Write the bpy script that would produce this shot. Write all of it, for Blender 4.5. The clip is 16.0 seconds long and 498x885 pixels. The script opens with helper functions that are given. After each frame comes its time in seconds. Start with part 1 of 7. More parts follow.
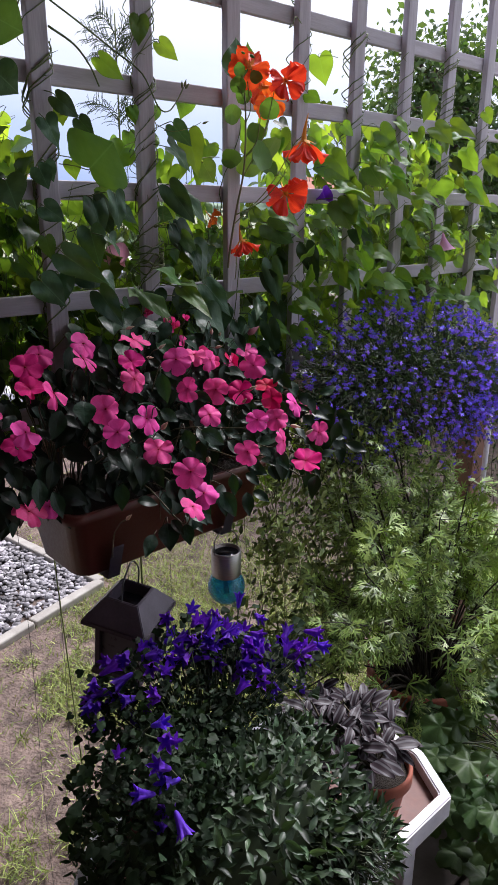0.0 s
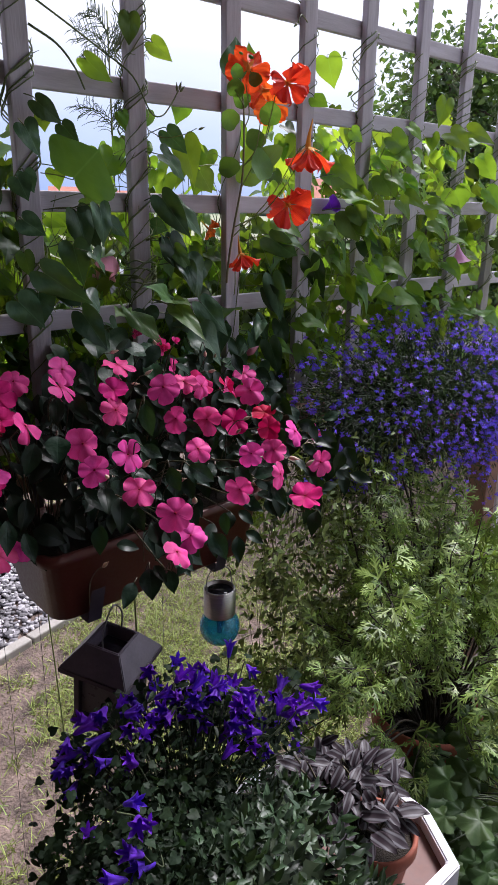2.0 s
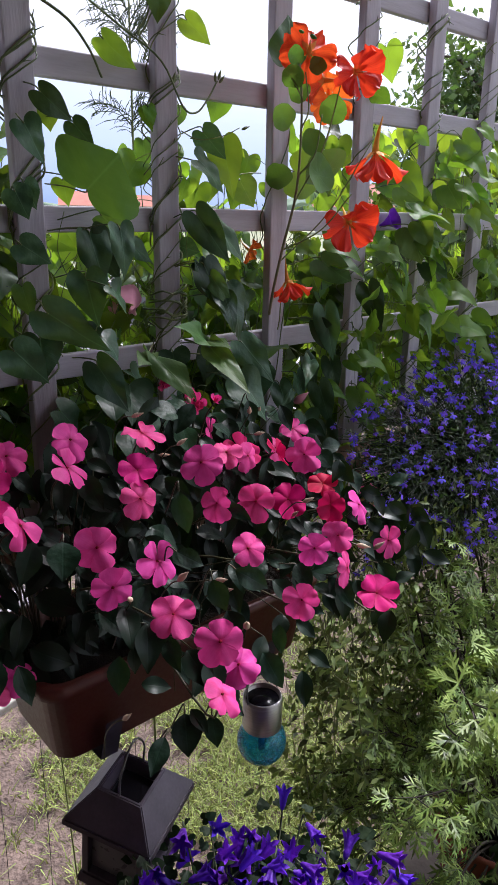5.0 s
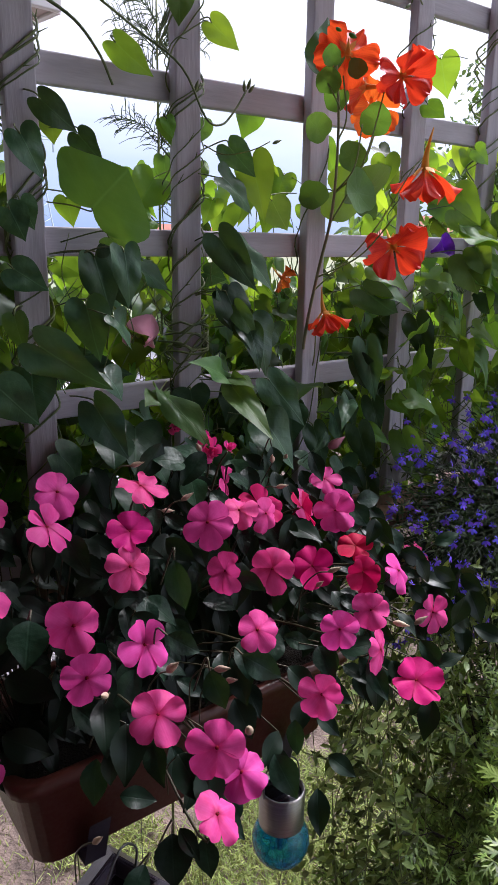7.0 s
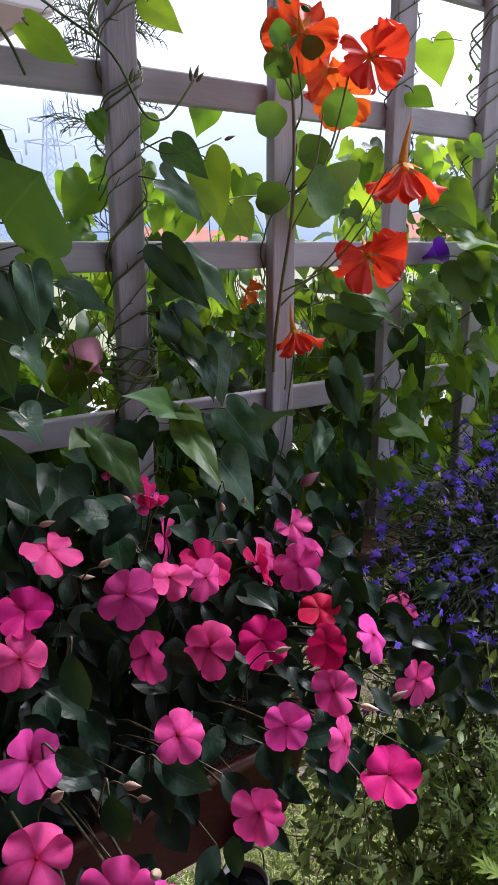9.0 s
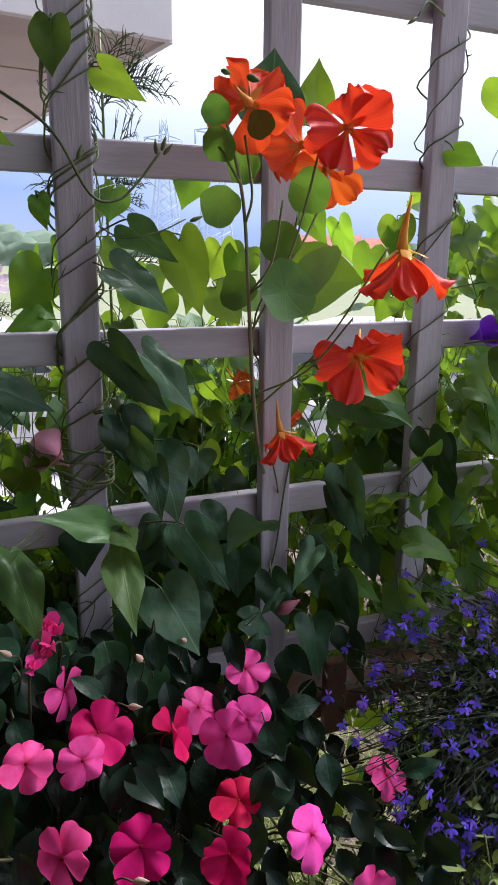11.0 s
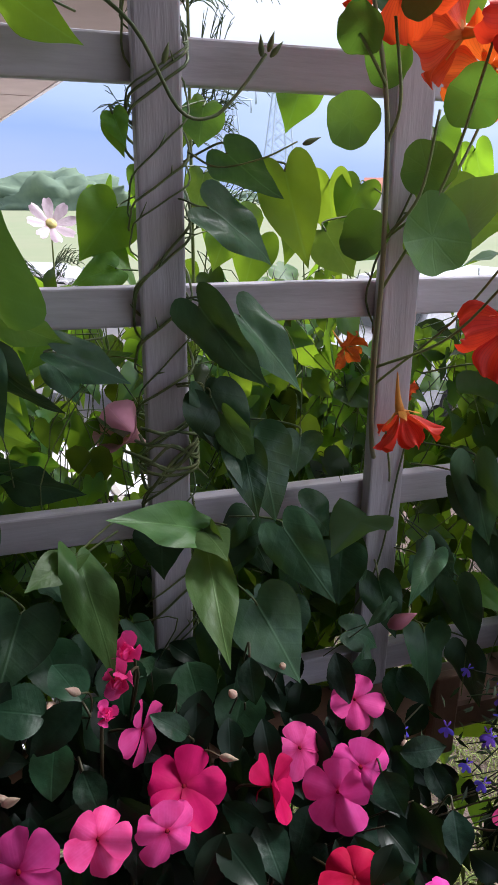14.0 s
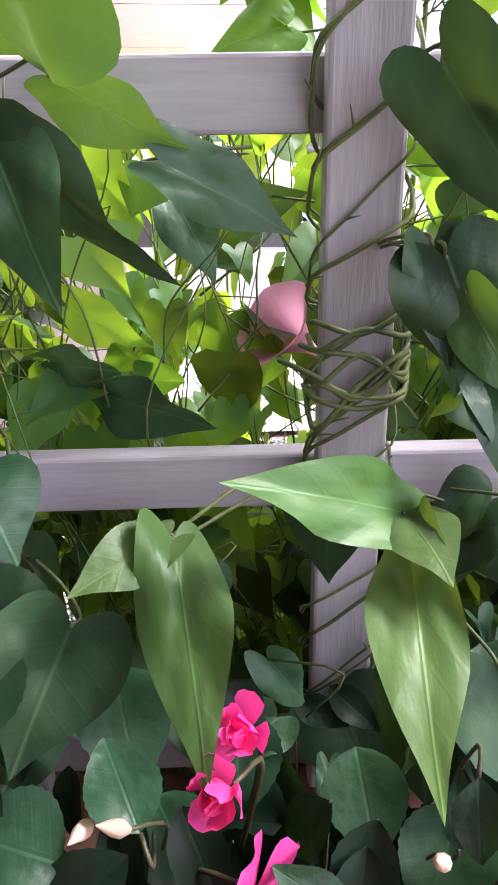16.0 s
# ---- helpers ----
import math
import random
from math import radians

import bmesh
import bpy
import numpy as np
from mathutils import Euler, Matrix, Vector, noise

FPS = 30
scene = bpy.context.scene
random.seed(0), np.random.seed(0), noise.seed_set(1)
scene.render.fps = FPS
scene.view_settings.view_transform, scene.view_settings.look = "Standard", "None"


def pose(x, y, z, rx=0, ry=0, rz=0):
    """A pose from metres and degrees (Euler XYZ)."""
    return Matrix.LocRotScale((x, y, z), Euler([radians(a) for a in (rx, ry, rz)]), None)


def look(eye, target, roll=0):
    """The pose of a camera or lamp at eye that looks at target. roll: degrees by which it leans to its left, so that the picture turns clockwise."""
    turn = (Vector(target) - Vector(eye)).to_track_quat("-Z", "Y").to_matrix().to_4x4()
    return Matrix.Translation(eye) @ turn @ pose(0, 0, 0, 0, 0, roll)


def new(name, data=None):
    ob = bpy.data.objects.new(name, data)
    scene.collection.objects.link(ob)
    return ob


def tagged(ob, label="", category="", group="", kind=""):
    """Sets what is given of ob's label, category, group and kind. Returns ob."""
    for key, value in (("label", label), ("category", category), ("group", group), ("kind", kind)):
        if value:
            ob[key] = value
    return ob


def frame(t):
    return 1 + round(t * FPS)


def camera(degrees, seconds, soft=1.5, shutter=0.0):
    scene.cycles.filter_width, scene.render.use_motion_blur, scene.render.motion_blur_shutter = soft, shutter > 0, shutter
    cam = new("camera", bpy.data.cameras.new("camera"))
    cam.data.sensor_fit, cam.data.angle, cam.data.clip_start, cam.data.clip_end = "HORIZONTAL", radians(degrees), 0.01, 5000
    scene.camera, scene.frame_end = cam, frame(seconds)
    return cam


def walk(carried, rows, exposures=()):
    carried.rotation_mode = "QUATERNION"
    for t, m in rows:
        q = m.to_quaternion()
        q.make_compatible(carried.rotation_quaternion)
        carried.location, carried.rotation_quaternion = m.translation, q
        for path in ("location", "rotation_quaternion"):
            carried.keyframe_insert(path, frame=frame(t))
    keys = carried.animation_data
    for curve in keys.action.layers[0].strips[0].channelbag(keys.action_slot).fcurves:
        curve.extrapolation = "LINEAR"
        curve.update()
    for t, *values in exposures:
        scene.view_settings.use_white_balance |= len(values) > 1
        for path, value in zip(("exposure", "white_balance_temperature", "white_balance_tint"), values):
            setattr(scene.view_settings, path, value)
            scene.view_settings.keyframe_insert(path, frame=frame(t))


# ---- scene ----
cam = camera(39.0, 16.0, soft=0.6)
PATH = [
    (0, (0.209, 0.024, 1.497), (1.498, 1.416, 0.864), 0.4),
    (0.5, (0.217, 0.034, 1.503), (1.503, 1.429, 0.872), 0.5),
    (1, (0.252, 0.053, 1.511), (1.528, 1.457, 0.877), 0.6),
    (1.5, (0.277, 0.067, 1.516), (1.547, 1.478, 0.885), 0.7),
    (2, (0.321, 0.096, 1.519), (1.585, 1.513, 0.889), 0.7),
    (2.5, (0.377, 0.153, 1.53), (1.634, 1.578, 0.905), 0.6),
    (3, (0.423, 0.211, 1.531), (1.672, 1.645, 0.91), 0.6),
    (3.5, (0.453, 0.258, 1.528), (1.691, 1.706, 0.92), 0.4),
    (4, (0.47, 0.285, 1.528), (1.704, 1.736, 0.917), 0.4),
    (4.2, (0.453, 0.313, 1.544), (1.713, 1.732, 0.912), 1.3),
    (6.3, (0.554, 0.411, 1.535), (1.749, 1.915, 0.978), 0.7),
    (6.5, (0.571, 0.423, 1.536), (1.753, 1.941, 0.989), 1.0),
    (7, (0.598, 0.462, 1.529), (1.743, 2.01, 0.987), 0.9),
    (7.5, (0.629, 0.492, 1.527), (1.752, 2.057, 0.988), 0.6),
    (8, (0.661, 0.52, 1.523), (1.772, 2.095, 0.99), 0.4),
    (8.5, (0.72, 0.528, 1.516), (1.813, 2.112, 0.975), 0.0),
    (9, (0.762, 0.528, 1.542), (1.852, 2.116, 1.004), -0.2),
    (9.5, (0.839, 0.536, 1.562), (1.866, 2.166, 1.024), -0.2),
    (10, (0.944, 0.552, 1.583), (1.861, 2.25, 1.058), -0.4),
    (10.2, (0.967, 0.558, 1.598), (1.833, 2.289, 1.092), -0.1),
    (12.3, (1.094, 0.633, 1.658), (1.787, 2.425, 1.103), 0.8),
    (12.5, (1.092, 0.656, 1.657), (1.783, 2.449, 1.102), 0.8),
    (13, (1.075, 0.668, 1.664), (1.751, 2.465, 1.104), 1.1),
    (13.5, (1.066, 0.672, 1.666), (1.727, 2.468, 1.082), 1.0),
    (14, (1.046, 0.734, 1.631), (1.622, 2.532, 0.97), 0.5),
    (14.5, (1.037, 0.789, 1.58), (1.464, 2.606, 0.861), -0.2),
    (15, (1.043, 0.871, 1.55), (1.328, 2.7, 0.792), 0.7),
    (15.5, (1.065, 0.95, 1.532), (1.24, 2.785, 0.758), 1.2),
    (16, (1.102, 1.009, 1.514), (1.144, 2.832, 0.692), -0.9),
]
EXPOSURES = [(0, 0.52, 6100, 16), (2, 0.55, 6080, 17), (4, 0.70, 6050, 17), (7, 0.68, 6000, 17), (10, 0.64, 5980, 16), (13, 0.60, 6000, 14), (14, 0.60, 6050, 12), (14.5, 1.05, 6100, 11), (15, 1.24, 6150, 12), (15.5, 1.88, 6200, 15), (16, 2.25, 6300, 20)]
walk(cam, [(t, look(eye, target, roll)) for t, eye, target, roll in PATH], EXPOSURES)

# ---- light ----
world = bpy.data.worlds.new("overcast_evening_sky")
scene.world = world
world.use_nodes = True
wn, wl = world.node_tree.nodes, world.node_tree.links
wn.clear()
w_out = wn.new("ShaderNodeOutputWorld")
w_bg = wn.new("ShaderNodeBackground")
w_bg.inputs["Strength"].default_value = 0.92
w_sky = wn.new("ShaderNodeTexSky")
w_sky.sky_type, w_sky.sun_disc = "NISHITA", False
w_sky.sun_elevation, w_sky.sun_rotation = radians(51), radians(78)
w_dim = wn.new("ShaderNodeMix")
w_dim.data_type, w_dim.blend_type = "RGBA", "MULTIPLY"
w_dim.inputs[0].default_value = 1.0
w_dim.inputs[7].default_value = (0.07, 0.07, 0.07, 1)
wl.new(w_sky.outputs[0], w_dim.inputs[6])
w_tc = wn.new("ShaderNodeTexCoord")
w_sep = wn.new("ShaderNodeSeparateXYZ")
wl.new(w_tc.outputs["Generated"], w_sep.inputs[0])
w_noise = wn.new("ShaderNodeTexNoise")
w_noise.inputs["Scale"].default_value, w_noise.inputs["Detail"].default_value = 2.2, 5
w_map = wn.new("ShaderNodeMapping")
w_map.inputs["Scale"].default_value = (1, 1, 4)
wl.new(w_tc.outputs["Generated"], w_map.inputs[0])
wl.new(w_map.outputs[0], w_noise.inputs["Vector"])
w_add = wn.new("ShaderNodeMath")
w_add.operation = "MULTIPLY_ADD"
w_add.inputs[1].default_value, w_add.inputs[2].default_value = 0.16, -0.08
wl.new(w_noise.outputs[0], w_add.inputs[0])
w_sum = wn.new("ShaderNodeMath")
w_sum.operation = "ADD"
wl.new(w_sep.outputs[2], w_sum.inputs[0])
wl.new(w_add.outputs[0], w_sum.inputs[1])
w_ramp = wn.new("ShaderNodeValToRGB")
w_ramp.color_ramp.elements[0].position, w_ramp.color_ramp.elements[0].color = 0.0, (0.40, 0.48, 0.70, 1)
w_ramp.color_ramp.elements[1].position, w_ramp.color_ramp.elements[1].color = 1.0, (1.15, 1.15, 1.2, 1)
for at_z, shade in ((0.08, (0.30, 0.41, 0.72, 1)), (0.16, (0.48, 0.58, 0.82, 1)), (0.25, (0.80, 0.84, 0.93, 1)), (0.38, (1.0, 1.0, 1.02, 1))):
    w_ramp.color_ramp.elements.new(at_z).color = shade
w_side = wn.new("ShaderNodeMath")
w_side.operation = "MULTIPLY_ADD"
w_side.inputs[1].default_value = 0.16
wl.new(w_sep.outputs[0], w_side.inputs[0])
wl.new(w_sum.outputs[0], w_side.inputs[2])
wl.new(w_side.outputs[0], w_ramp.inputs[0])
w_mix = wn.new("ShaderNodeMix")
w_mix.data_type = "RGBA"
w_mix.inputs[0].default_value = 0.9
wl.new(w_dim.outputs[2], w_mix.inputs[6])
wl.new(w_ramp.outputs[0], w_mix.inputs[7])
wl.new(w_mix.outputs[2], w_bg.inputs["Color"])
wl.new(w_bg.outputs[0], w_out.inputs["Surface"])

sun = new("sun", bpy.data.lights.new("sun", "SUN"))
sun.data.energy, sun.data.angle, sun.data.color = 4.8, radians(20), (1.0, 0.96, 0.92)
sun.matrix_world = look((2.9, 0.6, 3.6), (0, 0, 0))

# ---- helpers of this scene ----
PLACED = {}
rng = random.Random(7)


def mesh(name, verts, faces, uvs=None, smooth=True):
    me = bpy.data.meshes.new(name)
    me.from_pydata([tuple(v) for v in verts], [], faces)
    if smooth:
        me.polygons.foreach_set("use_smooth", [True] * len(me.polygons))
    if uvs is not None:
        layer = me.uv_layers.new(name="UVMap")
        for loop in me.loops:
            layer.data[loop.index].uv = uvs[loop.vertex_index]
    me.update()
    return me


def from_bm(name, bm, smooth=False):
    me = bpy.data.meshes.new(name)
    bm.to_mesh(me)
    bm.free()
    if smooth:
        me.polygons.foreach_set("use_smooth", [True] * len(me.polygons))
    return me


def thing(name, at, label, category, group="", kind=""):
    ob = new(name)
    ob.empty_display_size = 0.05
    ob.location = at
    PLACED[ob] = Matrix.Translation(at)
    return tagged(ob, label, category, group, kind)


def part(name, me, material, parent, label="", m=None, kind=""):
    """One mesh object under a thing or a part; m is its pose in the world."""
    if material and not me.materials:
        me.materials.append(material)
    ob = new(name, me)
    m = m or Matrix()
    ob.parent = parent
    ob.matrix_parent_inverse = PLACED[parent].inverted()
    ob.matrix_basis = m
    PLACED[ob] = m
    return tagged(ob, label, "", "", kind)


def solo(name, me, material, label, category, kind="", m=None, group=""):
    """A top-level thing that is one mesh."""
    if not me.materials:
        me.materials.append(material)
    ob = new(name, me)
    m = m or Matrix()
    ob.matrix_basis = m
    PLACED[ob] = m
    return tagged(ob, label, category, group, kind)


def orient(p, normal, tip, size=1.0):
    """A pose at p with local z along normal and local y towards tip."""
    z = Vector(normal).normalized()
    y = Vector(tip)
    y = y - y.dot(z) * z
    if y.length < 1e-4:
        y = z.orthogonal()
    y.normalize()
    x = y.cross(z)
    rot = Matrix((x, y, z)).transposed().to_4x4()
    return Matrix.Translation(p) @ rot @ Matrix.Scale(size, 4)


def block(name, x0, x1, y0, y1, z0, z1, bevel=0.003, segments=2):
    bm = bmesh.new()
    bmesh.ops.create_cube(bm, size=1.0)
    for v in bm.verts:
        v.co = Vector(((x0 + x1) / 2 + v.co.x * (x1 - x0), (y0 + y1) / 2 + v.co.y * (y1 - y0), (z0 + z1) / 2 + v.co.z * (z1 - z0)))
    if bevel:
        bmesh.ops.bevel(bm, geom=bm.edges[:], offset=bevel, segments=segments, affect="EDGES", profile=0.5)
    return from_bm(name, bm)


def tube_data(points, radius, sides=6, taper=1.0):
    """Vertices and faces of a round stem along the points."""
    pts = [Vector(p) for p in points]
    verts, faces = [], []
    n = len(pts)
    a = None
    for i, p in enumerate(pts):
        d = (pts[min(i + 1, n - 1)] - pts[max(i - 1, 0)]).normalized()
        a = d.orthogonal() if a is None else a - a.dot(d) * d
        if a.length < 1e-4:
            a = d.orthogonal()
        a = a.normalized()
        b = d.cross(a)
        r = radius * (1 + (taper - 1) * i / max(1, n - 1))
        for k in range(sides):
            w = 2 * math.pi * k / sides
            verts.append(p + a * math.cos(w) * r + b * math.sin(w) * r)
    for i in range(n - 1):
        for k in range(sides):
            k2 = (k + 1) % sides
            faces.append((i * sides + k, i * sides + k2, (i + 1) * sides + k2, (i + 1) * sides + k))
    faces.append(tuple(range(sides - 1, -1, -1)))
    faces.append(tuple((n - 1) * sides + k for k in range(sides)))
    return verts, faces


def smooth_line(points, steps=6):
    """Catmull-Rom points through the given ones."""
    p = [Vector(q) for q in points]
    p = [p[0] * 2 - p[1]] + p + [p[-1] * 2 - p[-2]]
    out = []
    for i in range(1, len(p) - 2):
        for s in range(steps):
            t = s / steps
            out.append(0.5 * (2 * p[i] + (p[i + 1] - p[i - 1]) * t + (2 * p[i - 1] - 5 * p[i] + 4 * p[i + 1] - p[i + 2]) * t * t
                              + (3 * p[i] - p[i - 1] - 3 * p[i + 1] + p[i + 2]) * t ** 3))
    out.append(p[-2])
    return out


class Pile:
    """Gathers many small pieces into one mesh."""

    def __init__(self):
        self.v, self.f, self.u = [], [], []

    def add(self, verts, faces, uvs=None, m=None):
        n = len(self.v)
        self.v.extend([m @ Vector(q) for q in verts] if m else verts)
        self.f.extend([tuple(i + n for i in q) for q in faces])
        self.u.extend(uvs if uvs is not None else [(0.3, 0.3)] * len(verts))

    def tube(self, points, radius, sides=5, taper=1.0):
        self.add(*tube_data(points, radius, sides, taper))

    def done(self, name):
        return mesh(name, self.v, self.f, self.u)


def lathe(name, profile, sides=28, closed=False):
    verts, faces = [], []
    n = len(profile)
    for r, z in profile:
        for k in range(sides):
            w = 2 * math.pi * k / sides
            verts.append((r * math.cos(w), r * math.sin(w), z))
    for i in range(n - 1):
        for k in range(sides):
            k2 = (k + 1) % sides
            faces.append((i * sides + k, i * sides + k2, (i + 1) * sides + k2, (i + 1) * sides + k))
    if closed:
        faces.append(tuple(range(sides - 1, -1, -1)))
        faces.append(tuple((n - 1) * sides + k for k in range(sides)))
    return mesh(name, verts, faces)


# ---- materials ----
def nodes_of(name):
    m = bpy.data.materials.new(name)
    m.use_nodes = True
    nt = m.node_tree
    return m, nt.nodes, nt.links, nt.nodes["Principled BSDF"], nt.nodes["Material Output"]


def rgb_mix(nodes, links, factor, a, b, mode="MIX"):
    mix = nodes.new("ShaderNodeMix")
    mix.data_type, mix.blend_type = "RGBA", mode
    for slot, value in ((0, factor), (6, a), (7, b)):
        if hasattr(value, "links"):
            links.new(value, mix.inputs[slot])
        elif slot == 0:
            mix.inputs[0].default_value = value
        else:
            mix.inputs[slot].default_value = (*value, 1)
    return mix.outputs[2]


def calc(nodes, links, op, a, b=0.0, c=0.0):
    node = nodes.new("ShaderNodeMath")
    node.operation = op
    for slot, value in enumerate((a, b, c)):
        if hasattr(value, "links"):
            links.new(value, node.inputs[slot])
        else:
            node.inputs[slot].default_value = value
    return node.outputs[0]


def surface(name, a, b, rough=0.6, scale=20.0, fine=8.0, bump=0.15, metallic=0.0, vary=0.0, stretch=(1, 1, 1), island=False, spec=0.5, distance=0.002):
    """A rough or glossy surface with stains at one scale and grain at another."""
    m, n, l, bsdf, out = nodes_of(name)
    tc, mp = n.new("ShaderNodeTexCoord"), n.new("ShaderNodeMapping")
    mp.inputs["Scale"].default_value = stretch
    l.new(tc.outputs["Object"], mp.inputs[0])
    big, small = n.new("ShaderNodeTexNoise"), n.new("ShaderNodeTexNoise")
    big.inputs["Scale"].default_value, big.inputs["Detail"].default_value = scale, 4
    small.inputs["Scale"].default_value, small.inputs["Detail"].default_value = scale * fine, 3
    l.new(mp.outputs[0], big.inputs["Vector"])
    l.new(mp.outputs[0], small.inputs["Vector"])
    fac = calc(n, l, "MULTIPLY_ADD", big.outputs[0], 2.2, -0.6)
    fac = calc(n, l, "ADD", fac, calc(n, l, "MULTIPLY_ADD", small.outputs[0], 0.8, -0.4))
    clamp = n.new("ShaderNodeClamp")
    l.new(fac, clamp.inputs[0])
    colour = rgb_mix(n, l, clamp.outputs[0], a, b)
    if vary:
        src = n.new("ShaderNodeNewGeometry").outputs["Random Per Island"] if island else n.new("ShaderNodeObjectInfo").outputs["Random"]
        hsv = n.new("ShaderNodeHueSaturation")
        l.new(calc(n, l, "MULTIPLY_ADD", src, vary * 2, 1 - vary), hsv.inputs["Value"])
        l.new(calc(n, l, "MULTIPLY_ADD", src, -0.03, 0.515), hsv.inputs["Hue"])
        l.new(colour, hsv.inputs["Color"])
        colour = hsv.outputs[0]
    l.new(colour, bsdf.inputs["Base Color"])
    l.new(calc(n, l, "MULTIPLY_ADD", small.outputs[0], 0.25, rough - 0.12), bsdf.inputs["Roughness"])
    bsdf.inputs["Metallic"].default_value = metallic
    bsdf.inputs["Specular IOR Level"].default_value = spec
    if bump:
        bp = n.new("ShaderNodeBump")
        bp.inputs["Strength"].default_value, bp.inputs["Distance"].default_value = bump, distance
        l.new(small.outputs[0], bp.inputs["Height"])
        l.new(bp.outputs[0], bsdf.inputs["Normal"])
    return m


def leafy(name, dark, light, through_light, clear=0.35, rough=0.5, vein=0.5, vary=0.25, veins=6.0, island=False, slant=0.6, spec=0.4, core=None, core_size=3.0, vein_tint=None, relief=0.2, rays=0.0):
    """Leaf or petal: veins along the leaf's own axes, mottling, and light that passes through."""
    m, n, l, bsdf, out = nodes_of(name)
    uv = n.new("ShaderNodeUVMap")
    sep = n.new("ShaderNodeSeparateXYZ")
    l.new(uv.outputs[0], sep.inputs[0])
    ax = calc(n, l, "ABSOLUTE", sep.outputs[0])
    mid = calc(n, l, "SUBTRACT", 1.0, calc(n, l, "MULTIPLY", ax, 40.0))
    side = calc(n, l, "FRACT", calc(n, l, "MULTIPLY", calc(n, l, "SUBTRACT", sep.outputs[1], calc(n, l, "MULTIPLY", ax, slant)), veins))
    side = calc(n, l, "SUBTRACT", 1.0, calc(n, l, "MULTIPLY", calc(n, l, "ABSOLUTE", calc(n, l, "SUBTRACT", side, 0.5)), 9.0))
    side = calc(n, l, "MULTIPLY", calc(n, l, "MAXIMUM", side, 0.0), 0.13)
    if rays:
        ray = calc(n, l, "ABSOLUTE", calc(n, l, "SUBTRACT", calc(n, l, "FRACT", calc(n, l, "MULTIPLY", sep.outputs[0], rays)), 0.5))
        ray = calc(n, l, "MAXIMUM", calc(n, l, "SUBTRACT", 1.0, calc(n, l, "MULTIPLY", ray, 5.0)), 0.0)
        side = calc(n, l, "MULTIPLY", ray, calc(n, l, "MAXIMUM", calc(n, l, "SUBTRACT", 1.15, sep.outputs[1]), 0.0))
        mid = calc(n, l, "MULTIPLY", mid, 0.5)
    veined = calc(n, l, "MINIMUM", calc(n, l, "MAXIMUM", calc(n, l, "MAXIMUM", mid, 0.0), side), 1.0)
    tc = n.new("ShaderNodeTexCoord")
    noise_a, noise_b = n.new("ShaderNodeTexNoise"), n.new("ShaderNodeTexNoise")
    noise_a.inputs["Scale"].default_value, noise_b.inputs["Scale"].default_value = (3.0, 40.0) if not island else (40.0, 400.0)
    l.new(tc.outputs["Object"], noise_a.inputs["Vector"])
    l.new(tc.outputs["Object"], noise_b.inputs["Vector"])
    mott = calc(n, l, "MULTIPLY_ADD", noise_a.outputs[0], 1.6, -0.3)
    colour = rgb_mix(n, l, mott, dark, light)
    colour = rgb_mix(n, l, calc(n, l, "MULTIPLY", veined, vein), colour, vein_tint or tuple(min(1.0, c * 1.7 + 0.004) for c in light))
    if core:
        deep = calc(n, l, "MAXIMUM", calc(n, l, "SUBTRACT", 1.0, calc(n, l, "MULTIPLY", sep.outputs[1], core_size)), 0.0)
        colour = rgb_mix(n, l, deep, colour, core)
    rnd = n.new("ShaderNodeNewGeometry").outputs["Random Per Island"] if island else n.new("ShaderNodeObjectInfo").outputs["Random"]
    hsv, hsv2 = n.new("ShaderNodeHueSaturation"), n.new("ShaderNodeHueSaturation")
    value = calc(n, l, "MULTIPLY_ADD", rnd, vary * 2, 1 - vary)
    hue = calc(n, l, "MULTIPLY_ADD", calc(n, l, "FRACT", calc(n, l, "MULTIPLY", rnd, 7.31)), 0.03, 0.485)
    for h, source in ((hsv, colour), (hsv2, rgb_mix(n, l, calc(n, l, "MULTIPLY", veined, vein * 0.6), through_light, light))):
        l.new(value, h.inputs["Value"])
        l.new(hue, h.inputs["Hue"])
        l.new(source, h.inputs["Color"])
    l.new(hsv.outputs[0], bsdf.inputs["Base Color"])
    bsdf.inputs["Specular IOR Level"].default_value = spec
    l.new(calc(n, l, "MULTIPLY_ADD", noise_a.outputs[0], 0.25, rough - 0.12), bsdf.inputs["Roughness"])
    bp = n.new("ShaderNodeBump")
    bp.inputs["Strength"].default_value, bp.inputs["Distance"].default_value = relief, 0.012 if not island else 0.0008
    l.new(calc(n, l, "SUBTRACT", calc(n, l, "ADD", calc(n, l, "MULTIPLY", noise_b.outputs[0], 0.05), calc(n, l, "MULTIPLY", noise_a.outputs[0], 1.0)), calc(n, l, "MULTIPLY", veined, vein * 0.5)), bp.inputs["Height"])
    l.new(bp.outputs[0], bsdf.inputs["Normal"])
    tl, ms = n.new("ShaderNodeBsdfTranslucent"), n.new("ShaderNodeMixShader")
    l.new(hsv2.outputs[0], tl.inputs["Color"])
    ms.inputs[0].default_value = clear
    l.new(bsdf.outputs[0], ms.inputs[1])
    l.new(tl.outputs[0], ms.inputs[2])
    l.new(ms.outputs[0], out.inputs["Surface"])
    return m


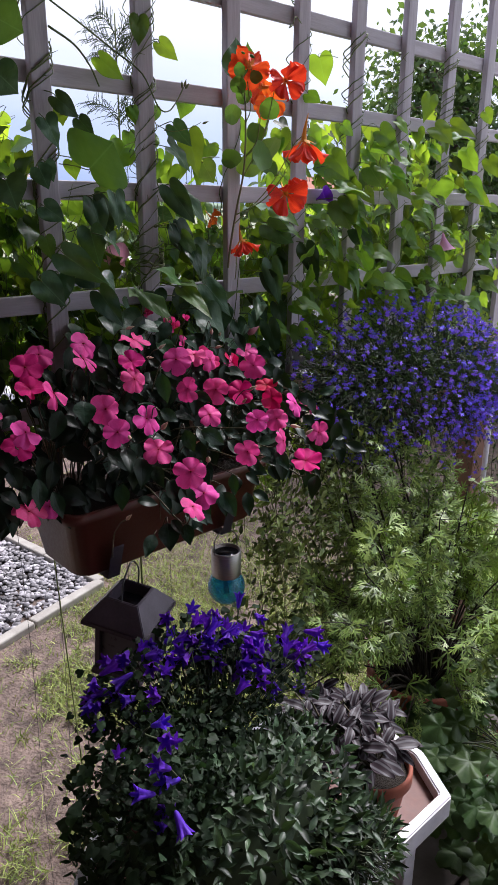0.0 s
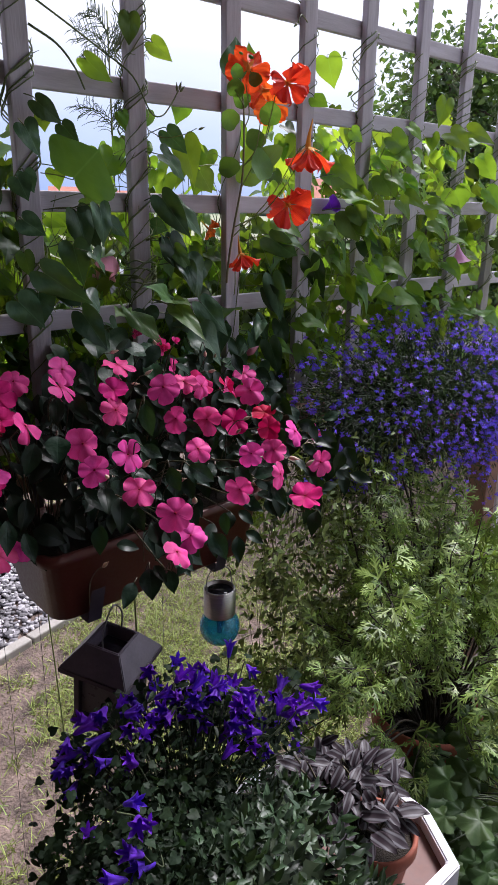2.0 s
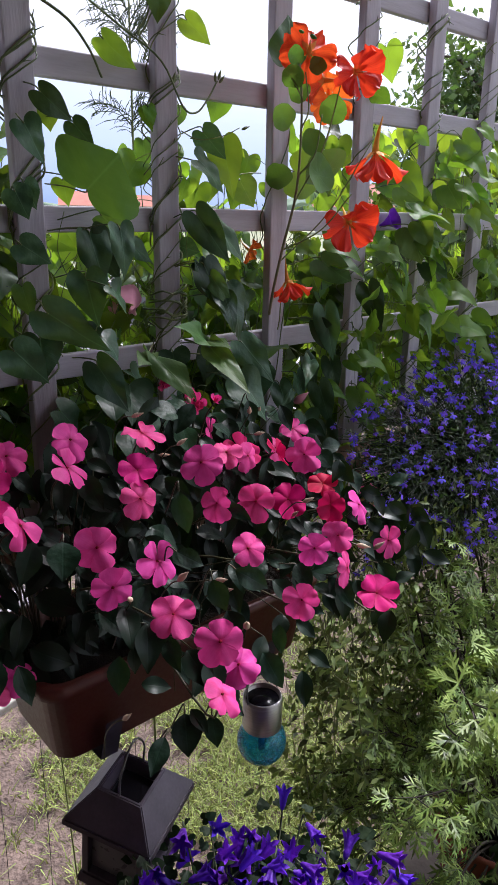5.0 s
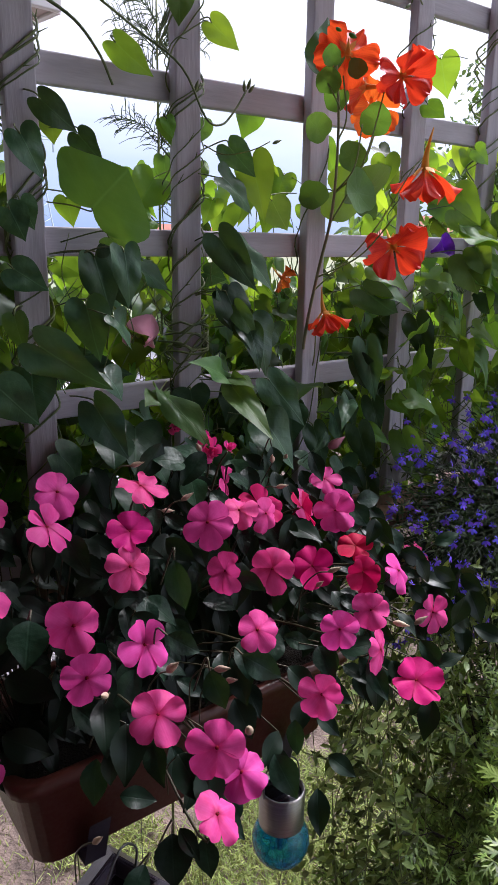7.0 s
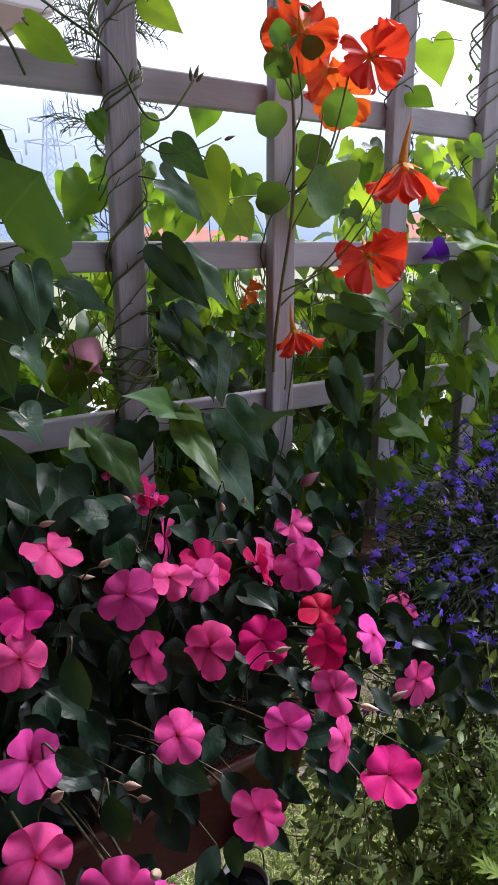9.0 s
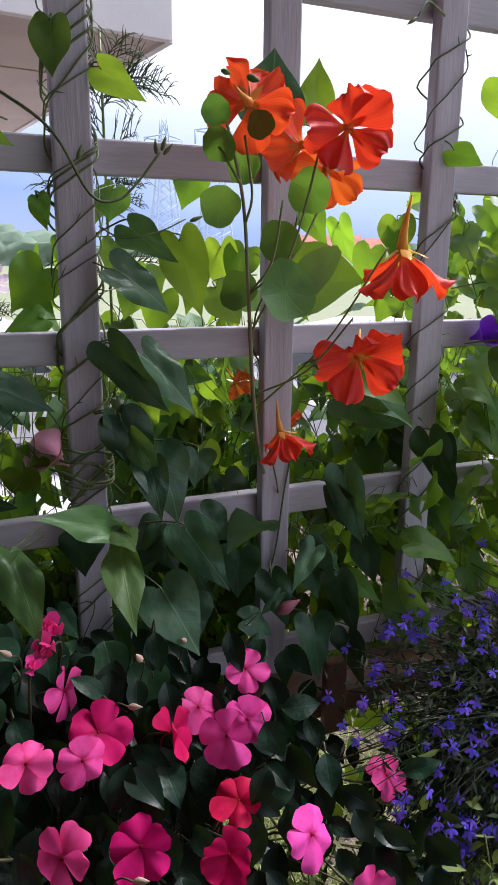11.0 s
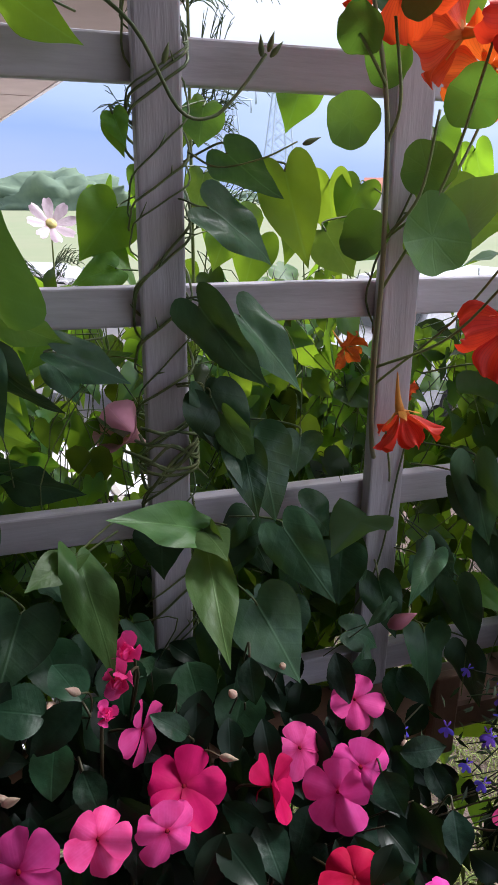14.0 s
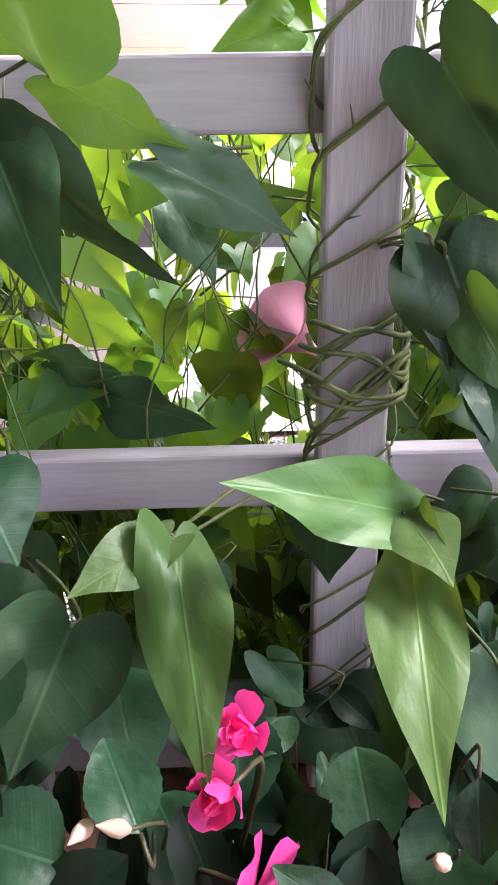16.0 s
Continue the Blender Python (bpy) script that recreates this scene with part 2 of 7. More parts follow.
paint_wood = surface("weathered_painted_wood_upright", (0.39, 0.355, 0.41), (0.53, 0.49, 0.565), 0.65, 6, 5, 0.35, stretch=(9, 9, 1))
paint_wood_rail = surface("weathered_painted_wood_rail", (0.41, 0.375, 0.43), (0.55, 0.51, 0.585), 0.65, 6, 5, 0.35, stretch=(1, 9, 9))
rail_wood = surface("brown_stained_timber", (0.14, 0.070, 0.048), (0.25, 0.130, 0.088), 0.55, 8, 10, 0.3)
terracotta_plastic = surface("terracotta_plastic", (0.068, 0.014, 0.009), (0.108, 0.024, 0.015), 0.42, 6, 30, 0.08)
terracotta = surface("orange_clay", (0.24, 0.062, 0.036), (0.34, 0.10, 0.058), 0.75, 12, 10, 0.3)
black_plastic = surface("dark_brown_plastic", (0.050, 0.040, 0.055), (0.095, 0.078, 0.105), 0.36, 20, 10, 0.1)
panel_glass = surface("solar_cell", (0.006, 0.006, 0.009), (0.012, 0.012, 0.018), 0.15, 60, 6, 0.0)
brushed_steel = surface("brushed_steel", (0.42, 0.40, 0.38), (0.56, 0.54, 0.52), 0.35, 30, 8, 0.2, metallic=1.0, stretch=(1, 1, 12))
white_paint = surface("white_gloss_paint", (0.46, 0.45, 0.50), (0.64, 0.63, 0.68), 0.45, 14, 8, 0.1)
tray_brown = surface("brown_tray_bottom", (0.10, 0.042, 0.034), (0.17, 0.075, 0.06), 0.6, 10, 8, 0.15)
soil = surface("potting_soil", (0.012, 0.009, 0.007), (0.035, 0.026, 0.018), 0.95, 60, 6, 0.9, distance=0.01)
pebble = surface("grey_gravel", (0.11, 0.105, 0.118), (0.36, 0.34, 0.36), 0.75, 30, 5, 0.2, vary=0.75, island=False)
pebble_rest = surface("grey_gravel_loose", (0.11, 0.105, 0.118), (0.36, 0.34, 0.36), 0.75, 30, 5, 0.2, vary=0.75, island=True)
kerb_concrete = surface("weathered_concrete", (0.24, 0.22, 0.20), (0.36, 0.34, 0.31), 0.85, 12, 10, 0.4)
yard_concrete = surface("pale_yard_paving", (0.46, 0.455, 0.48), (0.56, 0.555, 0.58), 0.8, 0.6, 20, 0.2)
ground_mat = surface("dry_lawn_soil", (0.050, 0.035, 0.030), (0.215, 0.155, 0.130), 0.95, 9.0, 7, 0.6, distance=0.03)
field_mat = surface("stubble_field", (0.22, 0.22, 0.14), (0.18, 0.22, 0.12), 0.95, 0.03, 10, 0.1)
plaster = surface("beige_pink_plaster", (0.42, 0.33, 0.30), (0.48, 0.385, 0.35), 0.8, 4, 40, 0.2)
fascia_paint = surface("pale_fascia_paint", (0.60, 0.55, 0.57), (0.68, 0.63, 0.64), 0.6, 4, 20, 0.1)
deck_wood = surface("grey_deck_boards", (0.055, 0.042, 0.035), (0.10, 0.08, 0.065), 0.7, 6, 12, 0.4, vary=0.15)
side_wall_mat = surface("dark_stained_boards", (0.06, 0.035, 0.025), (0.12, 0.07, 0.05), 0.7, 5, 12, 0.3)
house_wall_mat = surface("brown_house_render", (0.085, 0.068, 0.058), (0.125, 0.10, 0.085), 0.85, 5, 30, 0.3)
bark = surface("bark", (0.06, 0.045, 0.035), (0.13, 0.10, 0.08), 0.9, 14, 6, 0.6)
dark_bark = surface("dark_woody_stem", (0.018, 0.014, 0.010), (0.05, 0.038, 0.026), 0.8, 20, 6, 0.4)
vine_stem = surface("vine_stem", (0.05, 0.085, 0.026), (0.16, 0.19, 0.07), 0.55, 40, 6, 0.1, vary=0.2, island=True)
vine_dark = surface("dark_green_stem", (0.03, 0.045, 0.02), (0.06, 0.075, 0.03), 0.6, 40, 6, 0.1)
green_stem = surface("pale_green_stem", (0.13, 0.17, 0.05), (0.22, 0.25, 0.09), 0.5, 40, 6, 0.1)
knee_stem = surface("fleshy_reddish_green_stem", (0.20, 0.24, 0.11), (0.30, 0.22, 0.15), 0.5, 30, 6, 0.15)
red_stem = surface("reddish_stem", (0.040, 0.050, 0.020), (0.085, 0.062, 0.034), 0.5, 40, 6, 0.1)
# brighter copy of the vine leaf; sunlight on it is put into the colour
lit_leaf = leafy("lit_morning_glory_leaf", (0.066, 0.16, 0.040), (0.14, 0.27, 0.070), (0.30, 0.48, 0.022), 0.46, 0.42, 0.45, 0.3, 5.0, spec=0.35)
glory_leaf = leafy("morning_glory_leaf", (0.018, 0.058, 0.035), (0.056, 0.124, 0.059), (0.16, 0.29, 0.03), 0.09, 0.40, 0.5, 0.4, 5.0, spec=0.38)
# lighter green vine leaf, its soft light included in the colour
soft_lit_leaf = leafy("soft_lit_morning_glory_leaf", (0.055, 0.135, 0.036), (0.115, 0.215, 0.062), (0.24, 0.40, 0.035), 0.22, 0.42, 0.45, 0.2, 5.0, spec=0.4)
crinkled_leaf = leafy("crinkled_vine_leaf", (0.010, 0.045, 0.026), (0.040, 0.105, 0.050), (0.18, 0.34, 0.03), 0.15, 0.34, 0.8, 0.2, 7.0, spec=0.5)
# copy of the vine leaf coloured as backlit: darker face, stronger lime glow
glory_backlit = leafy("morning_glory_leaf_backlit", (0.013, 0.044, 0.022), (0.052, 0.118, 0.048), (0.40, 0.62, 0.030), 0.35, 0.48, 0.3, 0.75, 4.0, island=True, spec=0.3)
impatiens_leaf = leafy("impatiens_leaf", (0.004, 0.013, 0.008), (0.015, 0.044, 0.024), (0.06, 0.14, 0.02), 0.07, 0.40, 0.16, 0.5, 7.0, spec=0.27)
broad_leaf = leafy("broad_round_leaf", (0.012, 0.046, 0.022), (0.034, 0.098, 0.042), (0.12, 0.26, 0.03), 0.14, 0.40, 0.28, 0.3, 6.0, spec=0.35)
pink_petal = leafy("pink_petal", (0.78, 0.042, 0.275), (0.90, 0.112, 0.44), (0.90, 0.07, 0.38), 0.30, 0.55, 0.18, 0.14, 5.0, slant=-1.5, spec=0.2, core=(0.42, 0.006, 0.09), core_size=3.4, relief=0.05, rays=6.0)
rose_petal = leafy("crimson_petal", (0.48, 0.005, 0.074), (0.62, 0.012, 0.122), (0.68, 0.009, 0.11), 0.28, 0.55, 0.10, 0.1, 5.0, slant=-1.5, spec=0.1, core=(0.28, 0.003, 0.03), core_size=3.0, relief=0.05, rays=6.0)
deep_pink_petal = leafy("deep_pink_petal", (0.58, 0.010, 0.165), (0.72, 0.030, 0.27), (0.76, 0.022, 0.24), 0.28, 0.55, 0.12, 0.1, 5.0, slant=-1.5, spec=0.1, core=(0.26, 0.002, 0.05), core_size=3.2, relief=0.05, rays=6.0)
bud_mat = leafy("bud", (0.50, 0.24, 0.23), (0.54, 0.48, 0.34), (0.5, 0.32, 0.25), 0.2, 0.5, 0.2, 0.25)
orange_petal = leafy("orange_petal", (0.76, 0.062, 0.018), (0.90, 0.125, 0.036), (0.94, 0.14, 0.018), 0.36, 0.5, 0.8, 0.12, core=(0.88, 0.34, 0.04), core_size=4.0, vein_tint=(0.42, 0.018, 0.008), relief=0.12, rays=15.0)
yellow_spur = leafy("yellow_spur", (0.75, 0.30, 0.05), (0.82, 0.42, 0.09), (0.8, 0.4, 0.08), 0.3, 0.5, 0.2, 0.1)
nasturtium_leaf_mat = leafy("nasturtium_leaf", (0.04, 0.105, 0.03), (0.075, 0.16, 0.045), (0.22, 0.42, 0.04), 0.35, 0.55, 0.2)
purple_petal = leafy("purple_petal", (0.085, 0.015, 0.36), (0.15, 0.03, 0.56), (0.12, 0.02, 0.5), 0.25, 0.55, 0.15, 0.25)
blue_petal = leafy("blue_petal", (0.13, 0.065, 0.72), (0.24, 0.14, 0.94), (0.22, 0.13, 0.90), 0.36, 0.6, 0.1, 0.25)
blue_rest = leafy("blue_petal_rest", (0.13, 0.065, 0.72), (0.24, 0.14, 0.94), (0.22, 0.13, 0.90), 0.36, 0.6, 0.1, 0.25, island=True)
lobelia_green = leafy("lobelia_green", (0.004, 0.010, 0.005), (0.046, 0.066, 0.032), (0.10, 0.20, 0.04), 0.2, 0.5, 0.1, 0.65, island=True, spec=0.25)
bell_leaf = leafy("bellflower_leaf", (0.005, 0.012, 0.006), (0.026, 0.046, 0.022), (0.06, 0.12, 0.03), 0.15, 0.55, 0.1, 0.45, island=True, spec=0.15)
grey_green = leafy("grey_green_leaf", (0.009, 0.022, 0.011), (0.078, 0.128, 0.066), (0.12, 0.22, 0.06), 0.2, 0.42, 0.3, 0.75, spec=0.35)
# darker copy of the cushion leaf, with the shade inside put into its colour
grey_green_shaded = leafy("grey_green_leaf_shaded", (0.006, 0.015, 0.008), (0.050, 0.082, 0.042), (0.08, 0.15, 0.04), 0.2, 0.42, 0.2, 0.8, island=True, spec=0.32)
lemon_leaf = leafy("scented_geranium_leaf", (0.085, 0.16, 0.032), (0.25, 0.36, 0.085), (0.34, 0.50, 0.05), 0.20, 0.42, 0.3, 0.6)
# same geranium leaf with a darker low tone as painted inner shade
lemon_shaded = leafy("scented_geranium_leaf_shaded", (0.030, 0.062, 0.013), (0.24, 0.35, 0.08), (0.28, 0.44, 0.04), 0.16, 0.42, 0.2, 0.65, island=True)
lemon_dark = leafy("zonal_leaf", (0.018, 0.048, 0.014), (0.06, 0.115, 0.03), (0.16, 0.28, 0.03), 0.2, 0.5, 0.2, 0.3)
trailing_leaf = leafy("trailing_leaf", (0.022, 0.05, 0.014), (0.32, 0.40, 0.14), (0.30, 0.42, 0.07), 0.22, 0.42, 0.2, 0.8, island=True, spec=0.3)
zebra_leaf, zn, zl, zb, zo = nodes_of("silver_striped_leaf")
z_uv, z_sep = zn.new("ShaderNodeUVMap"), zn.new("ShaderNodeSeparateXYZ")
zl.new(z_uv.outputs[0], z_sep.inputs[0])
z_x = calc(zn, zl, "ABSOLUTE", z_sep.outputs[0])
z_off = calc(zn, zl, "ABSOLUTE", calc(zn, zl, "SUBTRACT", z_x, 0.125))
z_band = calc(zn, zl, "MINIMUM", calc(zn, zl, "MAXIMUM", calc(zn, zl, "SUBTRACT", 1.5, calc(zn, zl, "MULTIPLY", z_off, 26.0)), 0.0), 1.0)
z_edge = calc(zn, zl, "MINIMUM", calc(zn, zl, "MAXIMUM", calc(zn, zl, "MULTIPLY", calc(zn, zl, "SUBTRACT", z_x, 0.2), 40.0), 0.0), 0.5)
zl.new(rgb_mix(zn, zl, z_edge, rgb_mix(zn, zl, z_band, (0.022, 0.014, 0.019), (0.105, 0.10, 0.11)), (0.11, 0.085, 0.10)), zb.inputs["Base Color"])
zb.inputs["Roughness"].default_value, zb.inputs["Specular IOR Level"].default_value = 0.5, 0.2
feather_green = surface("feathery_green", (0.04, 0.07, 0.025), (0.08, 0.12, 0.04), 0.6, 30, 4, 0.0)
cosmos_petal = leafy("pale_pink_petal", (0.72, 0.52, 0.66), (0.82, 0.68, 0.78), (0.8, 0.62, 0.74), 0.35, 0.5, 0.15, 0.05)
pale_trumpet = leafy("pale_rose_trumpet", (0.62, 0.26, 0.50), (0.74, 0.42, 0.62), (0.72, 0.38, 0.6), 0.35, 0.5, 0.15, 0.05)
glory_petal = leafy("mauve_trumpet", (0.50, 0.16, 0.26), (0.62, 0.28, 0.40), (0.66, 0.30, 0.42), 0.4, 0.5, 0.3, 0.1, core=(0.80, 0.66, 0.55), core_size=1.6)
folded_bud = surface("folded_mauve_petal", (0.34, 0.10, 0.16), (0.46, 0.18, 0.22), 0.55, 30, 6, 0.2, stretch=(1, 1, 0.3))
tree_leaf = leafy("tree_leaf", (0.016, 0.036, 0.013), (0.060, 0.11, 0.034), (0.18, 0.31, 0.04), 0.28, 0.5, 0.2, 0.35, island=True)
grass_mat = leafy("lawn_grass", (0.13, 0.21, 0.045), (0.36, 0.40, 0.13), (0.3, 0.3, 0.08), 0.25, 0.7, 0.1, 0.4, island=True)
eye_mat = surface("dark_flower_eye", (0.16, 0.004, 0.02), (0.26, 0.02, 0.03), 0.8, 3, 4, 0.0, spec=0.05)
yellow_eye = surface("pale_yellow", (0.6, 0.45, 0.12), (0.7, 0.6, 0.25), 0.6, 40, 4, 0.0)
wire_mat = surface("dull_wire", (0.10, 0.10, 0.10), (0.2, 0.2, 0.2), 0.5, 40, 4, 0.0, metallic=0.6)
# pale blue steel: the haze of distance is part of the colour
haze_tint_steel = surface("haze_tinted_steel", (0.46, 0.53, 0.70), (0.52, 0.59, 0.74), 0.9, 0.1, 4, 0.0)
# green paled for distance haze, by colour alone
far_green = surface("far_trees", (0.10, 0.15, 0.11), (0.16, 0.22, 0.15), 0.95, 0.3, 6, 0.3)
far_wall = surface("far_walls", (0.6, 0.56, 0.55), (0.7, 0.66, 0.65), 0.8, 0.5, 6, 0.0)
far_roof = surface("far_red_roofs", (0.34, 0.12, 0.09), (0.42, 0.17, 0.12), 0.8, 0.5, 6, 0.0)
car_white = surface("white_car_paint", (0.58, 0.58, 0.62), (0.66, 0.66, 0.70), 0.25, 3, 9, 0.0)
car_glass = surface("dark_car_glass", (0.02, 0.025, 0.03), (0.03, 0.035, 0.04), 0.12, 3, 9, 0.0)
rubber = surface("tyre_rubber", (0.015, 0.015, 0.015), (0.03, 0.03, 0.03), 0.8, 30, 4, 0.2)

milky = surface("milky_plastic", (0.09, 0.09, 0.11), (0.14, 0.14, 0.16), 0.3, 10, 8, 0.0)
blue_glass, gn, gl, gb, go = nodes_of("cracked_blue_glass")
gb.inputs["Base Color"].default_value = (0.16, 0.72, 0.95, 1)
gb.inputs["Transmission Weight"].default_value = 0.9
gb.inputs["Roughness"].default_value, gb.inputs["IOR"].default_value = 0.04, 1.45
crack = gn.new("ShaderNodeTexVoronoi")
crack.feature = "DISTANCE_TO_EDGE"
crack.inputs["Scale"].default_value = 85
crack_tc = gn.new("ShaderNodeTexCoord")
gl.new(crack_tc.outputs["Object"], crack.inputs["Vector"])
crack_bump = gn.new("ShaderNodeBump")
crack_bump.inputs["Strength"].default_value, crack_bump.inputs["Distance"].default_value = 0.9, 0.003
gl.new(calc(gn, gl, "MINIMUM", crack.outputs["Distance"], 0.12), crack_bump.inputs["Height"])
gl.new(crack_bump.outputs[0], gb.inputs["Normal"])
crack_line = calc(gn, gl, "MAXIMUM", calc(gn, gl, "SUBTRACT", 1.0, calc(gn, gl, "MULTIPLY", crack.outputs["Distance"], 14.0)), 0.0)
crack_cell = gn.new("ShaderNodeTexVoronoi")
crack_cell.inputs["Scale"].default_value = 85
gl.new(crack_tc.outputs["Object"], crack_cell.inputs["Vector"])
cell_tone = rgb_mix(gn, gl, crack_cell.outputs["Color"], (0.05, 0.46, 0.80), (0.30, 0.85, 1.0))
gl.new(rgb_mix(gn, gl, crack_line, cell_tone, (0.02, 0.25, 0.50)), gb.inputs["Base Color"])

# ---- ground, yard and distance ----
GROUND = -0.55


def sheet(name, x0, x1, y0, y1, z, nx=1, ny=1, wave=0.0):
    verts = [(x0 + (x1 - x0) * i / nx, y0 + (y1 - y0) * j / ny, z) for j in range(ny + 1) for i in range(nx + 1)]
    if wave:
        verts = [(x, y, q + wave * noise.noise(Vector((x * 0.9, y * 0.9, 3.1)))) for x, y, q in verts]
    faces = [(j * (nx + 1) + i, j * (nx + 1) + i + 1, (j + 1) * (nx + 1) + i + 1, (j + 1) * (nx + 1) + i) for j in range(ny) for i in range(nx)]
    return mesh(name, verts, faces)


solo("ground", sheet("ground", -1500, 1500, -1500, 1500, GROUND - 0.06, 2, 2), field_mat, "wide flat stubble field and meadow reaching the horizon", "ground", "structure")
solo("lawn", sheet("lawn", -6, 14, -3.2, 12, GROUND, 80, 60, 0.03), ground_mat, "dry patchy lawn of sparse grass and bare earth", "lawn", "structure")
solo("pavement", sheet("yard", -7, 9, 5.7, 12.5, GROUND + 0.035), yard_concrete, "pale concrete yard beyond the lawn", "yard", "structure")

# floor of the balcony and an added, unseen house wall behind
deck = solo("floor", block("deck_frame", -2.2, 3.4, -2.6, 1.16, -0.16, -0.03, 0.004), deck_wood, "raised grey timber balcony deck", "floor", "structure")
# wall length and dark tone limit the light that comes from behind
house = solo("wall_south", block("house_wall", -3.0, 1.45, -2.85, -2.6, GROUND, 2.7, 0.004), house_wall_mat, "unseen brown house wall added behind the balcony to hold back light", "wall", "structure")
for k in range(26):
    part("deck_board", block("deck_board", -2.2, 3.4, -2.59 + k * 0.145, -2.59 + k * 0.145 + 0.135, -0.028, 0.0, 0.004, 1), deck_wood, deck)

# added wall out of view; it keeps sky light off the left plants
solo("wall_west", block("added_side_wall", -0.32, -0.14, -2.6, 1.72, GROUND, 2.72, 0.004), side_wall_mat, "unseen dark board wall added at the balcony side to shade the left", "wall", "structure")
# added roof, never in view; its edges decide where sun and sky are blocked
solo("ceiling", block("shade_roof", -2.6, 1.95, -2.9, 1.45, 2.72, 2.84, 0.006), rail_wood, "unseen brown roof added above the balcony to shade it", "ceiling", "structure")

# gravel strip with concrete edging
corner = Vector((1.99, 3.17, GROUND))
edge_a, edge_b = Vector((-0.152, 0.988, 0)), Vector((-0.966, -0.26, 0))
solo("ground_gravel_bed", mesh("gravel_bed", [tuple(corner + Vector((0, 0, 0.015))), tuple(corner + edge_b * 2.3 + Vector((0, 0, 0.015))), tuple(corner + edge_b * 2.3 + edge_a * 2.5 + Vector((0, 0, 0.015))), tuple(corner + edge_a * 2.5 + Vector((0, 0, 0.015)))], [(0, 1, 2, 3)]),
     soil, "dark bed under the loose gravel strip", "gravel bed", "structure")


def edging(start, direction, count):
    side = Vector((-direction.y, direction.x, 0))
    for k in range(count):
        a = start + direction * (k * 0.5)
        ang = math.atan2(direction.y, direction.x)
        me = block("edging_stone", 0.004, 0.496, -0.03, 0.03, -0.1, 0.055, 0.008)
        solo("edging_stone", me, kerb_concrete, "weathered concrete edging stone along the gravel", "edging stone", "structure", Matrix.Translation(a) @ Matrix.Rotation(ang, 4, "Z"), "edging stones")


edging(corner, edge_a, 8)
edging(corner, edge_b, 6)


def pebble_mesh(seed):
    r = random.Random(seed)
    bm = bmesh.new()
    bmesh.ops.create_icosphere(bm, subdivisions=1, radius=1.0)
    for v in bm.verts:
        v.co *= 0.72 + r.random() * 0.5
        v.co.z *= 0.62
        v.co.x *= 1.25
    return bm


stones = thing("gravel", corner, "loose grey rounded pebbles in a strip by the neighbouring wall", "gravel", kind="stuff")
stone_meshes = []
for k in range(6):
    me = from_bm("stone", pebble_mesh(k), False)
    me.materials.append(pebble)
    stone_meshes.append(me)
for k in range(290):
    u, v = rng.random() * 0.95, rng.random() * 1.15
    p = corner + edge_b * (0.05 + u) + edge_a * (0.05 + v)
    s = 0.009 + rng.random() * 0.012
    part("stone", stone_meshes[k % 6], None, stones, m=Matrix.Translation((p.x, p.y, GROUND + 0.03 + rng.random() * 0.012)) @ Matrix.Rotation(rng.random() * 6.3, 4, "Z") @ Matrix.Scale(s, 4))
pile = Pile()
stone_data = [([v.co.copy() for v in me.vertices], [tuple(q.vertices) for q in me.polygons]) for me in stone_meshes]
for k in range(12000):
    u, v = rng.random() ** 1.25 * 2.24, rng.random() * 2.44
    p = corner + edge_b * (0.04 + u) + edge_a * (0.04 + v)
    s = 0.008 + rng.random() * 0.012
    pile.add(*stone_data[k % 6], None, Matrix.Translation((p.x, p.y, GROUND + 0.022 + rng.random() * 0.014)) @ Matrix.Rotation(rng.random() * 6.3, 4, "Z") @ Matrix.Scale(s, 4))
part("stones", pile.done("stones"), pebble_rest, stones, kind="stuff")

# sparse lawn grass
pile = Pile()
for k in range(84000):
    x, y = (rng.gauss(1.75, 0.7), 1.2 + abs(rng.gauss(0.9, 0.8))) if k % 3 else (rng.gauss(2.4, 2.2), 1.2 + abs(rng.gauss(0, 2.0)))
    tuft = noise.noise(Vector((x * 3.1, y * 3.1, 0))) + 0.6 * noise.noise(Vector((x * 11, y * 11, 5)))
    if tuft < 0.16 - max(-0.06, min(0.55, (x - 1.4) * 1.6 + 0.3 * noise.noise(Vector((x, y, 9.0))))) and rng.random() < 0.9:
        continue
    rel = Vector((x, y, GROUND)) - corner
    if rel.dot(edge_a) > -0.04 and x < corner.x - 0.15 * (y - corner.y) + 0.05:
        continue
    h, lean = rng.uniform(0.008, 0.036), Vector((rng.gauss(0, 0.028), rng.gauss(0, 0.028), 0))
    ang = rng.random() * 6.3
    w = Vector((math.cos(ang), math.sin(ang), 0)) * 0.0027
    b = Vector((x, y, GROUND + 0.01))
    pile.add([b - w, b + w, b + lean * 0.4 + Vector((0, 0, h * 0.6)) + w * 0.7, b + lean * 0.4 + Vector((0, 0, h * 0.6)) - w * 0.7, b + lean + Vector((0, 0, h))], [(0, 1, 2, 3), (3, 2, 4)])
solo("grass", pile.done("grass"), grass_mat, "short sparse yellowing lawn grass", "grass", "stuff")

# neighbouring house: wall and deep flat roof overhang
turn = Matrix.Translation((2.05, 3.95, 2.56)) @ Matrix.Rotation(radians(8), 4, "Z")
neighbour = thing("neighbour_house", (0.4, 5.6, GROUND), "beige rendered neighbouring house with a deep flat roof overhang", "house")
part("wall", block("wall", -9, -1.35, 1.3, 9, GROUND - 2.56, 0.02, 0.01), plaster, neighbour, m=turn)
part("soffit", block("soffit", -9, -0.02, 0.02, 10, 0.0, 0.03, 0.003), plaster, neighbour, "beige pink painted soffit", m=turn)
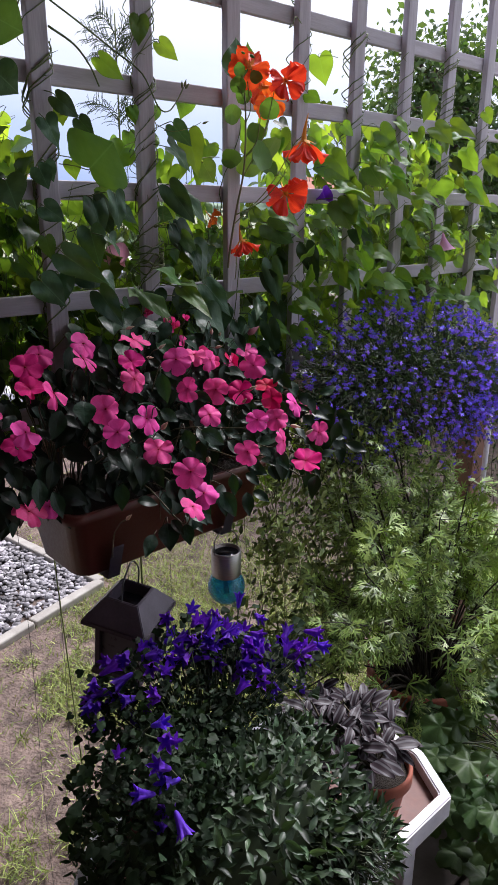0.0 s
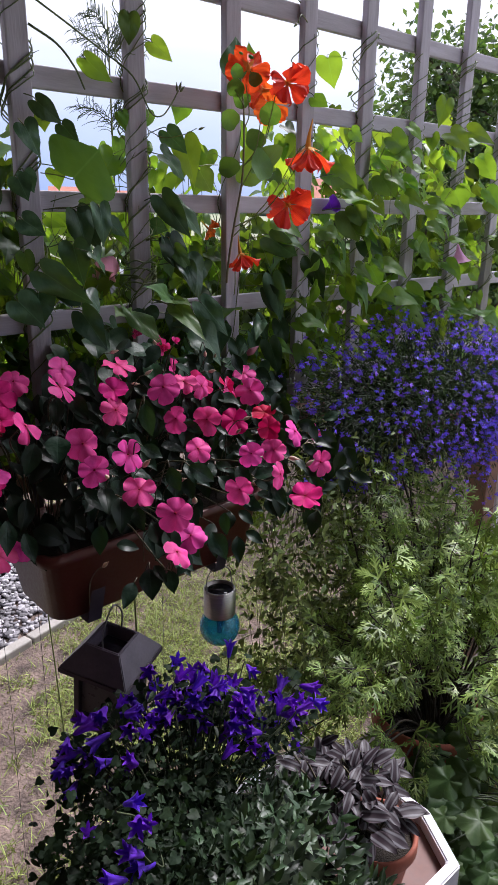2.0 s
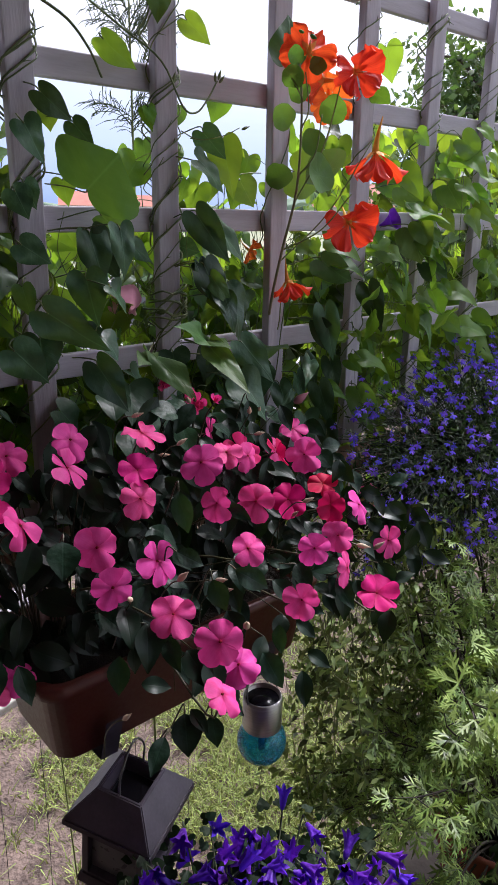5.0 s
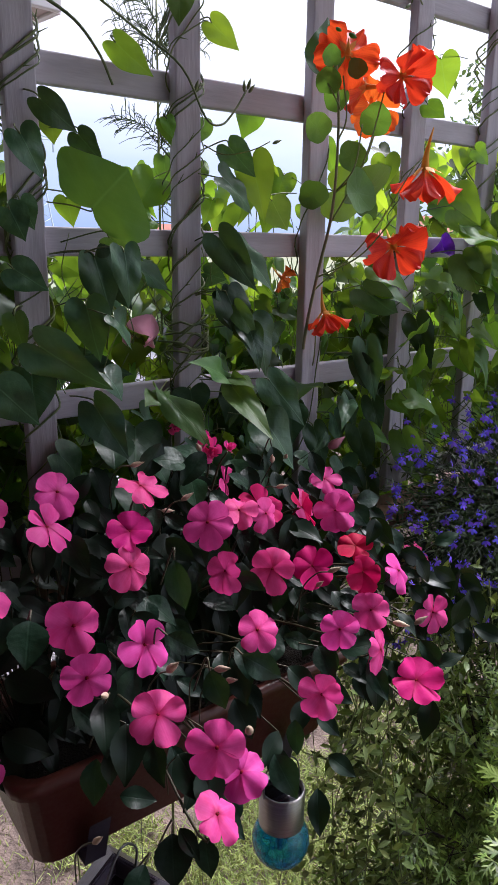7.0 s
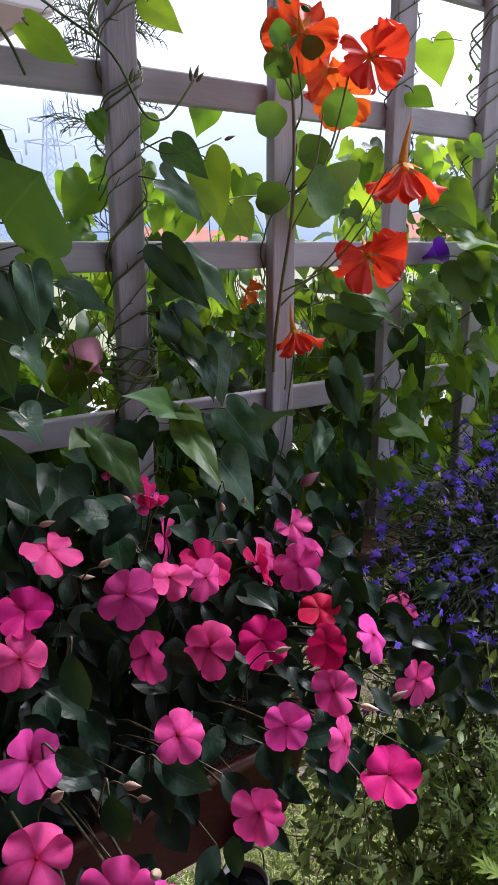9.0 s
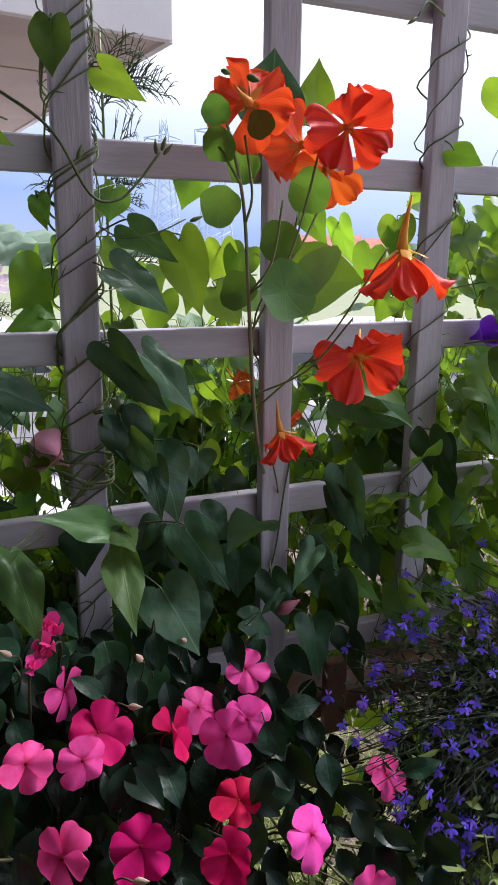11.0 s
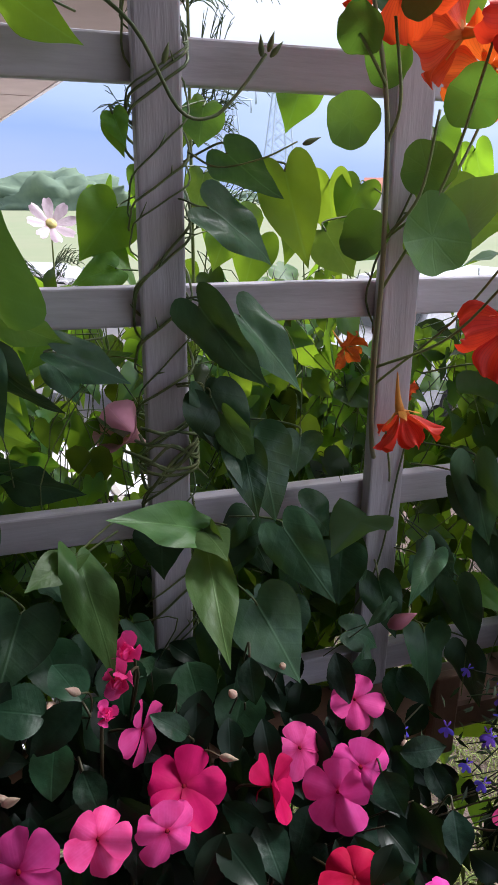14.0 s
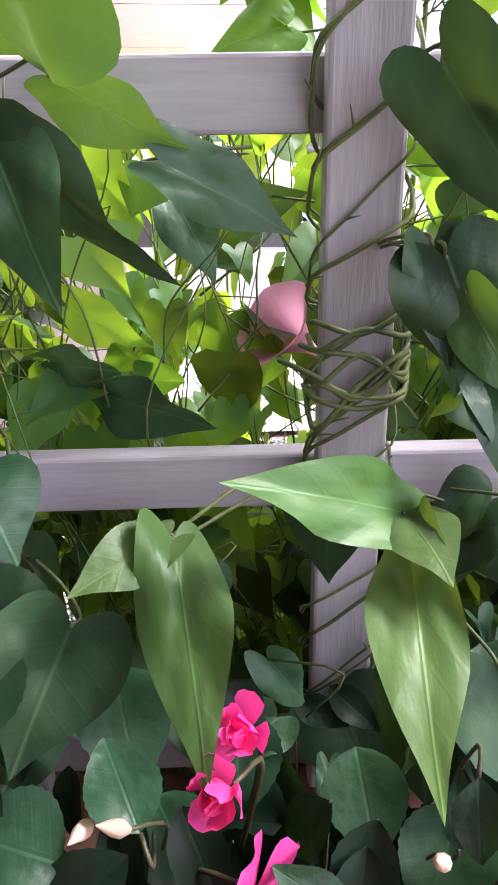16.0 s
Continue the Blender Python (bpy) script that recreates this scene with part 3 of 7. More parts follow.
part("fascia", block("fascia", -9, 0.0, -0.02, 0.02, -0.012, 0.34, 0.005), fascia_paint, neighbour, "pale fascia board", m=turn)
part("fascia", block("fascia_side", -0.02, 0.02, 0.022, 10, -0.012, 0.34, 0.005), fascia_paint, neighbour, "pale fascia board", m=turn)
part("roof", block("roof", -9, 0.03, -0.03, 10.02, 0.342, 0.4, 0.01), haze_tint_steel, neighbour, m=turn)
for k in range(0, 9, 4):
    part("batten", block("batten", -9, -0.04, 0.9 + k, 0.92 + k, -0.006, -0.001, 0.001, 1), plaster, neighbour, m=turn)
win = part("window", block("window", -3.4, -2.2, 1.26, 1.31, -2.0, -0.7, 0.01), fascia_paint, neighbour, m=turn)
part("pane", block("pane", -3.32, -2.28, 1.25, 1.262, -1.92, -0.78, 0.004), car_glass, win, m=turn)


# distance: hedges and trees at the edge of the field, farms, pylons
def far_mass(name, at, w, h, d, label, seed, material=far_green):
    r = random.Random(seed)
    bm = bmesh.new()
    bmesh.ops.create_icosphere(bm, subdivisions=4, radius=1.0)
    for v in bm.verts:
        q = 0.75 + 0.5 * noise.noise(v.co * 2.3 + Vector((seed, 0, 0))) + 0.22 * noise.noise(v.co * 7 + Vector((0, seed, 0)))
        v.co = Vector((v.co.x * w * q, v.co.y * d * q, max(-0.05, v.co.z) * h * q))
    solo(name, from_bm(name, bm, True), material, label, "trees", "stuff", Matrix.Translation(at))


def polar(az, dist, z=GROUND - 0.06):
    a = radians(az)
    return Vector((dist * math.sin(a), dist * math.cos(a), z))


for k, (az, dist, w, h) in enumerate(((-14, 150, 26, 7), (-4, 190, 30, 8), (4, 120, 14, 6.5), (14, 320, 40, 6), (24, 360, 50, 6), (36, 300, 45, 7), (47, 260, 40, 9), (58, 180, 40, 12))):
    far_mass("far_trees", polar(az, dist), w, h, 8, "belt of trees at the edge of the field, paled by haze in its colour", k + 1)


def barn(at, w, d, h, az):
    t = Matrix.Translation(at) @ Matrix.Rotation(-radians(az), 4, "Z")
    b = thing("farm_building", at, "distant pale farm building with a red roof", "building", "far farm buildings")
    part("wall", block("wall", -w / 2, w / 2, -d / 2, d / 2, 0, h, 0.05), far_wall, b, m=t)
    v = [(-w / 2 - 0.4, -d / 2 - 0.4, h), (w / 2 + 0.4, -d / 2 - 0.4, h), (w / 2 + 0.4, d / 2 + 0.4, h), (-w / 2 - 0.4, d / 2 + 0.4, h), (-w / 2 - 0.4, 0, h + d * 0.3), (w / 2 + 0.4, 0, h + d * 0.3)]
    part("roof", mesh("roof", v, [(0, 1, 5, 4), (2, 3, 4, 5), (1, 2, 5), (3, 0, 4), (0, 3, 2, 1)], None, False), far_roof, b, m=t)
    for k in range(int(w // 3)):
        part("window", block("window", -w / 2 + 1 + k * 3, -w / 2 + 2.1 + k * 3, -d / 2 - 0.06, -d / 2 + 0.02, h * 0.35, h * 0.7, 0.02, 1), car_glass, b, m=t)


for az, dist, w, h in ((29, 150, 12, 3.2), (33, 190, 9, 3.5), (50, 90, 12, 3)):
    barn(polar(az, dist), w, 9, h, az)


def pylon(at, height):
    p = thing("power_pylon", at, "lattice power line pylon standing far off in the field, haze put into its colour", "pylon", "power pylons")
    body, arms = Pile(), Pile()
    half = lambda z: 4.6 * (1 - z / height) ** 1.2 + 0.9
    r = 0.28
    for sx, sy in ((1, 1), (1, -1), (-1, 1), (-1, -1)):
        body.tube([Vector((at.x + sx * half(height * k / 10), at.y + sy * half(height * k / 10), at.z + height * k / 10)) for k in range(11)], r, 4)
    for k in range(10):
        z0, z1 = height * k / 10, height * (k + 1) / 10
        for s in (1, -1):
            body.tube([Vector((at.x - s * half(z0), at.y - half(z0), at.z + z0)), Vector((at.x + s * half(z1), at.y - half(z1), at.z + z1))], r * 0.6, 4)
            body.tube([Vector((at.x - s * half(z0), at.y + half(z0), at.z + z0)), Vector((at.x + s * half(z1), at.y + half(z1), at.z + z1))], r * 0.6, 4)
    for z, w in ((0.72, 8.5), (0.86, 7.0)):
        for s in (1, -1):
            arms.tube([Vector((at.x, at.y, at.z + z * height + 1.6)), Vector((at.x + s * w, at.y, at.z + z * height))], r, 4)
            arms.tube([Vector((at.x, at.y, at.z + z * height - 0.6)), Vector((at.x + s * w, at.y, at.z + z * height))], r, 4)
            arms.tube([Vector((at.x + s * w * 0.95, at.y, at.z + z * height)), Vector((at.x + s * w * 0.95, at.y, at.z + z * height - 4))], r * 1.2, 4)
    part("tower", body.done("tower"), haze_tint_steel, p)
    part("cross_arm", arms.done("cross_arm"), haze_tint_steel, p)


pylon(polar(20.0, 250), 47)
pylon(polar(16.2, 262), 46)


def parked_car(at, turn_z, paint):
    t = Matrix.Translation(at) @ Matrix.Rotation(turn_z, 4, "Z")
    c = thing("parked_car", at, "white parked hatchback car beyond the hedge of leaves", "car", "parked cars")
    prof = [(-2.0, 0.3), (-2.05, 0.75), (-1.75, 0.95), (-1.45, 1.38), (-0.6, 1.46), (0.3, 1.42), (0.95, 0.98), (1.8, 0.85), (2.05, 0.6), (2.05, 0.3)]
    v, f = [], []
    for s, w in ((-1, 0.84), (1, 0.84)):
        v += [(x, s * (w if z < 1.0 else 0.66), z) for x, z in prof]
    n = len(prof)
    f = [tuple(range(n)), tuple(range(2 * n - 1, n - 1, -1))] + [(k, n + k, n + (k + 1) % n, (k + 1) % n) for k in range(n)]
    bm = bmesh.new()
    vs = [bm.verts.new(q) for q in v]
    for q in f:
        bm.faces.new([vs[i] for i in q])
    bmesh.ops.bevel(bm, geom=bm.edges[:], offset=0.06, segments=2, affect="EDGES")
    bmesh.ops.recalc_face_normals(bm, faces=bm.faces[:])
    part("body", from_bm("body", bm, False), paint, c, m=t)
    for s in (-1, 1):
        part("side_window", mesh("side_window", [(-1.4, s * 0.79, 1.0), (0.75, s * 0.79, 1.0), (0.25, s * 0.69, 1.36), (-1.25, s * 0.69, 1.34)], [(0, 1, 2, 3) if s < 0 else (3, 2, 1, 0)], None, False), car_glass, c, m=t)
    part("windscreen", mesh("windscreen", [(1.0, -0.7, 1.0), (1.0, 0.7, 1.0), (0.42, 0.6, 1.38), (0.42, -0.6, 1.38)], [(0, 1, 2, 3)], None, False), car_glass, c, m=t)
    part("rear_window", mesh("rear_window", [(-1.8, -0.66, 0.98), (-1.8, 0.66, 0.98), (-1.52, 0.58, 1.34), (-1.52, -0.58, 1.34)], [(3, 2, 1, 0)], None, False), car_glass, c, m=t)
    for x in (-1.25, 1.3):
        for s in (-1, 1):
            wm = t @ Matrix.Translation((x, s * 0.8, 0.31)) @ Matrix.Rotation(radians(90), 4, "X")
            wheel = part("wheel", lathe("wheel", [(0.2, -0.1), (0.29, -0.11), (0.31, -0.07), (0.31, 0.07), (0.29, 0.11), (0.2, 0.1)], 24), rubber, c, m=wm)
            part("rim", lathe("rim", [(0.0, -0.08), (0.06, -0.09), (0.19, -0.085), (0.2, 0.085), (0.06, 0.09), (0.0, 0.08)], 16), brushed_steel, wheel, m=wm)


parked_car(Vector((5.9, 7.3, GROUND + 0.035)), radians(14), car_white)
parked_car(Vector((1.25, 8.5, GROUND + 0.035)), radians(-6), car_white)


# garden tree and hedge to the side
def leaf_quad(length, width, bend):
    v = [(0, 0, 0), (-width / 2, length * 0.45, bend * 0.3), (width / 2, length * 0.45, bend * 0.3), (0, length, -bend)]
    return v, [(0, 2, 1), (1, 2, 3)]


def tree(at, height, spread, leaves, seed, label, size=0.052):
    r = random.Random(seed)
    t = thing("garden_tree", at, label, "tree", "garden trees")
    wood, crown = Pile(), Pile()
    trunk = smooth_line([at, at + Vector((0.05, 0.02, height * 0.25)), at + Vector((-0.04, 0.05, height * 0.55)), at + Vector((0.03, 0.0, height * 0.9))], 4)
    wood.tube(trunk, 0.09, 8, 0.25)
    tips = []
    for k in range(46):
        b = trunk[3 + int((len(trunk) - 4) * (k / 46))]
        ang, rise = k * 2.4, r.uniform(0.05, 0.7)
        reach = spread * (0.5 + 0.6 * r.random()) * (1.1 - 0.55 * k / 46)
        e = b + Vector((math.cos(ang) * reach, math.sin(ang) * reach, reach * rise))
        mid = (b + e) / 2 + Vector((r.gauss(0, 0.08), r.gauss(0, 0.08), 0.1))
        line = smooth_line([b, mid, e], 4)
        wood.tube(line, 0.022, 5, 0.25)
        tips += line[2:]
    for k in range(leaves):
        c = r.choice(tips) + Vector((r.gauss(0, 0.17), r.gauss(0, 0.17), r.gauss(0, 0.14)))
        n = Vector((r.gauss(0, 0.6), r.gauss(0, 0.6), r.uniform(0.1, 1)))
        tip = Vector((r.gauss(0, 1), r.gauss(0, 1), -0.6))
        s = size * r.uniform(0.6, 1.25)
        crown.add(*leaf_quad(1, 0.55, 0.12), [(0, 0), (-0.3, 0.45), (0.3, 0.45), (0, 1)], orient(c, n, tip, s))
    part("trunk", wood.done("trunk"), bark, t)
    part("crown", crown.done("crown"), tree_leaf, t, kind="stuff")


tree(Vector((5.7, 3.7, GROUND)), 3.7, 0.95, 19000, 3, "leafy green fruit tree behind the trellis", 0.07)
tree(Vector((7.2, 3.3, GROUND)), 4.2, 1.4, 27000, 4, "dense dark green garden tree beside the lawn", 0.075)
tree(Vector((9.0, 6.2, GROUND)), 3.4, 1.5, 8000, 5, "bushy green garden tree at the far side of the lawn", 0.075)

# ---- trellis and railing ----
trellis = thing("trellis", (1.7, 1.42, 1.04), "weathered lavender-grey wooden lattice trellis fixed to the railing", "trellis")
UPRIGHTS = [0.204, 0.444, 0.684, 0.932, 1.174, 1.425, 1.662, 1.884, 2.112, 2.340, 2.567, 2.795, 3.02]
for x in UPRIGHTS:
    part("upright", block("upright", x - 0.021, x + 0.021, 1.398, 1.418, 1.04, 2.45, 0.0025), paint_wood, trellis)
for z in (1.062, 1.301, 1.529, 1.744, 1.953, 2.165, 2.375):
    part("rail", block("rail", 0.1, 3.1, 1.419, 1.437, z - 0.0195, z + 0.0195, 0.0025), paint_wood_rail, trellis)
railing = thing("railing", (1.7, 1.42, GROUND), "brown stained timber balcony railing", "railing")
part("handrail", block("handrail", -0.4, 3.4, 1.36, 1.45, 0.972, 1.012, 0.008), rail_wood, railing)
for x in (-0.3, 2.72):
    part("post", block("post", x - 0.04, x + 0.04, 1.365, 1.445, GROUND - 0.02, 0.97, 0.006), rail_wood, railing)
part("bracket", block("bracket", 1.487, 1.522, 1.345, 1.36, 0.955, 1.075, 0.003), rail_wood, railing)
downpipe = solo("downpipe", lathe("downpipe", [(0.0, GROUND), (0.014, GROUND), (0.014, 1.0), (0.0, 1.0)], 14), white_paint, "slim white pipe beside the railing post", "pipe", m=Matrix.Translation((2.80, 1.38, 0)))
for k, x in enumerate((0.78, 0.86, 1.05, 1.18, 2.12, 2.2, 2.3)):
    line = [Vector((x + 0.004 * math.sin(j), 1.38 + 0.003 * math.cos(j * 2), 0.97 - j * 0.25)) for j in range(7)]
    solo("string", mesh("string", *tube_data(line, 0.0006, 5)), wire_mat, "thin string tied from the handrail to the ground", "string", group="plant strings")

# ---- leaves and flowers: shapes ----
EYE_SIDE = Vector((0.55, 0.15, 1.55))


def heart_leaf(seed, narrow=1.0, droop=0.25, fold=0.35, rings=3, lobe=1.0, full=0.0):
    """A heart-shaped leaf of length 1 with its stalk at the origin and its tip along y."""
    r = random.Random(seed)
    half = [(0.0, 0.0), (0.10, -0.13), (0.26, -0.19), (0.41, -0.12), (0.49, 0.04), (0.50, 0.20), (0.45, 0.38), (0.35, 0.55), (0.23, 0.71), (0.12, 0.85), (0.045, 0.96), (0.0, 1.04)]
    half = [(x * (1 + full * max(0.0, y)), y * lobe if y < 0 else y) for x, y in half]
    if rings > 1:
        half = [(max(0.0, q.x), q.y) for q in smooth_line([(x, y, 0) for x, y in half], 2)]
        half[0], half[-1] = (0.0, 0.0), (0.0, 1.04)
    outline = half + [(-x, y) for x, y in half[-2:0:-1]]
    c = Vector((0, 0.24))
    pts = [(0.0, 0.24)]
    for k in range(1, rings + 1):
        for x, y in outline:
            pts.append((c.x + (x - c.x) * k / rings, c.y + (y - c.y) * k / rings))
    n = len(outline)
    faces = [(0, 1 + j, 1 + (j + 1) % n) for j in range(n)]
    for k in range(rings - 1):
        a, b = 1 + k * n, 1 + (k + 1) * n
        faces += [(a + j, b + j, b + (j + 1) % n, a + (j + 1) % n) for j in range(n)]
    ph, amp, twist = r.random() * 6, r.uniform(0.05, 0.11), r.gauss(0, 0.22)
    verts = []
    for x, y in pts:
        z = fold * (math.sqrt(x * x + 0.012) - 0.11) * (1.1 - 0.5 * y) - droop * (y - 0.2) ** 2
        z += amp * math.sin(6.5 * y + ph + 4 * x) * min(1.0, x * x * 5) - fold * 1.15 * x * x + twist * x * (y - 0.2)
        z += 0.018 * math.sin(11 * x + ph) * math.sin(9 * y + ph * 2)
        verts.append((x * narrow, y, z))
    faces = [tuple(reversed(q)) for q in faces]
    return verts, faces, [(x, y) for x, y in pts]


def oval_leaf(seed, width=0.5, droop=0.2, fold=0.3, cols=4, rows=7, point=1.0, teeth=0.0):
    r = random.Random(seed)
    verts, uvs, faces = [], [], []
    for j in range(rows + 1):
        v = j / rows
        w = width * 0.5 * math.sin(math.pi * min(1, v ** 0.8)) ** (0.75 if point < 1 else 0.95) if 0 < j < rows else 0.012
        for i in range(cols + 1):
            u = i / cols * 2 - 1
            x = u * w * (1 + (teeth if j % 2 else -teeth) * abs(u))
            verts.append((x, v, fold * abs(x) - droop * v * v + 0.03 * math.sin(9 * v + seed) * u))
            uvs.append((x, v))
    for j in range(rows):
        for i in range(cols):
            a = j * (cols + 1) + i
            faces.append((a, a + 1, a + cols + 2, a + cols + 1))
    return verts, faces, uvs


def petal(width, length, cup, notch, ripple, seed, cols=6, rows=5, start=0.06):
    r = random.Random(seed)
    ph = r.random() * 6
    verts, uvs, faces = [], [], []
    for j in range(rows + 1):
        v = j / rows
        w = width * 0.5 * (0.16 + 0.84 * math.sin(math.pi * 0.5 * min(1.0, v * 1.25)) ** 1.1) * (1.0 if v < 0.75 else math.sqrt(max(0.0, 1 - ((v - 0.75) / 0.34) ** 2)))
        for i in range(cols + 1):
            u = i / cols * 2 - 1
            y = start + length * v * (1 - 0.10 * u * u * v) - notch * max(0, v - 0.7) * max(0, 1 - abs(u) * 2.2)
            verts.append((u * w, y, cup * (v * v) + ripple * math.sin(3 * u + ph) * v - 0.12 * abs(u) * w))
            uvs.append((u * w / max(width, 0.01), v))
    for j in range(rows):
        for i in range(cols):
            a = j * (cols + 1) + i
            faces.append((a, a + 1, a + cols + 2, a + cols + 1))
    return verts, faces, uvs


def impatiens_flower(seed):
    """Five broad flat petals round a small eye, 2 across; faces +z, top petal along +y."""
    r = random.Random(seed)
    pile = Pile()
    for k, (ang, w, ln) in enumerate(((0, 1.08, 0.80), (73, 0.90, 0.94), (-73, 0.90, 0.94), (147, 0.98, 1.04), (-147, 0.98, 1.04))):
        v, f, u = petal(w * r.uniform(0.92, 1.08), ln * r.uniform(0.94, 1.07), r.uniform(-0.34, 0.06), 0.16 if k > 2 else 0.06, r.uniform(0.04, 0.12), seed * 9 + k, 8, 7)
        pile.add(v, f, u, Matrix.Rotation(radians(ang + r.gauss(0, 5)), 4, "Z") @ Matrix.Rotation(radians(r.gauss(12, 13)), 4, "X") @ Matrix.Translation((0, 0, 0.018 * k)))
    pile.tube([(0, -0.02, -0.02), (0, -0.08, -0.25), (0.02, -0.3, -0.5), (0.03, -0.62, -0.62)], 0.035, 5, 0.5)
    return pile


def fan_petal(width, length, curl, seed, cols=12, rows=9, start=0.10):
    """A broad fan-shaped petal on a short claw, its edge waved; length along y."""
    r = random.Random(seed)
    ph, ph2 = r.random() * 6, r.random() * 6
    verts, uvs, faces = [], [], []
    for j in range(rows + 1):
        v = j / rows
        w = width * 0.46 * (0.12 + 0.88 * math.sin(1.571 * min(1.0, v * 1.3)) ** 1.4) * (1.0 if v < 0.7 else math.sqrt(max(0.0, 1 - ((v - 0.7) / 0.36) ** 2)))
        for i in range(cols + 1):
            u = i / cols * 2 - 1
            rim = v ** 2
            y = start + length * v * (1 - 0.08 * u * u * v) + 0.025 * rim * math.sin(7 * u + ph)
            z = curl * rim + rim * (0.14 * math.sin(3.6 * u + ph) + 0.075 * math.sin(9 * u + ph2) + 0.05 * math.sin(6 * v + 4 * u)) + 0.05 * math.sin(5 * v + ph2) * v - 0.16 * u * u * w + 0.018 * math.cos(u * 22) * v
            verts.append((u * w, y, z))
            uvs.append((u * 0.5, v))
    for j in range(rows):
        for i in range(cols):
            a = j * (cols + 1) + i
            faces.append((a, a + 1, a + cols + 2, a + cols + 1))
    return verts, faces, uvs


def nasturtium_flower(seed, cup=0):
    """Funnel of five broad, waved petals, 2 across; faces +z, two upper petals along +y."""
    r = random.Random(seed)
    pile = Pile()
    for k, (ang, w, tilt) in enumerate(((34, 1.12, 34), (-34, 1.12, 30), (106, 1.02, 24), (-106, 1.02, 28), (180, 1.05, 20))):
        w *= 0.66 if cup else 1.0
        v, f, u = fan_petal(w * r.uniform(0.92, 1.1), 0.95 * r.uniform(0.93, 1.06), r.uniform(-0.22, 0.08), seed * 5 + k)
        pile.add(v, f, u, Matrix.Rotation(radians(ang + r.gauss(0, 6)), 4, "Z") @ Matrix.Rotation(radians(tilt + cup + r.gauss(0, 13)), 4, "X") @ Matrix.Translation((0, 0, -0.02 * (k % 2))))
    return pile


def spur_data():
    """The calyx: a tapering spur, five pointed sepals and the pistil."""
    pile = Pile()
    pile.tube([(0, 0, 0.05), (0, 0.03, -0.15), (0, 0.08, -0.35), (0.02, 0.16, -0.6), (0.03, 0.28, -0.9)], 0.12, 8, 0.12)
    pile.tube([(0, -0.03, 0.05), (0, -0.05, 0.3), (0.02, -0.05, 0.5)], 0.04, 5, 0.6)
    for k in range(5):
        v, f, u = oval_leaf(k, 0.36, -0.1, 0.2, 2, 5)
        pile.add([(x * 0.5, y * 0.5, z * 0.5 - 0.06) for x, y, z in v], f, u, Matrix.Rotation(radians(72 * k + 36), 4, "Z") @ Matrix.Rotation(radians(24), 4, "X"))
    return pile


def bell_flower(seed):
    """A flared bell with five pointed lobes, length 1 along +z."""
    r = random.Random(seed)
    verts, faces, uvs = [], [], []
    prof = [(0.05, 0.0), (0.12, 0.1), (0.16, 0.3), (0.19, 0.5), (0.22, 0.72), (0.28, 0.94), (0.34, 1.12)]
    n = 20
    for j, (rad, z) in enumerate(prof):
        for k in range(n):
            w = 2 * math.pi * k / n
            lobe = math.cos(5 * w)
            q = max(0, j - 3) / 3
            rr = rad * (1 + 0.5 * q * lobe) if j > 3 else rad
            verts.append((rr * math.cos(w), rr * math.sin(w), z + 0.10 * q * lobe))
            uvs.append((0.18 * math.sin(2.5 * w), z))
    for j in range(len(prof) - 1):
        for k in range(n):
            faces.append((j * n + k, j * n + (k + 1) % n, (j + 1) * n + (k + 1) % n, (j + 1) * n + k))
    return verts, faces, uvs


def cut_leaf(seed):
    """A finely cut palmate leaf about 1 long: narrow lobes, each with side lobes."""
    r = random.Random(seed)
    verts, faces, uvs = [], [], []
    bend, lean = r.uniform(0.15, 0.5), r.gauss(0, 0.25)

    def strip(x0, y0, ang, ln, w):
        c, s = math.cos(ang), math.sin(ang)
        b = len(verts)
        for t, h in ((0.0, 0.55), (0.45, 1.0), (0.8, 0.75), (1.0, 0.06)):
            for q in (-1, 1):
                x, y = x0 + s * ln * t + q * c * w * h, y0 + c * ln * t - q * s * w * h
                verts.append((x, y, -bend * (x * x + y * y) + lean * x * y + 0.18 * abs(x)))
                uvs.append((q * w * h, t))
        faces.extend([(b + 2 * k, b + 2 * k + 1, b + 2 * k + 3, b + 2 * k + 2) for k in range(3)])
        return lambda t: (x0 + s * ln * t, y0 + c * ln * t)

    for deg, ln in ((0, 1.0), (38, 0.86), (-38, 0.86), (80, 0.62), (-80, 0.62)):
        a, ln = radians(deg + r.gauss(0, 8)), ln * r.uniform(0.85, 1.1)
        on = strip(0, 0, a, ln, 0.042)
        for t, side_ln in ((0.42, 0.36), (0.64, 0.27)):
            for q in (-1, 1):
                strip(*on(t + r.uniform(-0.05, 0.05)), a + q * radians(r.uniform(32, 50)), ln * side_ln * r.uniform(0.8, 1.2), 0.034)
    return verts, faces, uvs


def lobed_leaf(seed):
    """A broad scalloped leaf about 1 across with its stalk at the origin."""
    r = random.Random(seed)
    verts, uvs, faces, n = [(0, 0, 0)], [(0, 0)], [], 40
    for k in (1, 2):
        for j in range(n):
            w = radians(-160 + 320 * j / (n - 1))
            rad = 0.62 * k / 2 * (1 + 0.13 * math.cos(w * 5 + seed) + 0.05 * math.cos(w * 17)) * (0.85 + 0.15 * math.cos(w))
            verts.append((rad * math.sin(w), rad * math.cos(w) + 0.1, 0.08 * (k / 2) ** 2 * math.sin(5 * w + seed) - 0.1 * (k / 2) ** 2))
            uvs.append((0.2 * math.sin(4 * w), k / 2))
    faces = [(0, 1 + j, 2 + j) for j in range(n - 1)] + [(1 + j, 1 + n + j, 2 + n + j, 2 + j) for j in range(n - 1)]
    return verts, [tuple(reversed(q)) for q in faces], uvs


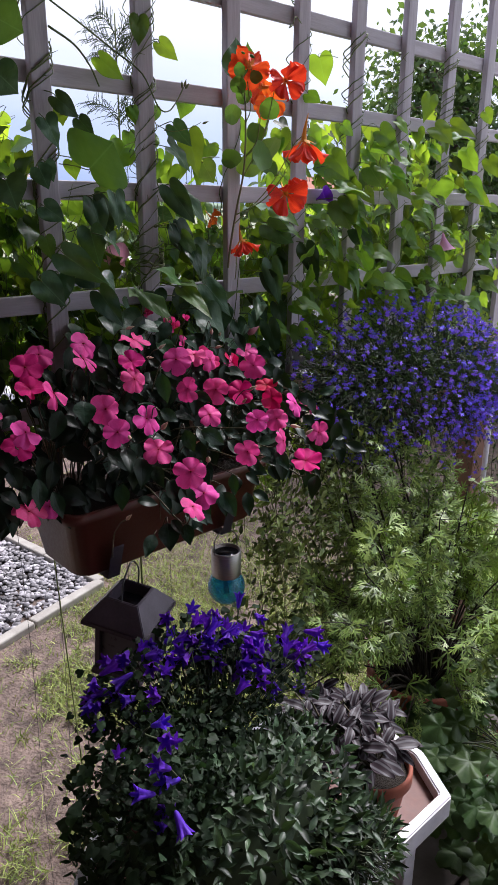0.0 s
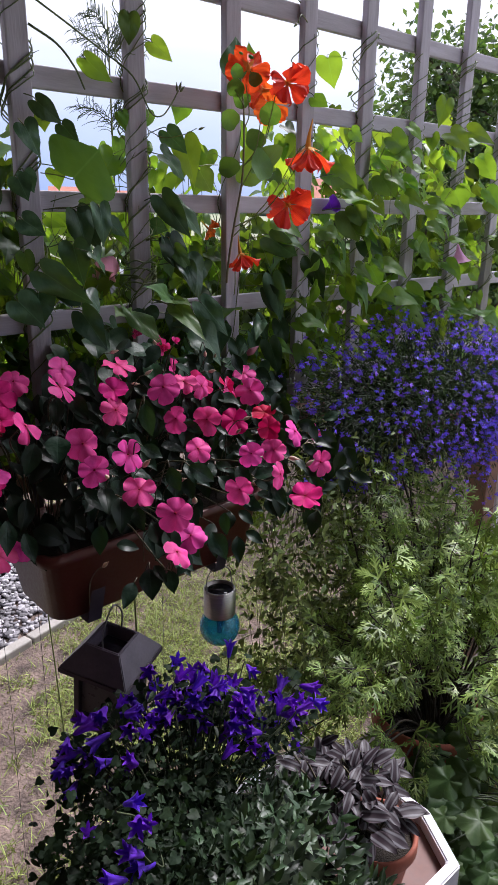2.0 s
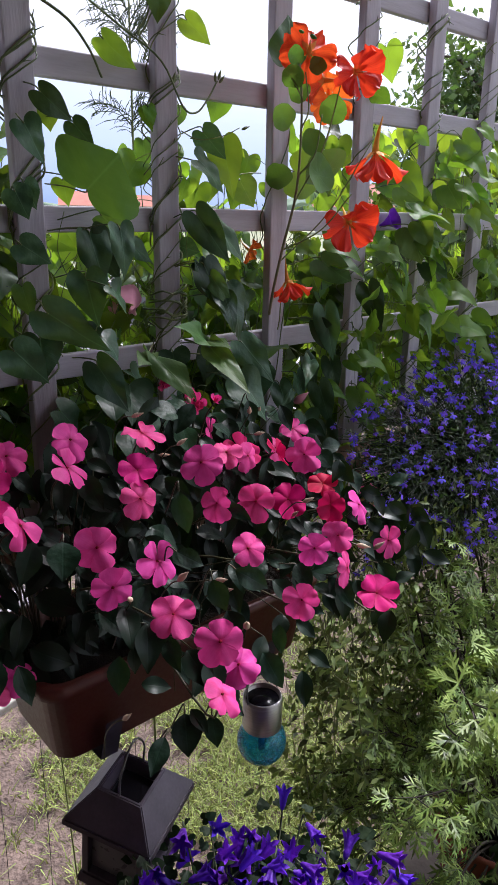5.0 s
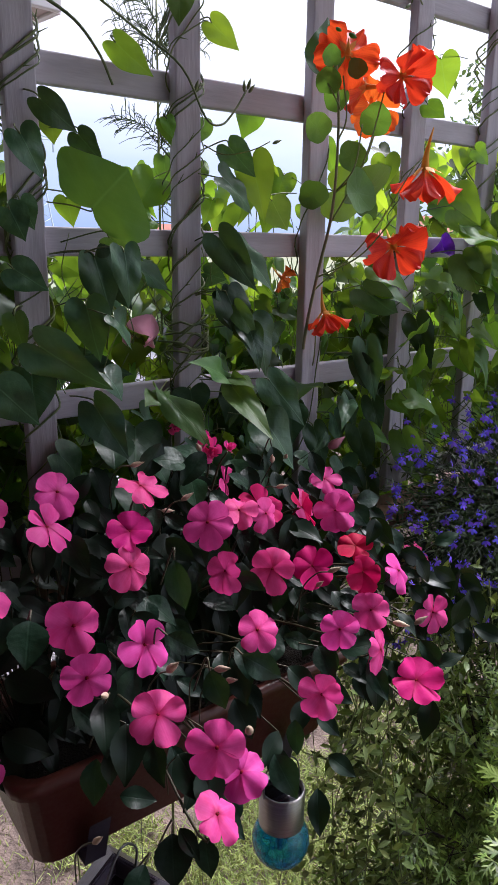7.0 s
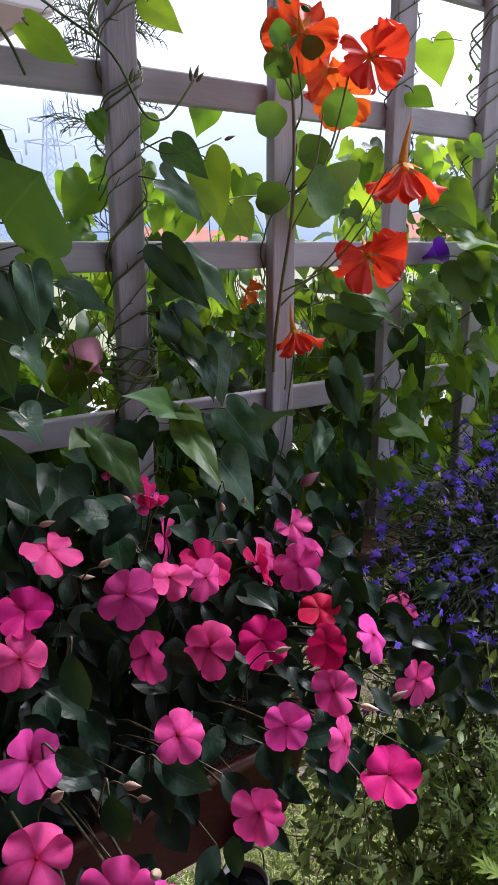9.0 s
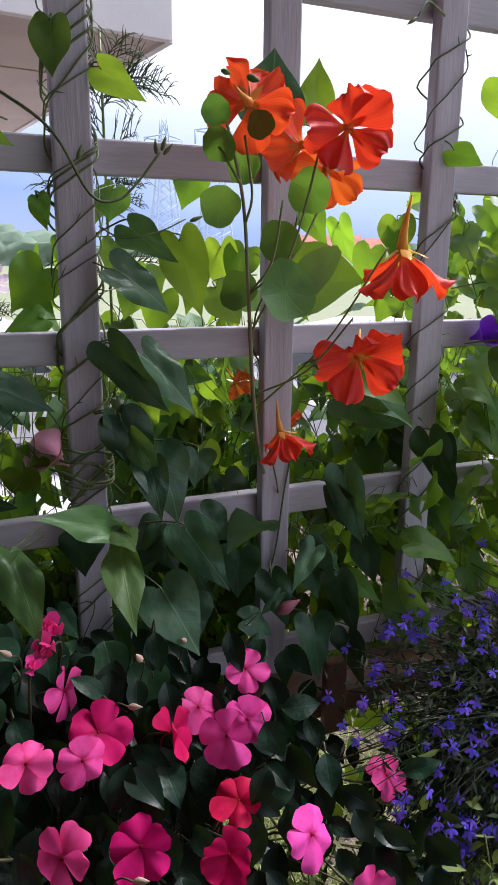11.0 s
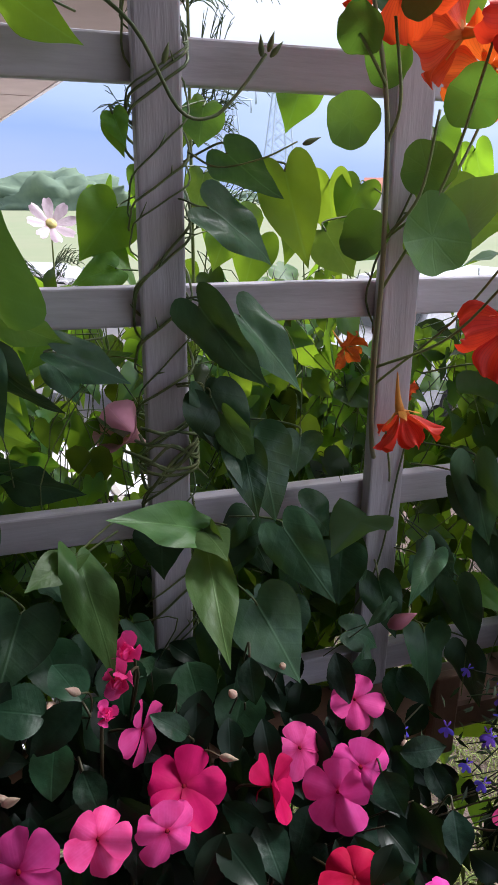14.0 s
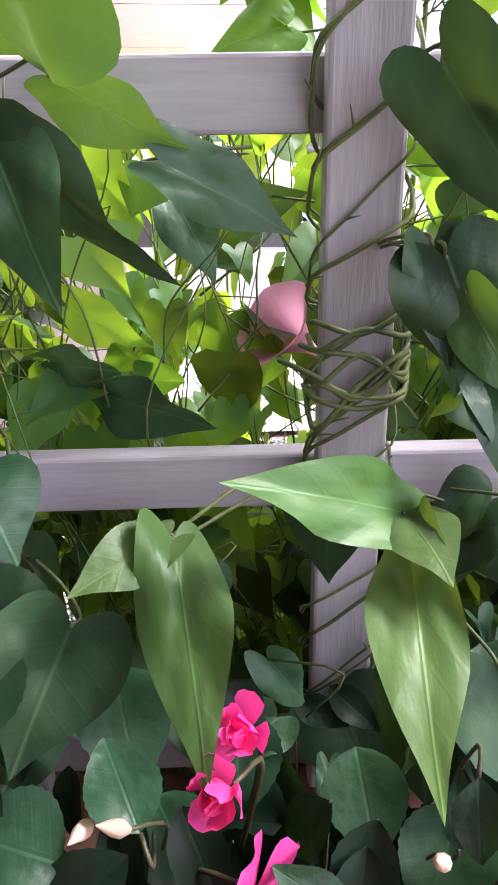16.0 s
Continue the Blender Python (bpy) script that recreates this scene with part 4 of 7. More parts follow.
def round_leaf(seed):
    r = random.Random(seed)
    n, verts, uvs, faces = 45, [(0, 0, 0)], [(0, 0)], []
    for k in (1, 2):
        for j in range(n):
            w = 2 * math.pi * j / n
            rad = 0.5 * k / 2 * (1 + 0.05 * math.sin(3 * w + seed) + 0.03 * math.sin(5 * w + 2 * seed) + 0.016 * math.cos(9 * w))
            verts.append((rad * math.cos(w), rad * math.sin(w), 0.10 * (k / 2) ** 2 + 0.03 * math.sin(3 * w + seed) * k / 2))
            uvs.append((0.5 * math.sin(4.5 * w) * k / 2 * 0.3, k / 2))
    faces = [(0, 1 + j, 1 + (j + 1) % n) for j in range(n)] + [(1 + j, 1 + n + j, 1 + n + (j + 1) % n, 1 + (j + 1) % n) for j in range(n)]
    return verts, faces, uvs


def made(name, data, material):
    me = mesh(name, *data)
    me.materials.append(material)
    return me


HEARTS = [heart_leaf(k, 0.88 + 0.06 * (k % 4), 0.16 + 0.12 * (k % 5), 0.25 + 0.17 * (k % 4)) for k in range(8)]
FLAT_HEARTS = [heart_leaf(k, 0.88 + 0.06 * (k % 4), 0.16 + 0.12 * (k % 5), 0.25 + 0.17 * (k % 4), 1) for k in range(6)]
HEART_ME = [made("leaf", d, glory_leaf) for d in HEARTS]
LANCES = [heart_leaf(20 + k, 0.47, 0.15 + 0.1 * k, 0.35 + 0.1 * k) for k in range(3)]
LANCE_ME = [made("leaf", d, glory_leaf) for d in LANCES]
LIT_ME = [made("leaf", heart_leaf(60 + k, 0.66 + 0.1 * (k % 3), 0.2 + 0.1 * k, 0.4), lit_leaf) for k in range(5)]


def facing(p, jitter, r, up=0.15, towards=None):
    d = ((towards or EYE_SIDE) - Vector(p)).normalized()
    return d + Vector((r.gauss(0, jitter), r.gauss(0, jitter), up + r.gauss(0, jitter)))


# ---- morning glory on the trellis ----
glory = thing("morning_glory", (1.3, 1.5, GROUND), "tall morning glory vine with heart-shaped green leaves climbing the trellis", "climbing plant")
stems = Pile()


def glory_leaf_at(x, y, z, size, roll, side=0.0, up=0.1, k=[0]):
    """A leaf whose middle is at (x, y, z), tip turned by roll from straight down, seen from the balcony."""
    k[0] += 1
    p = Vector((x, y, z))
    wild = random.Random(1300 + k[0])
    n = (EYE_SIDE - p).normalized() + Vector((side + wild.gauss(0.1, 0.38), -0.25 * abs(side), up + wild.gauss(0.12, 0.3)))
    n.normalize()
    across = n.cross(Vector((0, 0, 1))).normalized()
    down = across.cross(n).normalized() * 1.0
    down = -down if down.z > 0 else down
    right = -across if across.x < 0 else across
    tip = down * math.cos(radians(roll)) + right * math.sin(radians(roll))
    size *= 0.62
    base = p - tip * size * 0.42
    part("leaf", LIT_ME[k[0] % len(LIT_ME)], None, glory, m=orient(base, n, tip, size))
    near_x = min(UPRIGHTS, key=lambda q: abs(q - base.x))
    back = Vector((near_x + (0.026 if base.x > near_x else -0.026), max(1.412, base.y + 0.01), base.z + 0.012 * math.sin(k[0] * 2.3)))
    rise = base - tip * 0.022 + Vector((0, 0.012, 0.006))
    if abs(base.x - near_x) > 0.045 or base.z < 1.27:
        rise = base - tip * 0.010 - n * 0.008
        back = rise + tip * size * 0.35 - n * 0.02 + right * 0.012 * math.sin(k[0])
    stems.tube(smooth_line([base, rise, rise.lerp(back, 0.55) + Vector((0, 0.004, 0.004 * math.sin(k[0] * 1.7))), back], 5), 0.0007, 5)


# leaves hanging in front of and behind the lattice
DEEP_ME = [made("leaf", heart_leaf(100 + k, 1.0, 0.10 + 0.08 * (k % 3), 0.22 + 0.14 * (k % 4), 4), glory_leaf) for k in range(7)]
SOFT_LIT_ME = [made("leaf", heart_leaf(120 + k, 0.92, 0.10 + 0.06 * k, 0.22 + 0.07 * k, 4, 0.7, 0.55), soft_lit_leaf) for k in range(4)]
THIN_ME = [made("leaf", heart_leaf(140 + k, 1.0, 0.08 + 0.05 * k, 0.14 + 0.08 * k, 4), lit_leaf) for k in range(5)]
BROAD_VINE_ME = [made("leaf", heart_leaf(150, 1.0, 0.3, 0.12, 4, 1.1, 1.3), soft_lit_leaf)]
ROUND_ME = [made("leaf", heart_leaf(160 + k, 1.0, 0.35, 0.15, 4), crinkled_leaf) for k in range(2)]
VINE_KINDS = {"deep": DEEP_ME, "dark": DEEP_ME[2:], "soft_lit": SOFT_LIT_ME, "thin": THIN_ME, "round": ROUND_ME, "broad": BROAD_VINE_ME}
FAR_SIDE, MIDDLE, CLOSE = Vector((0.57, 0.42, 1.54)), Vector((1.09, 0.66, 1.66)), Vector((1.06, 0.95, 1.53))


def vine_leaf(kind, base, tip, width, turn, side, k=[0]):
    """A heart-shaped leaf from its stalk to its tip, of that width, turned about its midrib from facing one side of the balcony."""
    k[0] += 1
    base, tip = Vector(base), Vector(tip)
    axis = tip - base
    size = axis.length / 1.02
    axis.normalize()
    n = side - (base + tip) / 2
    n = (n - n.dot(axis) * axis).normalized()
    n = Matrix.Rotation(radians(turn), 3, axis) @ n
    group = VINE_KINDS[kind]
    part("leaf", group[k[0] % len(group)], None, glory, m=orient(base, n, axis, size) @ Matrix.Diagonal((width / size, 1, 1, 1)))
    near_x = min(UPRIGHTS, key=lambda q: abs(q - base.x))
    lift = base - axis * 0.008 - n * 0.008
    reach = Vector((near_x, 1.43, base.z + 0.02 * math.sin(k[0] * 2.3))) - lift
    end = lift + reach * min(1.0, 0.06 / max(0.01, reach.length))
    sag = Vector((0.003 * math.sin(k[0]), 0, 0.002))
    stems.tube(smooth_line([base + n * 0.0005, lift, lift.lerp(end, 0.5) + sag, end], 5), 0.0011 if base.y < 1.42 else 0.0008, 5)


vine_leaf("broad", (0.999, 1.352, 1.571), (1.027, 1.311, 1.615), 0.112, 0, Vector((0.37, 0.61, 1.33)))
vine_leaf("soft_lit", (1.025, 1.360, 1.535), (1.082, 1.370, 1.499), 0.037, 35, CLOSE)
vine_leaf("deep", (1.070, 1.375, 1.498), (1.140, 1.390, 1.462), 0.043, -30, CLOSE)
vine_leaf("deep", (1.003, 1.350, 1.507), (1.070, 1.385, 1.427), 0.051, 45, CLOSE)
vine_leaf("deep", (0.996, 1.260, 1.518), (1.001, 1.250, 1.452), 0.044, 10, CLOSE)
vine_leaf("deep", (0.985, 1.270, 1.439), (1.006, 1.260, 1.398), 0.044, -20, CLOSE)
vine_leaf("round", (0.983, 1.300, 1.365), (1.002, 1.280, 1.335), 0.054, -10, CLOSE)
vine_leaf("soft_lit", (1.069, 1.310, 1.329), (1.026, 1.270, 1.325), 0.032, 30, CLOSE)
vine_leaf("soft_lit", (1.071, 1.305, 1.328), (1.089, 1.205, 1.279), 0.042, -15, CLOSE)
vine_leaf("soft_lit", (1.185, 1.312, 1.337), (1.105, 1.270, 1.380), 0.042, 20, CLOSE)
vine_leaf("soft_lit", (1.186, 1.312, 1.336), (1.194, 1.260, 1.340), 0.039, -40, CLOSE)
vine_leaf("soft_lit", (1.188, 1.305, 1.326), (1.174, 1.190, 1.278), 0.041, 15, CLOSE)
vine_leaf("dark", (1.159, 1.375, 1.311), (1.151, 1.350, 1.269), 0.060, 25, CLOSE)
vine_leaf("thin", (1.204, 1.440, 1.194), (1.244, 1.420, 1.144), 0.045, 20, CLOSE)
vine_leaf("deep", (1.019, 1.290, 1.290), (0.994, 1.240, 1.246), 0.073, 10, CLOSE)
vine_leaf("deep", (1.196, 1.350, 1.537), (1.250, 1.330, 1.457), 0.056, 35, MIDDLE)
vine_leaf("deep", (1.237, 1.360, 1.526), (1.294, 1.335, 1.458), 0.054, -35, MIDDLE)
vine_leaf("deep", (1.203, 1.340, 1.456), (1.232, 1.325, 1.387), 0.059, 10, MIDDLE)
vine_leaf("round", (1.240, 1.325, 1.415), (1.262, 1.300, 1.339), 0.068, -15, MIDDLE)
vine_leaf("deep", (1.297, 1.350, 1.406), (1.291, 1.345, 1.364), 0.046, -20, MIDDLE)
vine_leaf("deep", (1.270, 1.318, 1.323), (1.309, 1.275, 1.256), 0.057, 10, MIDDLE)
vine_leaf("deep", (1.228, 1.272, 1.272), (1.261, 1.235, 1.204), 0.071, -5, MIDDLE)
vine_leaf("deep", (1.490, 1.330, 1.363), (1.514, 1.320, 1.257), 0.051, 15, MIDDLE)
vine_leaf("soft_lit", (1.567, 1.300, 1.199), (1.601, 1.275, 1.102), 0.058, 20, MIDDLE)
vine_leaf("deep", (1.629, 1.340, 1.398), (1.656, 1.320, 1.304), 0.053, 30, MIDDLE)
vine_leaf("deep", (1.403, 1.360, 1.219), (1.419, 1.340, 1.145), 0.046, 15, MIDDLE)
vine_leaf("deep", (1.457, 1.340, 1.152), (1.463, 1.320, 1.066), 0.055, -20, MIDDLE)
vine_leaf("deep", (1.494, 1.340, 1.209), (1.519, 1.325, 1.123), 0.051, 25, MIDDLE)
vine_leaf("deep", (1.545, 1.360, 1.253), (1.557, 1.345, 1.185), 0.042, 20, MIDDLE)
vine_leaf("deep", (1.461, 1.370, 1.231), (1.483, 1.360, 1.167), 0.045, -25, MIDDLE)
vine_leaf("deep", (1.510, 1.330, 1.126), (1.531, 1.320, 1.039), 0.045, 30, MIDDLE)
vine_leaf("dark", (1.229, 1.375, 1.666), (1.284, 1.381, 1.624), 0.045, 35, MIDDLE)
vine_leaf("dark", (1.208, 1.360, 1.621), (1.276, 1.361, 1.575), 0.054, -30, MIDDLE)
vine_leaf("thin", (1.296, 1.410, 1.654), (1.317, 1.397, 1.564), 0.061, 10, MIDDLE)
vine_leaf("thin", (1.401, 1.460, 1.644), (1.375, 1.450, 1.596), 0.050, 10, MIDDLE)
vine_leaf("soft_lit", (1.346, 1.420, 1.598), (1.376, 1.415, 1.552), 0.050, 20, MIDDLE)
vine_leaf("thin", (1.425, 1.360, 1.615), (1.532, 1.360, 1.603), 0.090, 15, MIDDLE)
vine_leaf("thin", (1.205, 1.385, 1.826), (1.250, 1.380, 1.795), 0.037, 20, MIDDLE)
vine_leaf("thin", (1.334, 1.465, 1.739), (1.314, 1.460, 1.695), 0.050, 15, MIDDLE)
vine_leaf("soft_lit", (1.228, 1.455, 1.712), (1.221, 1.450, 1.676), 0.044, 10, MIDDLE)
vine_leaf("soft_lit", (1.228, 1.455, 1.652), (1.218, 1.450, 1.615), 0.034, 10, MIDDLE)
vine_leaf("soft_lit", (1.156, 1.390, 1.868), (1.153, 1.385, 1.816), 0.042, 15, MIDDLE)
vine_leaf("thin", (1.133, 1.390, 1.696), (1.141, 1.385, 1.671), 0.023, 10, MIDDLE)
vine_leaf("thin", (1.459, 1.390, 1.799), (1.470, 1.391, 1.868), 0.048, 15, MIDDLE)
vine_leaf("deep", (0.998, 1.350, 1.508), (1.018, 1.345, 1.431), 0.055, -15, FAR_SIDE)
vine_leaf("deep", (0.966, 1.310, 1.452), (0.974, 1.295, 1.381), 0.056, 10, FAR_SIDE)
vine_leaf("dark", (0.894, 1.285, 1.408), (0.976, 1.265, 1.344), 0.060, 25, FAR_SIDE)
vine_leaf("deep", (0.945, 1.250, 1.336), (0.970, 1.215, 1.272), 0.051, 15, FAR_SIDE)
vine_leaf("round", (0.890, 1.310, 1.370), (0.882, 1.290, 1.311), 0.060, 0, FAR_SIDE)
vine_leaf("deep", (0.943, 1.365, 1.695), (0.987, 1.360, 1.659), 0.039, 10, FAR_SIDE)
vine_leaf("thin", (0.969, 1.400, 1.680), (0.969, 1.395, 1.649), 0.033, 10, FAR_SIDE)
vine_leaf("dark", (0.993, 1.370, 1.660), (1.025, 1.370, 1.627), 0.035, 25, FAR_SIDE)
vine_leaf("thin", (0.983, 1.395, 1.584), (0.987, 1.390, 1.548), 0.036, 10, FAR_SIDE)
vine_leaf("thin", (1.056, 1.385, 1.778), (1.106, 1.378, 1.740), 0.042, 15, FAR_SIDE)
vine_leaf("soft_lit", (1.167, 1.460, 1.655), (1.169, 1.455, 1.611), 0.033, 10, FAR_SIDE)
vine_leaf("thin", (1.615, 1.430, 1.686), (1.614, 1.425, 1.631), 0.054, 0, FAR_SIDE)
vine_leaf("thin", (1.854, 1.520, 1.899), (1.883, 1.520, 1.828), 0.073, 5, FAR_SIDE)
vine_leaf("thin", (1.663, 1.380, 1.773), (1.708, 1.375, 1.752), 0.038, 20, FAR_SIDE)
vine_leaf("soft_lit", (1.753, 1.370, 1.598), (1.874, 1.360, 1.544), 0.065, 15, FAR_SIDE)
vine_leaf("soft_lit", (1.766, 1.350, 1.515), (1.816, 1.345, 1.439), 0.077, -10, FAR_SIDE)
vine_leaf("thin", (1.768, 1.340, 1.347), (1.886, 1.330, 1.269), 0.039, 15, FAR_SIDE)
vine_leaf("deep", (1.846, 1.350, 1.440), (1.923, 1.345, 1.395), 0.058, 20, FAR_SIDE)
vine_leaf("deep", (1.661, 1.350, 1.385), (1.678, 1.340, 1.299), 0.042, 20, FAR_SIDE)
vine_leaf("deep", (1.488, 1.340, 1.335), (1.531, 1.330, 1.265), 0.046, 10, FAR_SIDE)
vine_leaf("dark", (1.510, 1.360, 1.454), (1.610, 1.360, 1.397), 0.065, 20, FAR_SIDE)
vine_leaf("soft_lit", (1.906, 1.360, 1.607), (1.971, 1.355, 1.547), 0.065, 10, FAR_SIDE)
vine_leaf("dark", (0.912, 1.370, 1.576), (0.928, 1.370, 1.542), 0.036, 0, FAR_SIDE)
vine_leaf("dark", (0.888, 1.340, 1.496), (0.929, 1.335, 1.467), 0.044, 10, FAR_SIDE)
vine_leaf("deep", (0.914, 1.360, 1.653), (0.940, 1.360, 1.602), 0.044, -15, FAR_SIDE)
vine_leaf("deep", (0.898, 1.370, 1.566), (0.915, 1.370, 1.528), 0.043, 10, FAR_SIDE)
vine_leaf("deep", (0.814, 1.340, 1.542), (0.826, 1.330, 1.491), 0.071, 10, FAR_SIDE)
vine_leaf("deep", (0.822, 1.350, 1.721), (0.861, 1.350, 1.690), 0.071, 0, FAR_SIDE)
vine_leaf("soft_lit", (0.831, 1.360, 1.812), (0.879, 1.350, 1.791), 0.086, 10, FAR_SIDE)
vine_leaf("deep", (0.844, 1.290, 1.361), (0.886, 1.280, 1.311), 0.058, 10, FAR_SIDE)
vine_leaf("soft_lit", (0.884, 1.340, 1.440), (0.888, 1.330, 1.397), 0.033, 20, FAR_SIDE)
vine_leaf("thin", (1.133, 1.400, 1.694), (1.140, 1.390, 1.662), 0.023, 10, CLOSE)
vine_leaf("thin", (1.139, 1.440, 1.620), (1.100, 1.430, 1.574), 0.065, 15, CLOSE)
vine_leaf("thin", (1.136, 1.450, 1.563), (1.093, 1.440, 1.552), 0.037, 30, CLOSE)
vine_leaf("thin", (1.252, 1.455, 1.596), (1.233, 1.450, 1.560), 0.040, 15, CLOSE)
vine_leaf("thin", (1.055, 1.460, 1.488), (1.043, 1.450, 1.465), 0.035, 10, CLOSE)
vine_leaf("thin", (0.995, 1.470, 1.407), (1.048, 1.460, 1.379), 0.040, 30, CLOSE)
vine_leaf("thin", (0.991, 1.460, 1.502), (1.029, 1.450, 1.480), 0.037, 20, CLOSE)
vine_leaf("deep", (0.982, 1.455, 1.375), (1.030, 1.440, 1.369), 0.036, 50, CLOSE)
vine_leaf("dark", (1.014, 1.455, 1.353), (1.088, 1.430, 1.332), 0.045, 45, CLOSE)
vine_leaf("dark", (1.071, 1.470, 1.468), (1.095, 1.460, 1.424), 0.040, -20, CLOSE)
vine_leaf("dark", (1.106, 1.460, 1.470), (1.149, 1.450, 1.475), 0.047, 45, CLOSE)
vine_leaf("deep", (1.199, 1.350, 1.460), (1.208, 1.330, 1.404), 0.036, -20, CLOSE)
vine_leaf("soft_lit", (1.212, 1.335, 1.441), (1.237, 1.310, 1.392), 0.031, 15, CLOSE)
vine_leaf("round", (1.229, 1.320, 1.407), (1.234, 1.290, 1.351), 0.039, -10, CLOSE)
vine_leaf("dark", (1.218, 1.340, 1.197), (1.214, 1.320, 1.099), 0.070, 15, CLOSE)
vine_leaf("deep", (1.257, 1.370, 1.285), (1.273, 1.360, 1.248), 0.038, 0, CLOSE)
vine_leaf("thin", (1.224, 1.470, 1.505), (1.256, 1.460, 1.483), 0.035, 20, CLOSE)
vine_leaf("dark", (1.240, 1.460, 1.483), (1.279, 1.450, 1.469), 0.045, 30, CLOSE)
# the leaves on the far end, lit by their brighter leaf colour
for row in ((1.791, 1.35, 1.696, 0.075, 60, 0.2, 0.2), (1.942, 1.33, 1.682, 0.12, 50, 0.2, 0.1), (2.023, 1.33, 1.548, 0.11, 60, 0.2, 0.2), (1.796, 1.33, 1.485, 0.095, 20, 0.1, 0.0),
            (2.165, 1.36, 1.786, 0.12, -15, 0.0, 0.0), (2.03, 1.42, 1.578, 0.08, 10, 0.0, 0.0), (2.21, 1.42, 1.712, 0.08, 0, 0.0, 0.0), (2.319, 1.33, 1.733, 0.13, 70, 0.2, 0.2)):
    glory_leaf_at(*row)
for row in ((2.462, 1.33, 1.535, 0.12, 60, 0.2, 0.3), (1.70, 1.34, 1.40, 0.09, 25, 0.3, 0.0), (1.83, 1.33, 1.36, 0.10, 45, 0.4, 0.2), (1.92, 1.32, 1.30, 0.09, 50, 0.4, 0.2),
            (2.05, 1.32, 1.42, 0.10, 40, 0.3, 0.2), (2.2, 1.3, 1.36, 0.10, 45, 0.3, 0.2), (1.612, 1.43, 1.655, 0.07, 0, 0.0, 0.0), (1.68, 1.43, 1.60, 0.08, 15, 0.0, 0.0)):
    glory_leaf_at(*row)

for k, (x, z, size) in enumerate(((1.233, 1.695, 0.05), (1.376, 1.621, 0.07), (1.40, 1.575, 0.06), (1.129, 1.555, 0.06), (1.13, 1.605, 0.07), (1.172, 1.615, 0.05), (1.255, 1.60, 0.055), (1.29, 1.565, 0.06), (1.335, 1.595, 0.06), (1.50, 1.68, 0.06), (1.55, 1.66, 0.06), (1.47, 1.575, 0.06))):
    rr = random.Random(700 + k)
    p = Vector((x, 1.47 + 0.02 * rr.random(), z + size * 0.4))
    part("leaf", LIT_ME[k % 5], None, glory, m=orient(p, facing(p, 0.35, rr, 0.2), (rr.gauss(0.2, 0.5), 0, -1), size))
    stems.tube(smooth_line([p, p + Vector((0.01 * (k % 3 - 1), 0.012, -0.02)), p + Vector((0.02 * (k % 3 - 1), 0.02, -0.10))], 4), 0.0008, 4)

# the rest of the foliage: behind the lattice, thicker and higher towards the far end
lush = Pile()
r = random.Random(41)
count = 0
for k in range(8200):
    x = r.uniform(0.38, 2.66) + r.gauss(0, 0.06)
    front = r.random() < (0.022 if x < 1.55 else 0.05)
    top = 1.62 if x < 0.95 else 1.50 if x < 1.5 else 1.50 + min(0.26, (x - 1.5) * 0.55)
    z = r.uniform(0.95, top + r.gauss(0, 0.045))
    y = r.uniform(1.30, 1.385) if front else 1.455 + (0.26 if x < 1.5 else 0.40) * (0.8 + 0.9 * noise.noise(Vector((x * 4.3, 0.5, 2.0)))) * r.random() ** 1.3
    z = z if front or z > 1.1 or x < 1.55 or r.random() < 0.6 else z - r.random() * 0.35
    if front and x < 1.5 and z > 1.32:
        continue
    if front and x < 1.75 and z < 1.12:
        continue
    if not front and 0.95 < x < 1.25 and 1.28 < z < 1.5 and r.random() < 0.7:
        continue
    if not front and x > 1.45 and r.random() < (0.78 if z > 1.42 else 0.55 if x < 2.1 else 0.3):
        continue
    p = Vector((x, y, z))
    size = r.uniform(0.024, 0.058) * (1.15 if x > 1.6 else 1.0)
    n = facing(p, 0.85, r, 0.5) if not front else facing(p, 0.55, r, 0.5) + Vector((0.5, 0, 0))
    tip = Vector((r.gauss(0.2, 0.6), r.gauss(-0.15, 0.4), -0.9))
    tip = Vector((r.gauss(0.7, 0.3), -0.15, -0.8)) if front and x > 1.5 else tip
    m = orient(p, n, tip, size * (1.3 if front else 1.0))
    use_lance = r.random() < (0.5 if front else 0.25)
    if front and count < 200:
        count += 1
        part("leaf", (LIT_ME[k % 5] if x > 1.5 else LANCE_ME[k % 3] if use_lance else HEART_ME[k % 8]), None, glory, m=m)
    else:
        lush.add(*FLAT_HEARTS[k % 6], m)
    if r.random() < 0.3 and y < 1.75:
        q = m.translation
        stems.tube(smooth_line([q, q + Vector((r.gauss(0, 0.02), r.gauss(0, 0.02), 0.02)), q + Vector((r.gauss(0, 0.05), r.gauss(0.02, 0.03), r.gauss(-0.05, 0.04)))], 3), 0.0007, 4)
part("leaf_mass", lush.done("leaf_mass"), glory_backlit, glory, kind="stuff")

